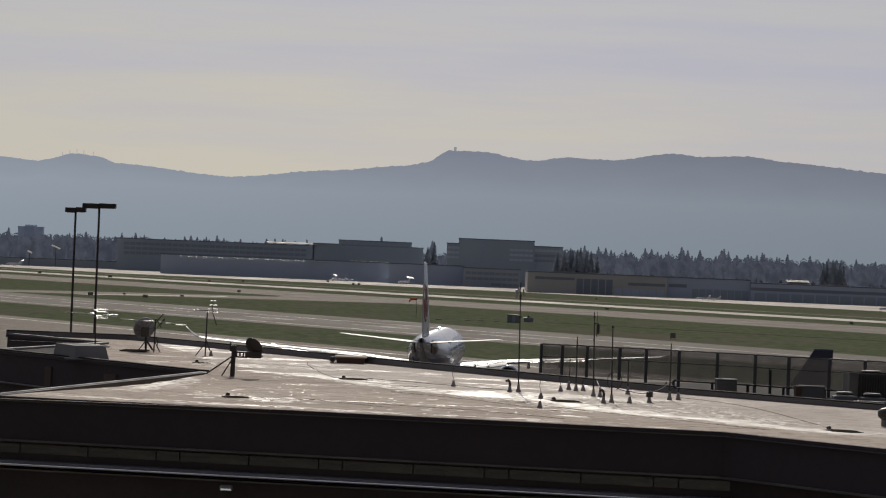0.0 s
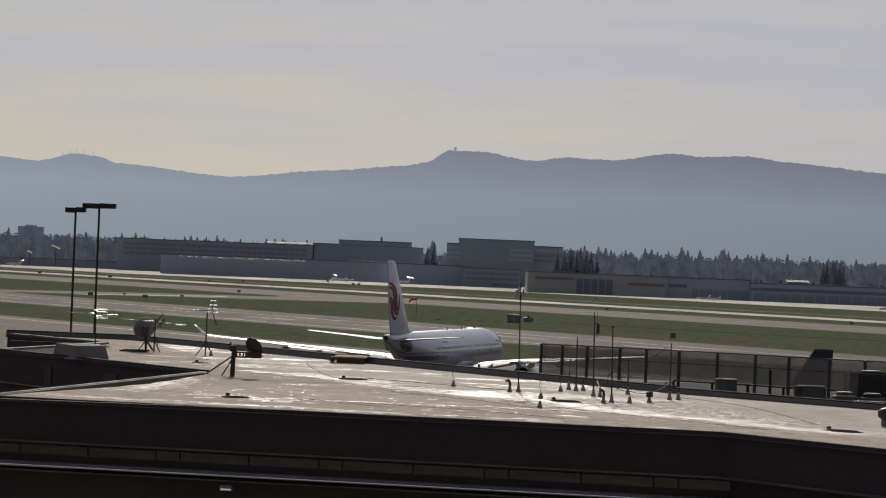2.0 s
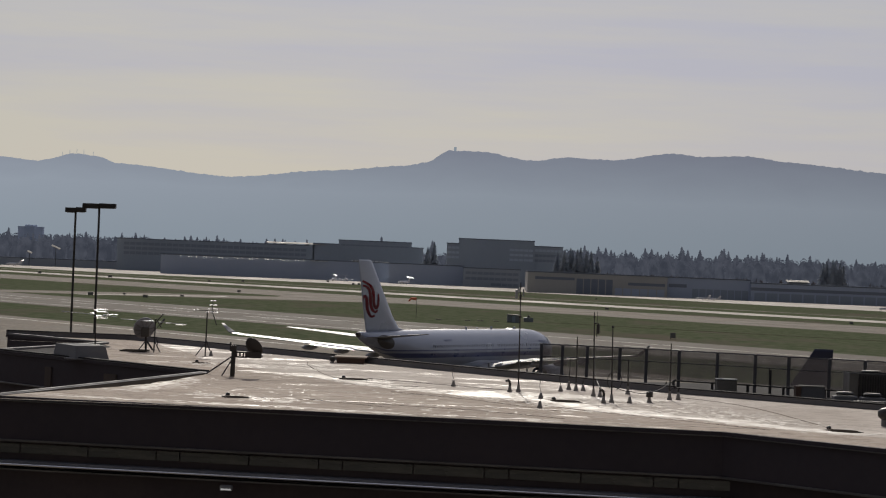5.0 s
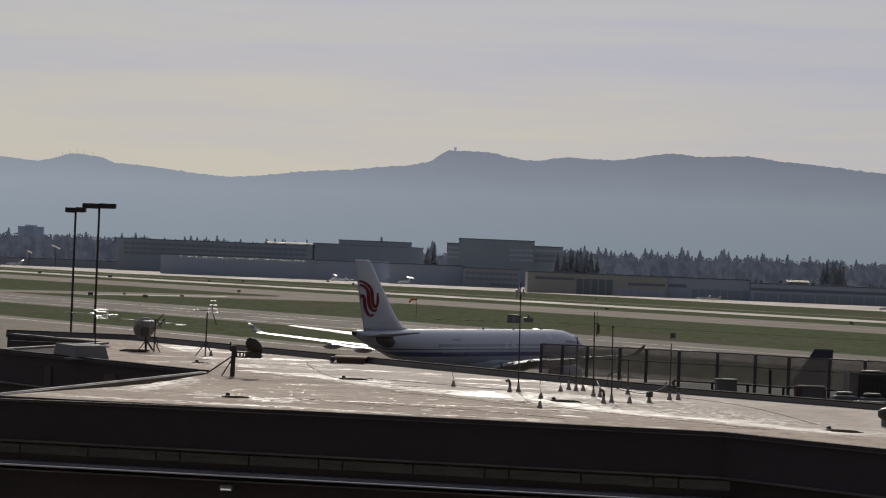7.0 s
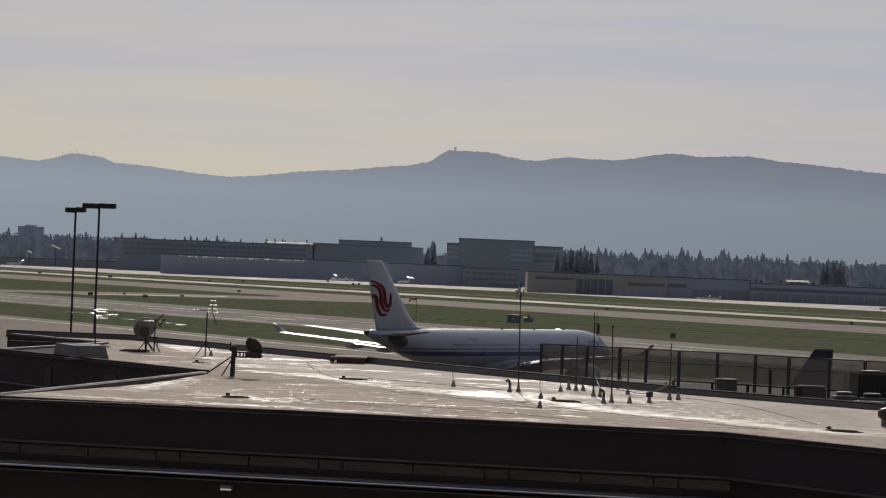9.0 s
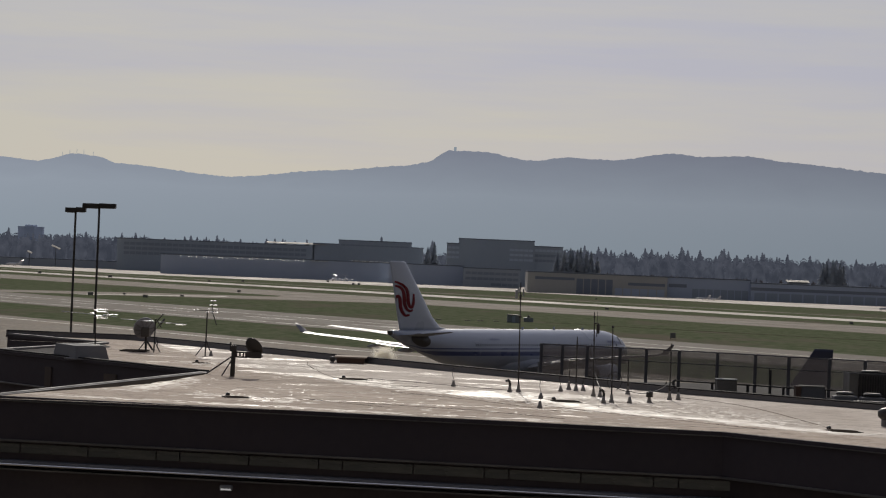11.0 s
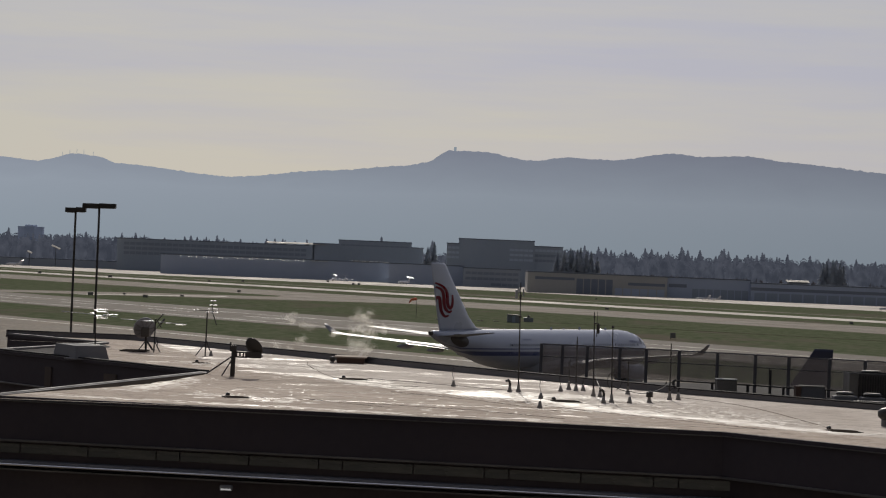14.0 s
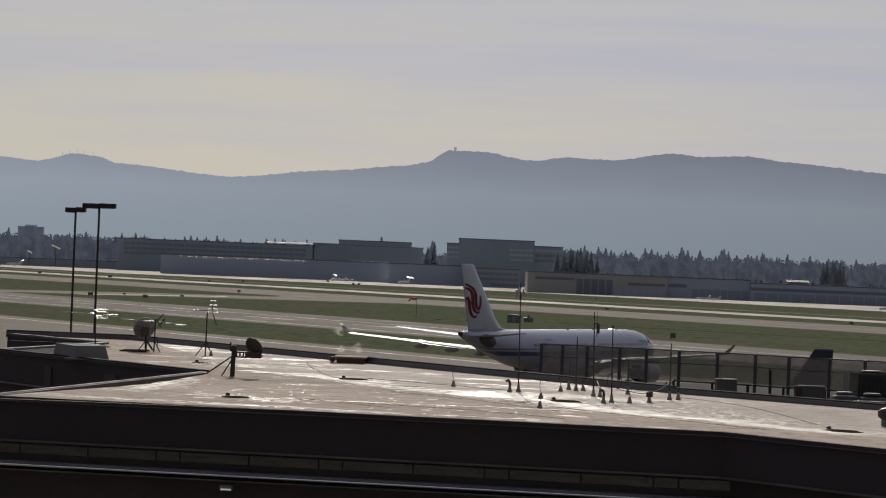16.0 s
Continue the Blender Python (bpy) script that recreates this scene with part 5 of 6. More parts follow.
terminal = thing("terminal_building", (0, 0, 0), "low dark brown terminal with a pale flat roof", "building")
part("roof_deck", prism(PLAN, ROOF_Z - 0.09, ROOF_Z), M_ROOF, terminal, "pale streaked wet-looking roof membrane")
part("fascia", prism(inset(PLAN, 0.02), ROOF_Z - 1.26, ROOF_Z - 0.094), M_FASCIA, terminal, "deep dark brown fascia")
part("wall", prism(inset(PLAN, 0.35), 0, ROOF_Z - 1.264), M_WALL, terminal, "dark brown lower wall")
for i, (p, q) in enumerate(SIDES):
    part("coping", run(p, q, ROOF_Z - 0.10, ROOF_Z + (0.006 if i in (8, 9, 10, 11) else 0.03), -0.06, 0.05, 0.003), M_FASCIA, terminal)
    if i in (4, 5):
        continue
    if i > 7 or i < 4:
        part("drip_edge", run(p, q, ROOF_Z - 0.130, ROOF_Z - 0.105, -0.01, 0.075), M_COPING, terminal, "thin dark metal drip edge")
    part("lip", run(p, q, ROOF_Z - 1.262, ROOF_Z - 1.20, 0.0, 0.10, 0.01), M_COPING, terminal, "thin grey metal lip")
    part("ledge", run(p, q, ROOF_Z - 1.88, ROOF_Z - 1.79, -0.36, 0.16, 0.01), M_LEDGE, terminal, "blue-grey metal ledge")
    e = (Vector(q) - Vector(p)).normalized()
    o = Vector((e.y, -e.x)) * 0.215
    part("ledge_trim", rod((p[0] + o.x, p[1] + o.y, ROOF_Z - 1.895), (q[0] + o.x, q[1] + o.y, ROOF_Z - 1.895), 0.030, n=12), M_TRIM, terminal, "bright white trim bar")
    part("lower_lip", run(p, q, ROOF_Z - 2.06, ROOF_Z - 2.02, -0.36, 0.08), M_COPING, terminal)
# parapet kerbs on the far side and round the notches: far ones taller
for i, h, cap in ((1, 0.17, M_CAPDARK), (2, 0.17, M_CAPDARK), (3, 0.21, M_CAPDARK), (4, 0.21, M_CAPDARK), (5, 0.08, M_CAPPALE), (6, 0.07, M_CAPPALE), (7, 0.05, M_CAPDARK), (8, 0.03, M_CAPPALE)):
    p, q = SIDES[i]
    kerb = part("parapet", run(p, q, ROOF_Z + 0.004, ROOF_Z + h, -0.22, 0.05, 0.015), M_PARAPET, terminal, "low dark felt-covered parapet")
    part("parapet_cap", run(p, q, ROOF_Z + h + 0.002, ROOF_Z + h + (0.05 if cap is M_CAPDARK else 0.022), -0.10 if i == 8 else -0.235, 0.06, 0.008), cap, kerb, "grey metal parapet cap")
    if i < 5:
        part("flashing_strip", run(p, q, ROOF_Z + h - 0.012, ROOF_Z + h + 0.001, -0.243, -0.19), M_CAPPALE, kerb, "thin pale flashing strip")
part("wall", prism([(-17.66, 111.75), (-8.62, 99.35), (-14.9, 124.0)], 0, ROOF_Z - 1.268), M_WALL, terminal, "dark brown lower wall")
part("wall", prism([(-12.34, 78.42), (-8.0, 77.66), (-8.4, 80.5), (-11.9, 80.5)], 0, ROOF_Z - 1.27), M_WALL, terminal, "dark brown lower wall")
for d0, d1 in ((4.2, 4.7), (8.9, 9.8), (12.6, 13.0)):
    p, q = SIDES[7]
    e = (Vector(q) - Vector(p)).normalized()
    a0, a1 = Vector(p) + e * d0, Vector(p) + e * d1
    part("pilaster", run(tuple(a0), tuple(a1), 9.0, ROOF_Z - 0.42, -0.02, 0.05), M_PILASTER, terminal, "stained brown pilaster strip")
# ribbon windows of the near front
front_p, front_q = SIDES[9]
front_len = (Vector(front_q) - Vector(front_p)).length
front_turn = math.atan2(front_q[1] - front_p[1], front_q[0] - front_p[0])
x, k, pane_mesh = 0.10, 2, {}
while x < front_len - 0.8:
    wdt = (1.965, 1.965, 0.655)[k % 3]
    if wdt not in pane_mesh:
        ob = part("ribbon_pane", box(0.012, wdt - 0.012, -0.02, 0.05, ROOF_Z - 1.60, ROOF_Z - 1.34), M_PANE, terminal, "dark tinted ribbon window pane")
        pane_mesh[wdt] = ob.data
    else:
        ob = new("ribbon_pane", pane_mesh[wdt])
        ob.parent = terminal
    inw = Vector((-math.sin(front_turn), math.cos(front_turn))) * 0.29
    ob.matrix_basis = pose(front_p[0] + math.cos(front_turn) * x + inw.x, front_p[1] + math.sin(front_turn) * x + inw.y, 0, 0, 0, math.degrees(front_turn))
    x += wdt + 0.022
    k += 1
wl2 = thing("wall_light", (-5.72, 76.50, 10.62), "small box wall light under the ledge", "lamp")
part("housing", box(-0.17, 0.17, -0.16, 0.2, 0, 0.14, bevel=0.02), M_HOOD, wl2)
# the lens is made to glow where it only reflects
part("lens", box(-0.14, 0.14, -0.18, -0.162, 0.02, 0.065), M_LENS_SHINE, wl2, "lamp lens glowing in place of its reflection")

# brown sheet puts the front's duller light into colour; pale films add water glitter
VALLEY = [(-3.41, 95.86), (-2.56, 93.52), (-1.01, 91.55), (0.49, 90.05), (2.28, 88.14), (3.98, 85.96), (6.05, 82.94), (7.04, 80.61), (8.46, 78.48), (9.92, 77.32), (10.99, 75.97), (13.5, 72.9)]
part("roof_sheet", prism([(-13.8, 131.6), (-12.6, 126.0), (-10.4, 117.0), (-9.4, 110.5), (-6.9, 104.0)] + VALLEY + [(21.0, 58.5), (11.5, 70.1), (7.80, 74.72), (-12.3, 78.25), (-8.2, 98.72), (-17.4, 111.75), (-14.8, 125.1), (-20.0, 132.0)], ROOF_Z + 0.002, ROOF_Z + 0.006), M_ROOF_DIM, terminal, "brown roof sheet toned for its dimmer slope")


def shimmer(name, line, wide, count, seed, label, low=0.05, high=0.24, wet=None):
    """Torn films of standing water along a line of points: hundreds of small ragged patches, pale-coloured to put in
    glitter, thick at the line and thinning out.
    """
    rng = random.Random(seed)
    legs = [(Vector(a), Vector(b)) for a, b in zip(line, line[1:])]
    sizes = [(b - a).length for a, b in legs]
    verts, faces, keep = [], [], inset(PLAN, 0.45)
    for _ in range(count):
        a, b = rng.choices(legs, sizes)[0]
        e = (b - a).normalized()
        c = a.lerp(b, rng.random()) + Vector((-e.y, e.x)) * rng.gauss(0, wide)
        rx, ry = rng.uniform(low, high) * rng.uniform(0.5, 1.6), rng.uniform(0.08, 0.34)
        if sum((p[1] > c.y) != (q[1] > c.y) and c.x < p[0] + (q[0] - p[0]) * (c.y - p[1]) / (q[1] - p[1]) for p, q in zip(keep, keep[1:] + keep[:1])) % 2 == 0:
            continue
        z, n, base = ROOF_Z + 0.0065 + rng.random() * 0.0009, rng.randint(5, 8), len(verts)
        lean = rng.gauss(0, 0.25)
        for i in range(n):
            t, k = 6.2832 * i / n, rng.uniform(0.45, 1.1)
            verts.append((c.x + rx * k * math.cos(t) - lean * rx * k * math.sin(t), c.y + ry * k * math.sin(t), z))
        faces.append(tuple(range(base, base + n)))
    me = bpy.data.meshes.new(name)
    me.from_pydata(verts, [], faces)
    me.materials.append(wet or M_ROOF_GLITTER)
    tagged(new(name, me), label, "puddle", "roof puddles", "stuff")


MAIN = [(-5.2, 101.6), (-2.5, 95.0), (-1.0, 92.77), (0.5, 90.43), (1.94, 89.35), (3.37, 88.3), (4.93, 84.0), (6.31, 81.88), (7.72, 80.8), (9.16, 78.96), (10.36, 77.09), (11.6, 75.6)]
LANES = (
    # line, spread, patches, smallest, largest, faint sheen or stronger glitter colour
    (MAIN, 0.34, 1100, 0.06, 0.30, M_ROOF_SHEEN), (MAIN[3:], 0.15, 420, 0.10, 0.42, M_ROOF_GLITTER),
    ([(1.94, 89.35), (3.37, 88.3), (4.93, 84.6), (6.31, 82.6), (7.72, 81.4), (9.3, 79.6)], 0.8, 1100, 0.03, 0.13, M_ROOF_SHEEN),
    ([(1.94, 89.6), (3.37, 88.6), (4.93, 85.0), (6.31, 83.0)], 0.45, 150, 0.03, 0.14, M_ROOF_GLITTER),
    ([(2.0, 92.2), (3.6, 92.5), (5.6, 91.6), (7.0, 90.6)], 0.8, 650, 0.03, 0.15, M_ROOF_SHEEN), ([(2.6, 91.6), (4.6, 91.2), (6.4, 90.0)], 0.4, 90, 0.03, 0.14, M_ROOF_GLITTER),
    ([(5.3, 91.1), (7.5, 88.5), (9.0, 84.0), (11.0, 79.2)], 0.9, 600, 0.03, 0.12, M_ROOF_SHEEN),
    ([(-7.2, 102.3), (-3.3, 98.3), (-1.6, 96.6)], 0.35, 240, 0.05, 0.24, M_ROOF_SHEEN), ([(-5.2, 99.9), (-3.0, 98.2)], 0.15, 40, 0.03, 0.14, M_ROOF_GLITTER),
    ([(-9.6, 83.5), (-9.0, 86.5), (-8.6, 90.5), (-8.3, 94.5)], 0.35, 200, 0.05, 0.22, M_ROOF_SHEEN), ([(-9.2, 85.0), (-8.7, 90.0)], 0.15, 40, 0.03, 0.14, M_ROOF_GLITTER),
    ([(-7.4, 83.6), (-5.4, 82.6), (-4.4, 80.4)], 0.4, 110, 0.04, 0.2, M_ROOF_SHEEN), ([(-6.4, 84.4), (-5.6, 82.6), (-5.0, 81.2)], 0.22, 40, 0.012, 0.06, M_ROOF_GLITTER),
    ([(-11.2, 79.4), (-5.9, 78.5), (-1.1, 77.2), (3.4, 76.6)], 0.3, 160, 0.05, 0.3, M_ROOF_SHEEN), ([(-5.4, 78.2), (-3.4, 77.6)], 0.1, 12, 0.04, 0.2, M_ROOF_GLITTER),
    ([(-9.0, 82.0), (-5.0, 87.0), (-2.0, 86.0), (2.5, 81.5), (5.0, 78.5)], 2.6, 130, 0.03, 0.2, M_ROOF_SHEEN), ([(-8.0, 84.0), (-4.0, 88.0), (-1.0, 85.0), (3.0, 81.0)], 1.8, 22, 0.012, 0.06, M_ROOF_GLITTER),
    ([(-10.5, 108.0), (-7.0, 105.0), (-4.0, 106.0), (-6.5, 112.0)], 0.9, 220, 0.05, 0.26, M_ROOF_SHEEN), ([(-9.4, 107.2), (-8.2, 106.4)], 0.15, 25, 0.02, 0.1, M_ROOF_GLITTER))
for k, (path, spread, n, small, large, wet) in enumerate(LANES):
    shimmer("water_film", path, spread, n, 301 + k, "thin roof water films, pale-coloured for glitter" if wet is M_ROOF_GLITTER else "pale roof patches coloured in as broken sheen", small, large, wet)
# dark dirt lines that the run-off leaves along old seams
for k, pts in enumerate(([(-2.53, 99.57), (0.11, 96.89), (2.56, 94.3)], [(-3.95, 82.95), (-1.21, 81.47), (1.0, 80.6), (3.62, 77.83)], [(-5.98, 82.99), (-3.63, 82.4), (-1.35, 80.07)],
                         [(2.2, 87.0), (4.6, 82.6), (7.0, 79.4), (9.2, 76.2)], [(-1.5, 90.0), (1.2, 86.6), (3.6, 82.0)])):
    tagged(link("dirt_line", tube([(x, y, ROOF_Z + 0.004) for x, y in pts], 0.011, 4), M_SUMP_SHADE), "thin dark dirt line along an old roof seam", "roof seam", "roof dirt lines", "structure")
# dark strip that paints in the shade inside the west kerb
kp, kq = Vector(SIDES[8][0]), Vector(SIDES[8][1])
ke = (kq - kp).normalized()
ko = Vector((-ke.y, ke.x))
inner = [kp.lerp(kq, 0.02 + 0.9 * i / 14) + ko * (0.22 + w) for i, w in enumerate((0.05, 0.3, 0.35, 0.5, 0.62, 0.8, 0.7, 0.92, 0.75, 0.8, 0.6, 0.45, 0.3, 0.15, 0.02))]
outer = [kp.lerp(kq, 0.02 + 0.9 * i / 14) + ko * 0.2 for i in range(15)]
tagged(link("felt_strip", prism([tuple(v) for v in inner + outer[::-1]], ROOF_Z + 0.0064, ROOF_Z + 0.013), M_SUMP_SHADE), "dark strip painted in as shade along the roof kerb", "roofing", kind="structure")

# lap seams of the roof sheets
for i in range(9):
    y = 76.5 + i * 6.0
    x0, x1 = -13.5 + max(0, (y - 80) * 0.06), 12.0 - (y - 76) * 0.62
    if 80 < y < 111:
        x0 = -7.0 - max(0, (y - 99) * 0.75)
    s = part("lap_seam", box(x0 + 0.6, x1 - 1.2, y, y + 0.09, ROOF_Z + 0.004, ROOF_Z + 0.012), M_COPING if i % 3 == 1 else M_ROOF, terminal)


# grey patch laid in as the shade of the higher wall behind
tagged(link("felt_patch", prism([(-17.3, 112.4), (-15.6, 109.6), (-14.9, 113.5), (-14.3, 121.0), (-15.0, 124.0)], ROOF_Z + 0.004, ROOF_Z + 0.010), M_ROOF_GREY),
       "dull grey patch painted in as shade on the roof corner", "roofing", kind="structure")

# roof drains
def drain(x, y, w):
    r = thing("roof_drain", (x, y, ROOF_Z), "dark roof drain sump with a small cast strainer", "drain", "roof drains")
    part("sump", prism([(w * 1.15 * math.cos(a) * (0.8 + 0.3 * (i % 3) / 2), w * 1.6 * math.sin(a)) for i, a in enumerate([k * 0.5236 for k in range(12)])], 0.004, 0.013), M_SUMP_SHADE, r, "dark stained sump")
    part("strainer", lathe([(0.07, 0.014), (0.07, 0.05), (0.04, 0.09), (0.01, 0.10)], n=10, m=pose(-w * 0.7, 0.8, 0)), M_STEEL, r)


drain(-3.0, 98.3, 0.52)
drain(-6.0, 82.5, 0.42)
drain(11.4, 77.3, 0.45)
drain(4.1, 88.2, 0.50)
drain(-9.2, 107.5, 0.35)


# pipe flashings: lead cones, some with bent or straight stubs
def flashing(x, y, h, top, label):
    r = thing("pipe_flashing", (x, y, ROOF_Z), label, "roof pipe", "roof pipe flashings")
    part("cone", lathe([(0.085, 0), (0.088, 0.02), (0.065, 0.08), (0.036, h * 0.92), (0.03, h * 0.92)], n=12), M_LEAD, r, smooth=True)
    if top == "stub":
        part("stub", rod((0, 0, h - 0.01), (0, 0, h + 0.10), 0.035), M_STEEL, r)
    elif top == "hook":
        pts = [(0, 0, h - 0.02), (0, 0, h + 0.10), (-0.04, 0, h + 0.17), (-0.10, 0, h + 0.18), (-0.13, 0, h + 0.12)]
        part("gooseneck", tube(pts, 0.042, 8), M_STEEL, r, "bent black cable gooseneck")
    elif top == "wire":
        part("wire", tube([(0, 0, h), (-0.05, 0, h + 0.2), (-0.02, 0, h + 0.42)], 0.007, 4), M_STEEL, r)
    elif top == "wide":
        part("hood", lathe([(0.11, h - 0.12), (0.11, h + 0.04), (0.02, h + 0.09)], n=12), M_STEEL, r)


for x, y, h, top in ((0.55, 95.95, 0.24, "wire"), (2.44, 93.37, 0.22, "hook"), (3.35, 89.41, 0.22, "wire"), (3.10, 83.24, 0.24, ""), (4.24, 95.38, 0.22, "wire"),
                     (5.08, 96.55, 0.24, "stub"), (5.43, 92.32, 0.26, "stub"), (5.30, 88.07, 0.24, "hook"), (6.18, 88.78, 0.24, ""), (6.88, 89.72, 0.30, "wide"),
                     (8.06, 92.57, 0.26, "stub"), (-4.33, 112.96, 0.2, "wide")):
    flashing(x, y, h, top, {"hook": "grey lead pipe cone with a bent cable gooseneck", "wide": "grey lead pipe cone with a squat vent hood"}.get(top, "small grey lead pipe cone on the roof"))


# hoses that lie across the roof, and a stain line drawn as a tube
def hose(points, label):
    ob = link("roof_hose", tube([(x, y, ROOF_Z + 0.003) for x, y in points], 0.013, 6), M_HOSE_STAIN)
    tagged(ob, label, "hose", "roof hoses")


hose([(8.2, 94.26), (8.8, 93.3), (9.33, 92.09), (9.85, 90.4), (10.24, 88.47), (10.55, 86.0), (10.81, 83.06), (11.05, 80.2), (11.2, 78.0)], "brown stain line, drawn as a tube, across the pale roof to a drain")
hose([(-5.36, 113.5), (-5.2, 110.0), (-4.85, 106.85), (-4.3, 102.5), (-3.75, 99.38), (-3.2, 98.3)], "thin dark hose running from the parapet to a drain")
hose([(-9.6, 114.9), (-9.9, 111.5), (-9.6, 109.0), (-9.2, 107.8)], "thin dark hose beside a television aerial")


# antenna masts
def mast(x, y, top, tx, bits, label, r=0.027):
    root = thing("antenna_mast", (x, y, ROOF_Z), label, "antenna", "roof antenna masts")
    h = top - ROOF_Z
    part("foot", lathe([(0.09, 0), (0.09, 0.03), (0.055, 0.12), (0.035, 0.28), (0.03, 0.28)], n=12), M_LEAD, root)
    part("pole", rod((0, 0, 0.1), (tx, 0, h), r, r * 0.6), M_STEEL, root)
    for z, w, hh, dx in bits:
        part("bracket", box(tx * z / h + dx - w / 2, tx * z / h + dx + w / 2, -0.06, 0.06, z - hh / 2, z + hh / 2, bevel=0.012), M_STEEL, root)
    return root


m1 = mast(2.74, 93.63, 16.6, -0.06, [(0.62, 0.08, 0.12, 0), (2.55, 0.10, 0.08, 0), (3.2, 0.07, 0.2, 0), (3.52, 0.05, 0.05, 0)], "tall dark antenna mast with two pale panel aerials")
for dx, z, w, hh in ((-0.13, 3.30, 0.09, 0.30), (-0.05, 3.42, 0.05, 0.16), (0.10, 3.36, 0.05, 0.24)):
    part("panel_aerial", box(-0.06 + dx - w / 2, -0.06 + dx + w / 2, -0.09, 0.05, z - hh / 2, z + hh / 2, bevel=0.015), M_GALV, m1, "pale grey panel aerial")
mast(4.82, 96.31, 14.78, -0.02, [(1.55, 0.10, 0.03, 0), (1.70, 0.05, 0.12, 0), (1.40, 0.09, 0.03, 0)], "short dark mast with crossed whip aerials")
m3 = mast(5.22, 92.53, 15.72, -0.07, [(2.65, 0.06, 0.10, 0), (2.45, 0.08, 0.05, 0.03), (1.9, 0.05, 0.1, 0)], "dark mast with a stack of small aerials")
part("whip", rod((0.03, 0, 2.0), (0.03, 0, 2.85), 0.014, 0.006), M_STEEL, m3)
part("aerial_can", lathe([(0.03, 2.1), (0.055, 2.15), (0.055, 2.40), (0.02, 2.45)], n=10, m=pose(0.07, 0, 0)), M_STEEL, m3)
mast(5.59, 88.67, 15.37, -0.05, [(2.42, 0.09, 0.05, 0), (0.9, 0.07, 0.08, 0)], "thin dark mast with a flat cap")
mast(7.75, 92.32, 14.78, -0.01, [(1.55, 0.05, 0.12, 0), (1.35, 0.08, 0.04, 0)], "short dark mast with a small whip")
mast(6.55, 95.2, 14.05, -0.02, [(1.1, 0.06, 0.05, 0)], "short dark stub mast beside the parapet", 0.03)
mast(4.6, 97.0, 14.0, 0.02, [], "thin dark stub mast beside the parapet", 0.02)


def cable(points, label, sag=0.0, n=10):
    pts = []
    for p, q in zip(points, points[1:]):
        p, q = Vector(p), Vector(q)
        for i in range(n):
            k = i / n
            pts.append(p.lerp(q, k) - Vector((0, 0, sag * 4 * k * (1 - k))))
    pts.append(Vector(points[-1]))
    c = link("antenna_cable", tube(pts, 0.012, 5), M_BLACK)
    return tagged(c, label, "cable", "roof cables")


cable([(5.6, 88.7, 13.45), (6.2, 88.8, 13.28), (6.9, 89.7, 13.24), (7.7, 92.2, 13.45), (8.1, 92.5, 13.75)], "black cable sagging between roof masts", 0.05)
loop = [(5.66 + 0.24 * math.sin(a), 88.6, 13.60 - 0.30 * math.cos(a)) for a in [0.2 + i * 0.55 for i in range(11)]]
cable(loop, "coiled black cable hanging from a roof mast", 0.0, 2)
cable([(5.25, 92.5, 13.7), (5.36, 90.4, 13.25), (5.3, 88.1, 13.3)], "black cable drooping between roof masts", 0.1)
cable([(7.5, 92.3, 13.3), (7.62, 92.3, 13.5), (7.75, 92.3, 13.2), (7.9, 92.3, 13.42), (8.0, 92.5, 13.3)], "loose black cable at a mast foot", 0.04, 5)


# satellite dishes and television aerials
def dish_bowl(r, depth, m):
    prof = [(r * k, depth * k * k) for k in (0.02, 0.25, 0.5, 0.75, 0.92, 1.0)]
    prof = prof + [(r * 1.03, depth * 1.0), (r * 1.03, depth - 0.03)] + [(r * k, depth * k * k - 0.03) for k in (0.9, 0.6, 0.3, 0.02)]
    return lathe(prof, n=28, m=m)


d1 = thing("satellite_dish", (-12.47, 117.87, ROOF_Z), "grey round satellite dish seen from its back", "satellite dish")
# dark mat widened to put in the shadow the dish throws
part("base", box(-0.95, 0.12, -1.5, 0.6, 0.004, 0.05, bevel=0.01), M_SUMP_SHADE, d1, "dark mat painted in as the dish's shadow")
part("post", rod((0, 0, 0.05), (-0.02, 0, 0.62), 0.05), M_STEEL, d1)
part("brace", rod((0.35, -0.2, 0.05), (0.0, 0, 0.5), 0.025), M_STEEL, d1)
part("brace", rod((-0.28, -0.3, 0.05), (-0.02, 0, 0.45), 0.022), M_STEEL, d1)
part("brace", rod((0.22, 0.4, 0.05), (0.0, 0, 0.45), 0.022), M_STEEL, d1)
bowl1 = part("bowl", dish_bowl(0.46, 0.13, pose(-0.08, 0.02, 0.92, -52, -10, 14) @ Matrix.Diagonal((1, 1.2, 1, 1))), M_DISH, d1, "weathered grey bowl", smooth=True)
for i in range(10):
    a = i * 0.6283
    part("rib", rod((0.05 * math.cos(a), 0.05 * math.sin(a), 0.0), (0.45 * math.cos(a), 0.54 * math.sin(a), 0.105), 0.012, n=5), M_HOOD, bowl1, "pale stiffening rib").matrix_basis = pose(-0.08, 0.02, 0.92, -52, -10, 14) @ Matrix.Translation((0, 0, -0.045))
part("back_mount", box(-0.22, 0.12, -0.16, -0.02, 0.62, 1.02, bevel=0.03), M_DARK_METAL, d1)
part("feed_arm", rod((0.25, 0.1, 0.85), (0.62, 0.5, 1.25), 0.018), M_STEEL, d1)
part("receiver", rod((0.55, 0.42, 1.18), (0.68, 0.55, 1.38), 0.045), M_STEEL, d1)


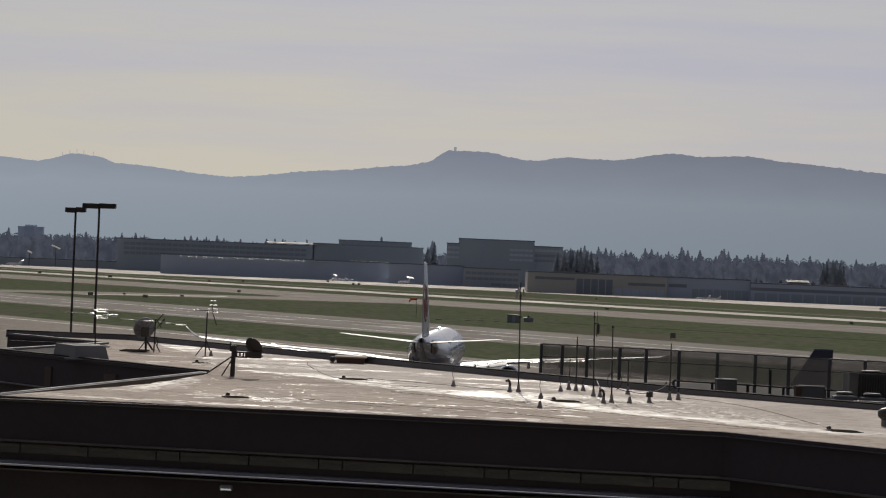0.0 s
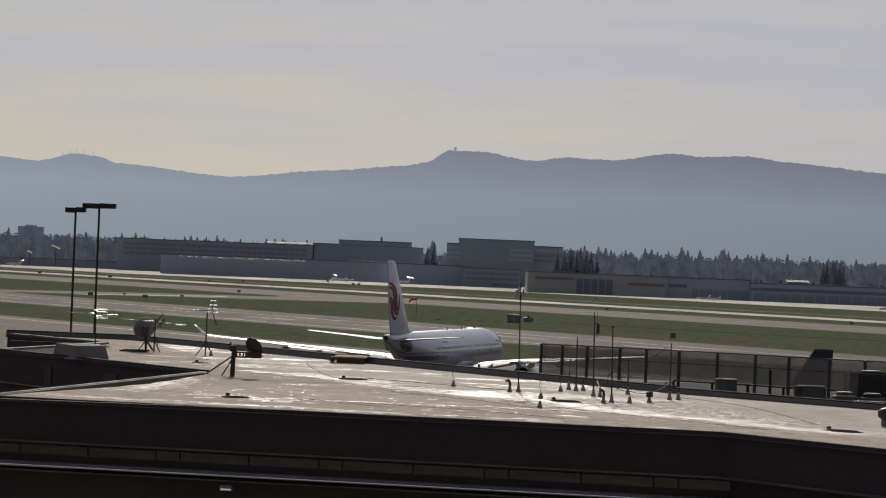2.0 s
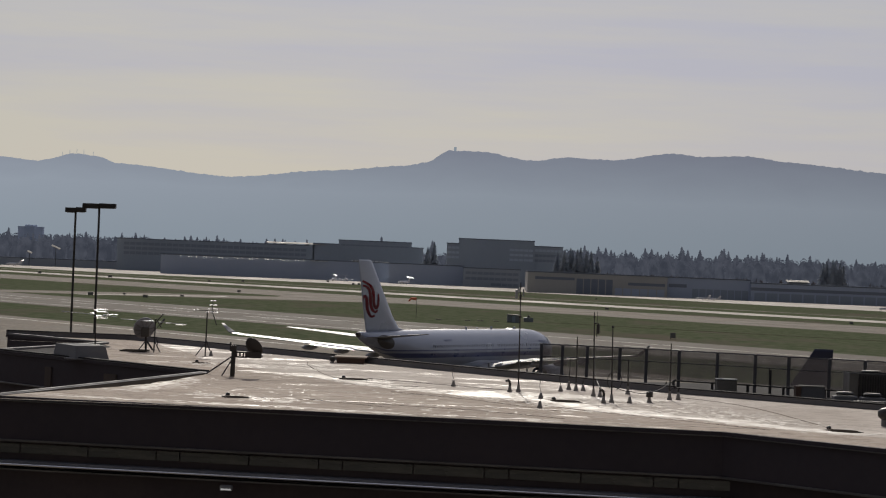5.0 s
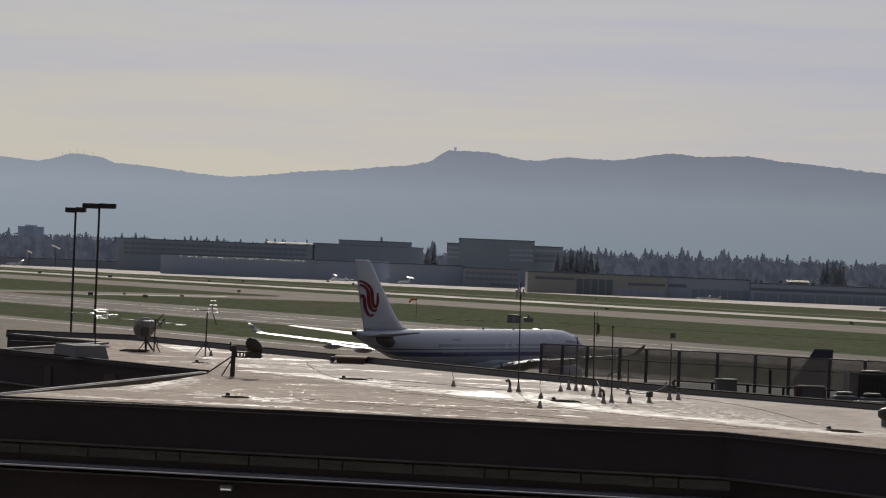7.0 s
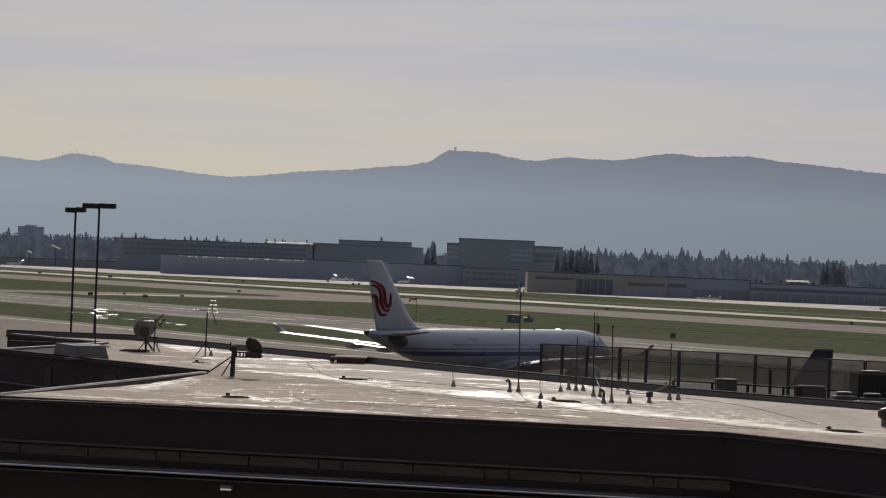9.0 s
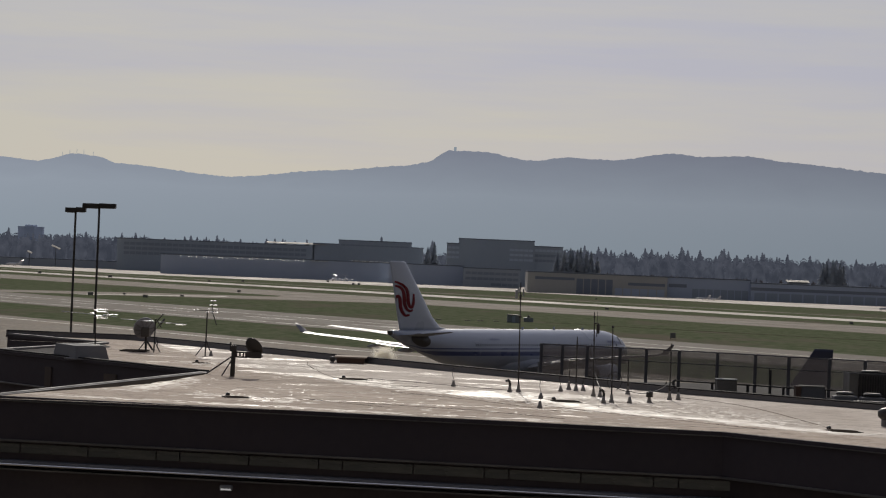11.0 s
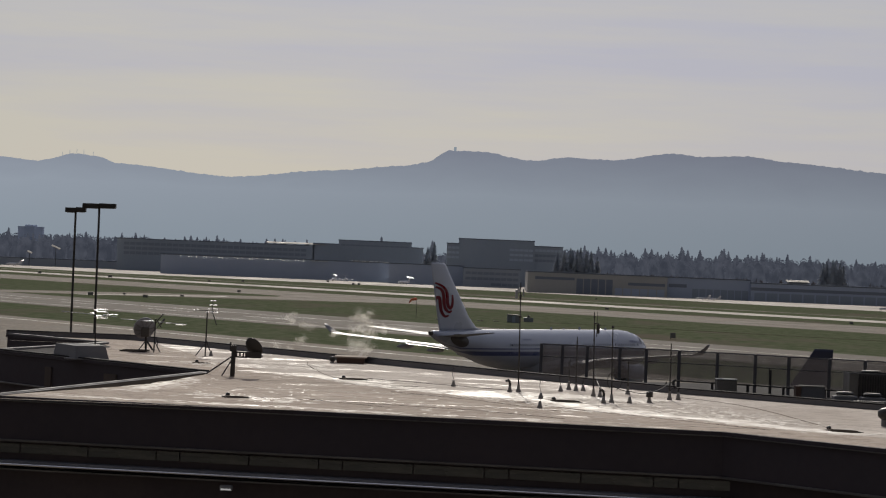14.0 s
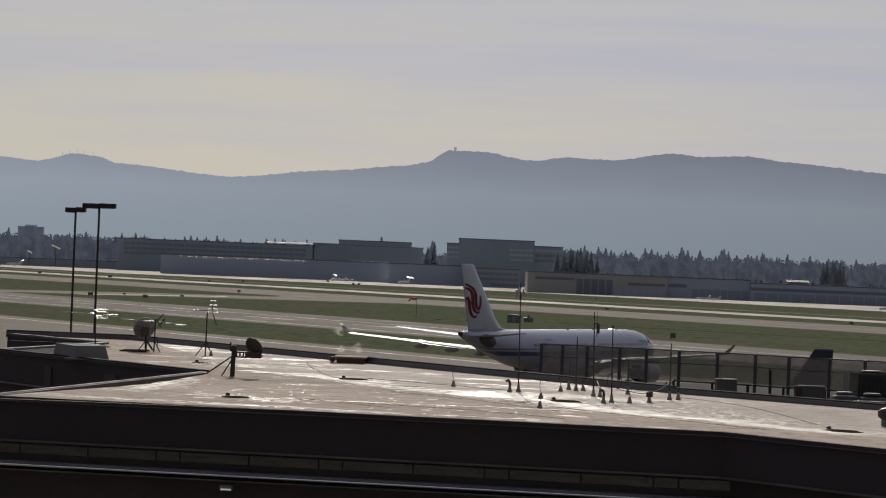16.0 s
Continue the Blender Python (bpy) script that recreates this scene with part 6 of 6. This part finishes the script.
def yagi(root, x0, x1, z, n, ln, tilt=0.0, y=0.0, turn=70.0):
    """A boom with rods across it."""
    part("boom", rod((x0, y, z), (x1, y, z + tilt), 0.010), M_GALV, root)
    a = radians(turn)
    mesh = None
    for i in range(n):
        k = (i + 0.5) / n
        l = ln * (1 - 0.35 * k)
        bm = rod((-l / 2 * math.cos(a), -l / 2 * math.sin(a), 0), (l / 2 * math.cos(a), l / 2 * math.sin(a), 0), 0.008)
        ob = part("element", bm, M_GALV, root)
        ob.location = (x0 + (x1 - x0) * k, y, z + tilt * k)


a1 = thing("television_aerial", (-15.19, 122.32, ROOF_Z), "television aerial with bright metal rods on a thin mast", "antenna", "television aerials")
part("pole", rod((0, 0, 0), (-0.03, 0, 1.55), 0.03), M_STEEL, a1)
part("foot", box(-0.2, 0.2, -0.2, 0.2, 0.004, 0.06, bevel=0.01), M_LEAD, a1)
yagi(a1, -1.55, 0.95, 1.47, 7, 1.1, -0.17, turn=84)
for z in (1.60, 1.50, 1.32, 1.22):
    part("element", rod((0.02, 0, z), (0.44, 0.43, z - 0.005), 0.02), M_ALU, a1)
for z, x0, x1 in ((1.42, -0.30, -0.06), (1.44, -1.5, -1.25), (1.40, 0.62, 0.90), (1.56, -0.12, 0.04), (1.27, -0.10, 0.10), (1.38, 0.30, 0.58)):
    part("element", rod((x0, 0.1, z), (x1, 0.1 + 1.03 * (x1 - x0), z - 0.003), 0.015), M_ALU, a1)
part("reflector", tube([(0.35, 0, 1.6), (0.55, 0, 1.42), (0.35, 0, 1.2), (0.2, 0, 1.3)], 0.015), M_ALU, a1)

a2 = thing("television_aerial", (-12.03, 116.92, ROOF_Z), "long television aerial leaning beside the dish", "antenna", "television aerials")
part("pole", rod((0, 0, 0), (0.02, 0, 1.42), 0.028), M_STEEL, a2)
part("foot", rod((0.3, -0.3, 0.02), (0.0, 0, 0.5), 0.02), M_STEEL, a2)
yagi(a2, -1.45, 1.35, 1.36, 6, 0.95, -0.12, turn=86)
part("strut", rod((0.0, 0, 1.2), (0.34, 0, 1.65), 0.02), M_STEEL, a2)
part("strut", rod((0.05, 0, 1.42), (0.28, 0, 1.05), 0.02), M_STEEL, a2)
for x0, x1, z in ((-0.62, -0.36, 1.32), (-0.28, -0.10, 1.33), (0.44, 0.62, 1.25), (0.86, 1.24, 1.20), (-1.1, -0.95, 1.35)):
    part("element", rod((x0, 0.1, z), (x1, 0.1 + 0.84 * (x1 - x0), z - 0.003), 0.013), M_ALU, a2)
part("lead_coil", tube([(0.05, 0, 0.6), (0.16, 0, 0.45), (0.12, 0, 0.25), (0.2, 0, 0.1)], 0.015), M_STEEL, a2)

a3 = thing("television_aerial", (-9.73, 115.4, ROOF_Z), "stacked television aerial on a guyed thin mast", "antenna", "television aerials")
part("pole", rod((0, 0, 0), (0.02, 0, 1.92), 0.028), M_STEEL, a3)
part("leg", rod((-0.35, -0.5, 0.02), (0.0, 0, 0.55), 0.02), M_STEEL, a3)
part("leg", rod((0.25, 0.2, 0.02), (0.0, 0, 0.7), 0.02), M_STEEL, a3)
part("foot", lathe([(0.09, 0), (0.07, 0.08), (0.04, 0.22)], n=10, m=pose(0.23, 0.1, 0)), M_LEAD, a3)
part("cross_arm", rod((-0.5, 0, 1.90), (0.42, 0, 1.86), 0.018), M_STEEL, a3)
for z, x0, x1 in ((2.30, 0.12, 0.36), (2.12, 0.10, 0.40), (1.95, 0.05, 0.42), (1.82, -0.02, 0.45), (1.90, -0.55, -0.35)):
    part("element", rod((x0, 0, z), (x1, 0.67 * (x1 - x0), z - 0.004), 0.022), M_ALU, a3)
part("spine", rod((0.22, 0, 1.75), (0.24, 0, 2.35), 0.016), M_STEEL, a3)
part("strut", rod((0.25, 0, 1.8), (0.42, 0, 1.3), 0.018), M_STEEL, a3)

d2 = thing("satellite_dish", (-7.16, 96.46, ROOF_Z), "black satellite dish on a braced post", "satellite dish")
part("post", rod((0, 0, 0), (0.02, 0, 1.10), 0.085, 0.075, n=12), M_STEEL, d2)
part("brace", rod((-1.0, 1.2, 0.02), (-0.02, 0, 0.72), 0.028), M_STEEL, d2)
part("brace", rod((-0.36, -0.1, 0.02), (-0.02, 0, 0.62), 0.024), M_STEEL, d2)
part("head", box(-0.12, 0.12, -0.1, 0.1, 0.88, 1.08, bevel=0.02), M_STEEL, d2)
part("head_clamp", rod((-0.1, 0, 1.0), (-0.1, 0, 1.2), 0.03), M_STEEL, d2)
for z in (0.70, 0.86):
    part("frame_rail", box(0.05, 0.98, -0.05, 0.05, z - 0.025, z + 0.025), M_STEEL, d2)
for x in (0.12, 0.24, 0.36):
    part("frame_web", box(x - 0.025, x + 0.025, -0.04, 0.04, 0.72, 0.84), M_STEEL, d2)
part("frame_plate", box(0.42, 0.98, -0.045, 0.045, 0.72, 0.84), M_STEEL, d2)
part("bowl", dish_bowl(0.37, 0.11, pose(0.70, 0.02, 1.02, -62, 24, 0) @ Matrix.Rotation(radians(35), 4, "Z") @ Matrix.Diagonal((1.0, 0.72, 1.0, 1.0))), M_STEEL, d2, "black bowl", smooth=True)
part("receiver", rod((0.9, 0.3, 0.85), (0.98, 0.45, 0.72), 0.04), M_GALV, d2)

# sheet-metal hood and the flat hatch
hood = thing("roof_hood", (-14.0, 107.0, ROOF_Z), "grey sheet-metal roof hood with sloping sides", "roof hood")
hp, lo_, hi_ = bmesh.new(), [], []
for (x, y), (ux, uy) in zip(((-1.1, 1.4), (0.1, -1.0), (1.25, 0.2), (0.05, 2.6)), ((-0.98, 1.35), (0.1, -0.8), (1.08, 0.22), (0.05, 2.4))):
    lo_.append(hp.verts.new((x, y, 0.0)))
    hi_.append(hp.verts.new((ux, uy, 0.52)))
hp.faces.new(hi_), hp.faces.new(lo_[::-1])
for i in range(4):
    hp.faces.new((lo_[i], lo_[(i + 1) % 4], hi_[(i + 1) % 4], hi_[i]))
part("casing", hp, M_HOOD, hood, "dull galvanised casing")
part("kerb", box(-0.3, 0.9, -1.2, -0.2, 0.002, 0.05), M_PARAPET, hood)

hatch = thing("roof_hatch", (-3.54, 114.1, ROOF_Z), "flat rusty brown roof hatch with a faded lid", "roof hatch")
part("curb", box(-0.62, 0.50, -0.8, 0.9, 0, 0.22, bevel=0.015), M_RUST, hatch)
part("lid", box(-0.72, 0.60, -0.95, 1.05, 0.222, 0.28, bevel=0.02), M_LID, hatch, "faded brown lid")

vent = thing("roof_vent", (13.2, 80.9, ROOF_Z), "squat grey turbine roof vent", "roof vent")
part("neck", rod((0, 0, 0), (0, 0, 0.2), 0.2, n=14), M_HOOD, vent)
part("head", lathe([(0.2, 0.2), (0.3, 0.28), (0.32, 0.42), (0.22, 0.52), (0.03, 0.56)], n=16), M_STEEL, vent, smooth=True)

# ---------- the lower terrace behind the roof, with its screen and plant ----------
TERR_Z = 12.4
tagged(link("terrace", prism([(4.6, 117.6), (9.2, 98.2), (15.2, 92.0), (40, 78), (40, 124), (17.0, 122.5)], 11.9, TERR_Z), M_ROOF_GREY),
       "dark grey lower roof terrace behind the parapet", "roof", kind="structure")
tagged(link("terrace_wall", prism([(5.0, 117.2), (9.6, 98.6), (15.6, 92.4), (39.6, 78.4), (39.6, 123.6), (17.2, 122.1)], 0, 11.896), M_WALL),
       "dark wall under the roof terrace", "wall", kind="structure")
screen = thing("mesh_screen", (0, 0, TERR_Z), "dark see-through mesh screen on steel posts", "fence")
FP = [(4.30, 116.2), (5.18, 116.0), (6.21, 115.8), (7.55, 115.4), (8.62, 114.9), (9.93, 114.3), (11.43, 113.5), (12.91, 112.8), (14.15, 111.8), (15.68, 111.0),
      (17.02, 110.4), (18.5, 109.7), (20.0, 109.0)]
post_mesh = None
for i, (x, y) in enumerate(FP):
    if post_mesh is None:
        ob = part("post", box(-0.065, 0.065, -0.065, 0.065, 0, 1.56, bevel=0.01), M_POST, screen)
        post_mesh = ob.data
    else:
        ob = new("post", post_mesh)
        ob.parent = screen
    ob.location = (x, y, 0)
for (p, q) in zip(FP, FP[1:]):
    a = math.degrees(math.atan2(q[1] - p[1], q[0] - p[0]))
    ln = math.hypot(q[0] - p[0], q[1] - p[1])
    for nm, z0, z1, mt in (("top_rail", 1.51, 1.57, M_POST), ("mid_rail", 1.02, 1.05, M_POST), ("mesh_panel", 0.28, 1.50, M_MESH)):
        t = 0.03 if nm != "mesh_panel" else 0.006
        part(nm, box(0.051, ln - 0.051, -t, t, z0, z1), mt, screen).matrix_basis = pose(p[0], p[1], 0, 0, 0, a)
    if p[0] > 9.5:
        part("pipe_rail", rod((0, -0.5, 0.32), (ln, -0.5, 0.32), 0.035), M_STEEL, screen).matrix_basis = pose(p[0], p[1], 0, 0, 0, a)
        part("rail_foot", box(-0.04, 0.04, -0.55, -0.45, 0, 0.32), M_STEEL, screen).matrix_basis = pose(p[0], p[1], 0, 0, 0, a)

cab = thing("plant_cabinet", (11.68, 112.3, TERR_Z), "beige sheet-metal cabinet on the terrace", "cabinet")
part("body", box(-0.38, 0.42, -0.4, 0.4, 0, 0.50, bevel=0.02), M_BEIGE, cab)
part("door", box(-0.36, -0.04, -0.42, -0.402, 0.05, 0.46), M_BEIGE, cab)
part("cap", box(-0.41, 0.45, -0.43, 0.43, 0.50, 0.54, bevel=0.01), M_GALV, cab)
bol = thing("steel_bollard", (13.45, 112.0, TERR_Z), "dark steel bollard pipe on the terrace", "bollard")
part("pipe", rod((0, 0, 0), (-0.02, 0, 1.0), 0.06), M_STEEL, bol)
crate = thing("plant_crate", (14.72, 110.0, TERR_Z), "brown and grey plant box with a rusty end", "plant box")
part("body", box(-0.30, 0.62, -0.4, 0.4, 0, 0.46, bevel=0.02), M_HOOD, crate)
part("end_panel", box(-0.52, -0.304, -0.35, 0.35, 0, 0.46, bevel=0.02), M_RUST, crate, "rusty orange-brown end panel")
part("top_plate", box(-0.34, 0.66, -0.43, 0.43, 0.462, 0.49), M_BEIGE, crate, "pale top plate")

ac = thing("air_conditioner", (17.45, 108.3, TERR_Z), "large dark louvred air conditioning unit", "air conditioner")
part("casing", box(-1.0, 2.6, -0.1, 1.6, 0.1, 1.12, bevel=0.02), M_DARK_METAL, ac)
part("end_panel", box(-1.36, -1.004, -0.1, 1.6, 0.1, 1.12, bevel=0.02), M_BEIGE, ac, "dull brown-grey end panel")
for i in range(36):
    part("louvre", box(-0.98 + i * 0.1, -0.93 + i * 0.1, -0.16, -0.102, 0.2, 1.02), M_STEEL, ac)
for x in (-0.4, 0.75):
    part("fan_cowl", lathe([(0.40, 0), (0.41, 0.04), (0.38, 0.09), (0.1, 0.10)], n=18, m=pose(x, 0.7, 1.122)), M_STEEL, ac)
part("top_rim", box(-1.38, 2.62, -0.14, 1.64, 1.09, 1.12), M_HOOD, ac)
low = thing("condenser_unit", (15.75, 107.0, TERR_Z), "low dark condenser with a rounded cowl", "air conditioner", "low condensers")
part("casing", box(-0.46, 0.46, -0.4, 0.4, 0.06, 0.26, bevel=0.03), M_HOOD, low)
part("cowl", lathe([(0.34, 0), (0.36, 0.06), (0.30, 0.12), (0.05, 0.13)], n=16, m=pose(0, 0, 0.30)), M_STEEL, low)
part("skid", box(-0.46, 0.46, -0.35, 0.35, 0, 0.06), M_HOOD, low)
for x, y in ((16.75, 106.6), (17.75, 106.2), (18.75, 105.7)):
    copy_thing(low, pose(x, y, TERR_Z))
duct = thing("low_duct", (16.9, 105.0, TERR_Z), "low dark duct along the terrace", "duct")
part("duct_run", box(-1.1, 2.8, -0.15, 0.15, 0.02, 0.18, bevel=0.02), M_DARK_METAL, duct)


# ---------- apron light poles ----------
def light_pole(x, y, h, heads, label):
    root = thing("light_pole", (x, y, 0), label, "street lamp", "apron light poles")
    part("pole", rod((0, 0, 0), (0, 0, h), 0.09, 0.075, n=10), M_STEEL, root)
    part("base", rod((0, 0, 0), (0, 0, 0.5), 0.3, n=12), M_CONCRETE, root)
    for x0, x1, z in heads:
        hd = part("lamp_head", box(x0, x1, -0.3, 0.3, z - 0.02, z + 0.30, bevel=0.025), M_STEEL, root, "dark flat lamp head")
        part("lens", box(x0 + 0.1, x1 - 0.1, -0.22, 0.22, z - 0.05, z - 0.022), M_GALV, hd)
    part("cross_arm", box(heads[0][0] + 0.2, heads[-1][1] - 0.2, -0.05, 0.05, h - 0.05, h + 0.03), M_STEEL, root)


light_pole(-25.30, 190.0, 19.75, [(-0.70, -0.01, 19.68), (0.01, 0.70, 19.72)], "dark apron light pole with two flat lamp heads")
light_pole(-23.69, 190.0, 20.05, [(-1.14, -0.01, 20.02), (0.0, 1.14, 20.05)], "tall dark apron light pole with wide flat lamp heads")

# ---------- steam: a loose cloud of small puffs ----------
steam = thing("steam_cloud", (0, 330, 0), "drifting torn cloud of pale sunlit steam", "steam")


def puff_mesh(seed):
    """A wisp: hundreds of tiny droplet flakes, dense in the middle and thin at the rim."""
    rng = random.Random(seed)
    verts, faces = [], []
    core = [Vector((rng.gauss(0, 0.45), rng.gauss(0, 0.45), rng.gauss(0, 0.45))) for _ in range(5)]
    for _ in range(1500):
        c = rng.choice(core) + Vector((rng.gauss(0, 0.33), rng.gauss(0, 0.33), rng.gauss(0, 0.30)))
        s, b = rng.uniform(0.018, 0.042), len(verts)
        for _ in range(4):
            verts.append((c.x + rng.uniform(-s, s), c.y + rng.uniform(-s, s), c.z + rng.uniform(-s, s)))
        faces += [(b, b + 1, b + 2), (b, b + 2, b + 3), (b, b + 3, b + 1), (b + 1, b + 3, b + 2)]
    me = bpy.data.meshes.new("puff")
    me.from_pydata(verts, [], faces)
    me.materials.append(M_STEAM)
    return me


puffs = []
for i in range(96):
    if i < 7:
        ob = new("puff", puff_mesh(100 + i))
        ob.parent = steam
    else:
        ob = new("puff", puffs[i % 7].data)
        ob.parent = steam
    k = random.Random(i).uniform(0.45, 0.9)
    ob.scale = (k, k, k * 0.9)
    tagged(ob, kind="stuff")
    puffs.append(ob)


# ---------- unseen block added behind the camera: cuts back skylight, bounces sun ---
tagged(link("wall_south", box(-70, 70, -14, -6, 0, 34), M_BACK), "unseen concrete block that cuts skylight and bounces sun", "wall", kind="structure")


# ---------- what moves ----------
TAXI = (
        (0.0, -0.53, 357.99, 3.33), (0.5, -0.32, 359.20, 6.22), (1.0, -0.12, 360.41, 9.07), (1.5, 0.08, 361.61, 11.73), (2.0, 0.27, 362.81, 14.08),
        (2.5, 0.47, 364.01, 16.21), (3.0, 0.70, 365.21, 18.28), (3.5, 0.98, 366.41, 20.30), (4.0, 1.31, 367.60, 22.30), (6.5, 3.79, 373.54, 31.35),
        (7.0, 4.29, 374.68, 32.63), (7.5, 4.84, 375.81, 33.67), (8.0, 5.45, 376.93, 34.47), (8.5, 6.13, 378.06, 35.10), (9.0, 6.83, 379.17, 35.54),
        (11.5, 10.51, 384.64, 35.51), (12.0, 11.23, 385.70, 35.19), (12.5, 11.96, 386.75, 34.78), (13.0, 12.69, 387.79, 34.29), (13.5, 13.41, 388.84, 33.75),
        (14.0, 14.12, 389.88, 33.17), (14.5, 14.81, 390.91, 32.57), (15.0, 15.48, 391.95, 31.89), (15.5, 16.15, 392.99, 31.06), (16.0, 16.82, 394.04, 30.06))


def motions():
    # the airliner rolls and turns on the apron; headings are clockwise from +Y
    walk(jet, [(t, pose(x, y, 0, 0, 0, -h)) for t, x, y, h in TAXI])
    # the windsock swings a little in the breeze
    walk(sock_cloth, [(t, pose(-0.1, 0, 6.0, 0, 7 * math.sin(t * 1.7) - 4, 10 * math.sin(t * 1.1 + 0.6))) for t in [i * 0.5 for i in range(33)]])
    # a burst of pale smoke behind the engine: it swells, tears into three and thins out as it drifts away
    tops = ((11.3, -6.7, 8.4, 0.55), (11.7, -6.6, 8.5, 0.95), (12.1, -6.2, 9.1, 0.75), (12.6, -6.4, 9.3, 0.75), (13.2, -7.4, 9.1, 0.95), (14.0, -9.0, 9.4, 1.25), (15.0, -10.2, 8.9, 1.35), (16.0, -11.5, 8.8, 1.0))
    mids = ((11.3, -6.6, 8.2, 0.55), (11.7, -7.6, 8.0, 0.95), (12.1, -7.3, 7.6, 0.80), (12.6, -8.3, 7.6, 1.05), (13.2, -8.9, 7.4, 1.05), (14.0, -10.0, 7.8, 1.7), (15.0, -11.3, 7.9, 1.5), (16.0, -11.4, 8.4, 0.9))
    lows = ((11.3, -6.8, 8.0, 0.55), (11.7, -7.2, 7.2, 0.75), (12.1, -8.1, 6.6, 0.90), (12.6, -11.1, 6.4, 0.95), (13.2, -13.3, 6.6, 1.7), (14.0, -18.0, 7.2, 1.9), (15.0, -22.9, 7.6, 2.6), (16.0, -27.5, 7.6, 3.2))
    for i, ob in enumerate(puffs):
        rng = random.Random(900 + i)
        d = Vector((rng.gauss(0, 0.75), rng.gauss(0, 0.6), rng.gauss(0, 0.75)))
        spin = rng.uniform(-30, 30)
        kind = (tops, lows, mids, lows, tops)[i % 5]
        fade = rng.random()                     # when this wisp drops behind the roof, hidden from the camera in place of fading
        end = 12.4 + (1.7 if kind is mids else 2.6) * fade ** 2 if kind is not tops else 12.8 + 3.3 * fade ** 3
        hide = (-6.6 - d.x * 0.2, 0.4 + 0.3 * rng.random())
        rows = [(0.0, pose(hide[0], d.y * 2.0, hide[1])), (10.4 + 0.3 * rng.random(), pose(hide[0], d.y * 2.0, hide[1]))]
        for j, (t, x, z, spread) in enumerate(kind):
            up = d.z * spread * (1.0 + (0.35 * (t - 12.6) if kind is tops and t > 12.6 and d.z > 0 else 0.0))
            gone = max(0.0, t - end)
            z1 = max(1.0, z + up - gone * 9.0)
            rows.append((t, pose(x + d.x * spread, d.y * spread * 3.0, z1, 0, spin * j * 0.2, spin * j * 0.5)))
        walk(ob, rows)


motions()
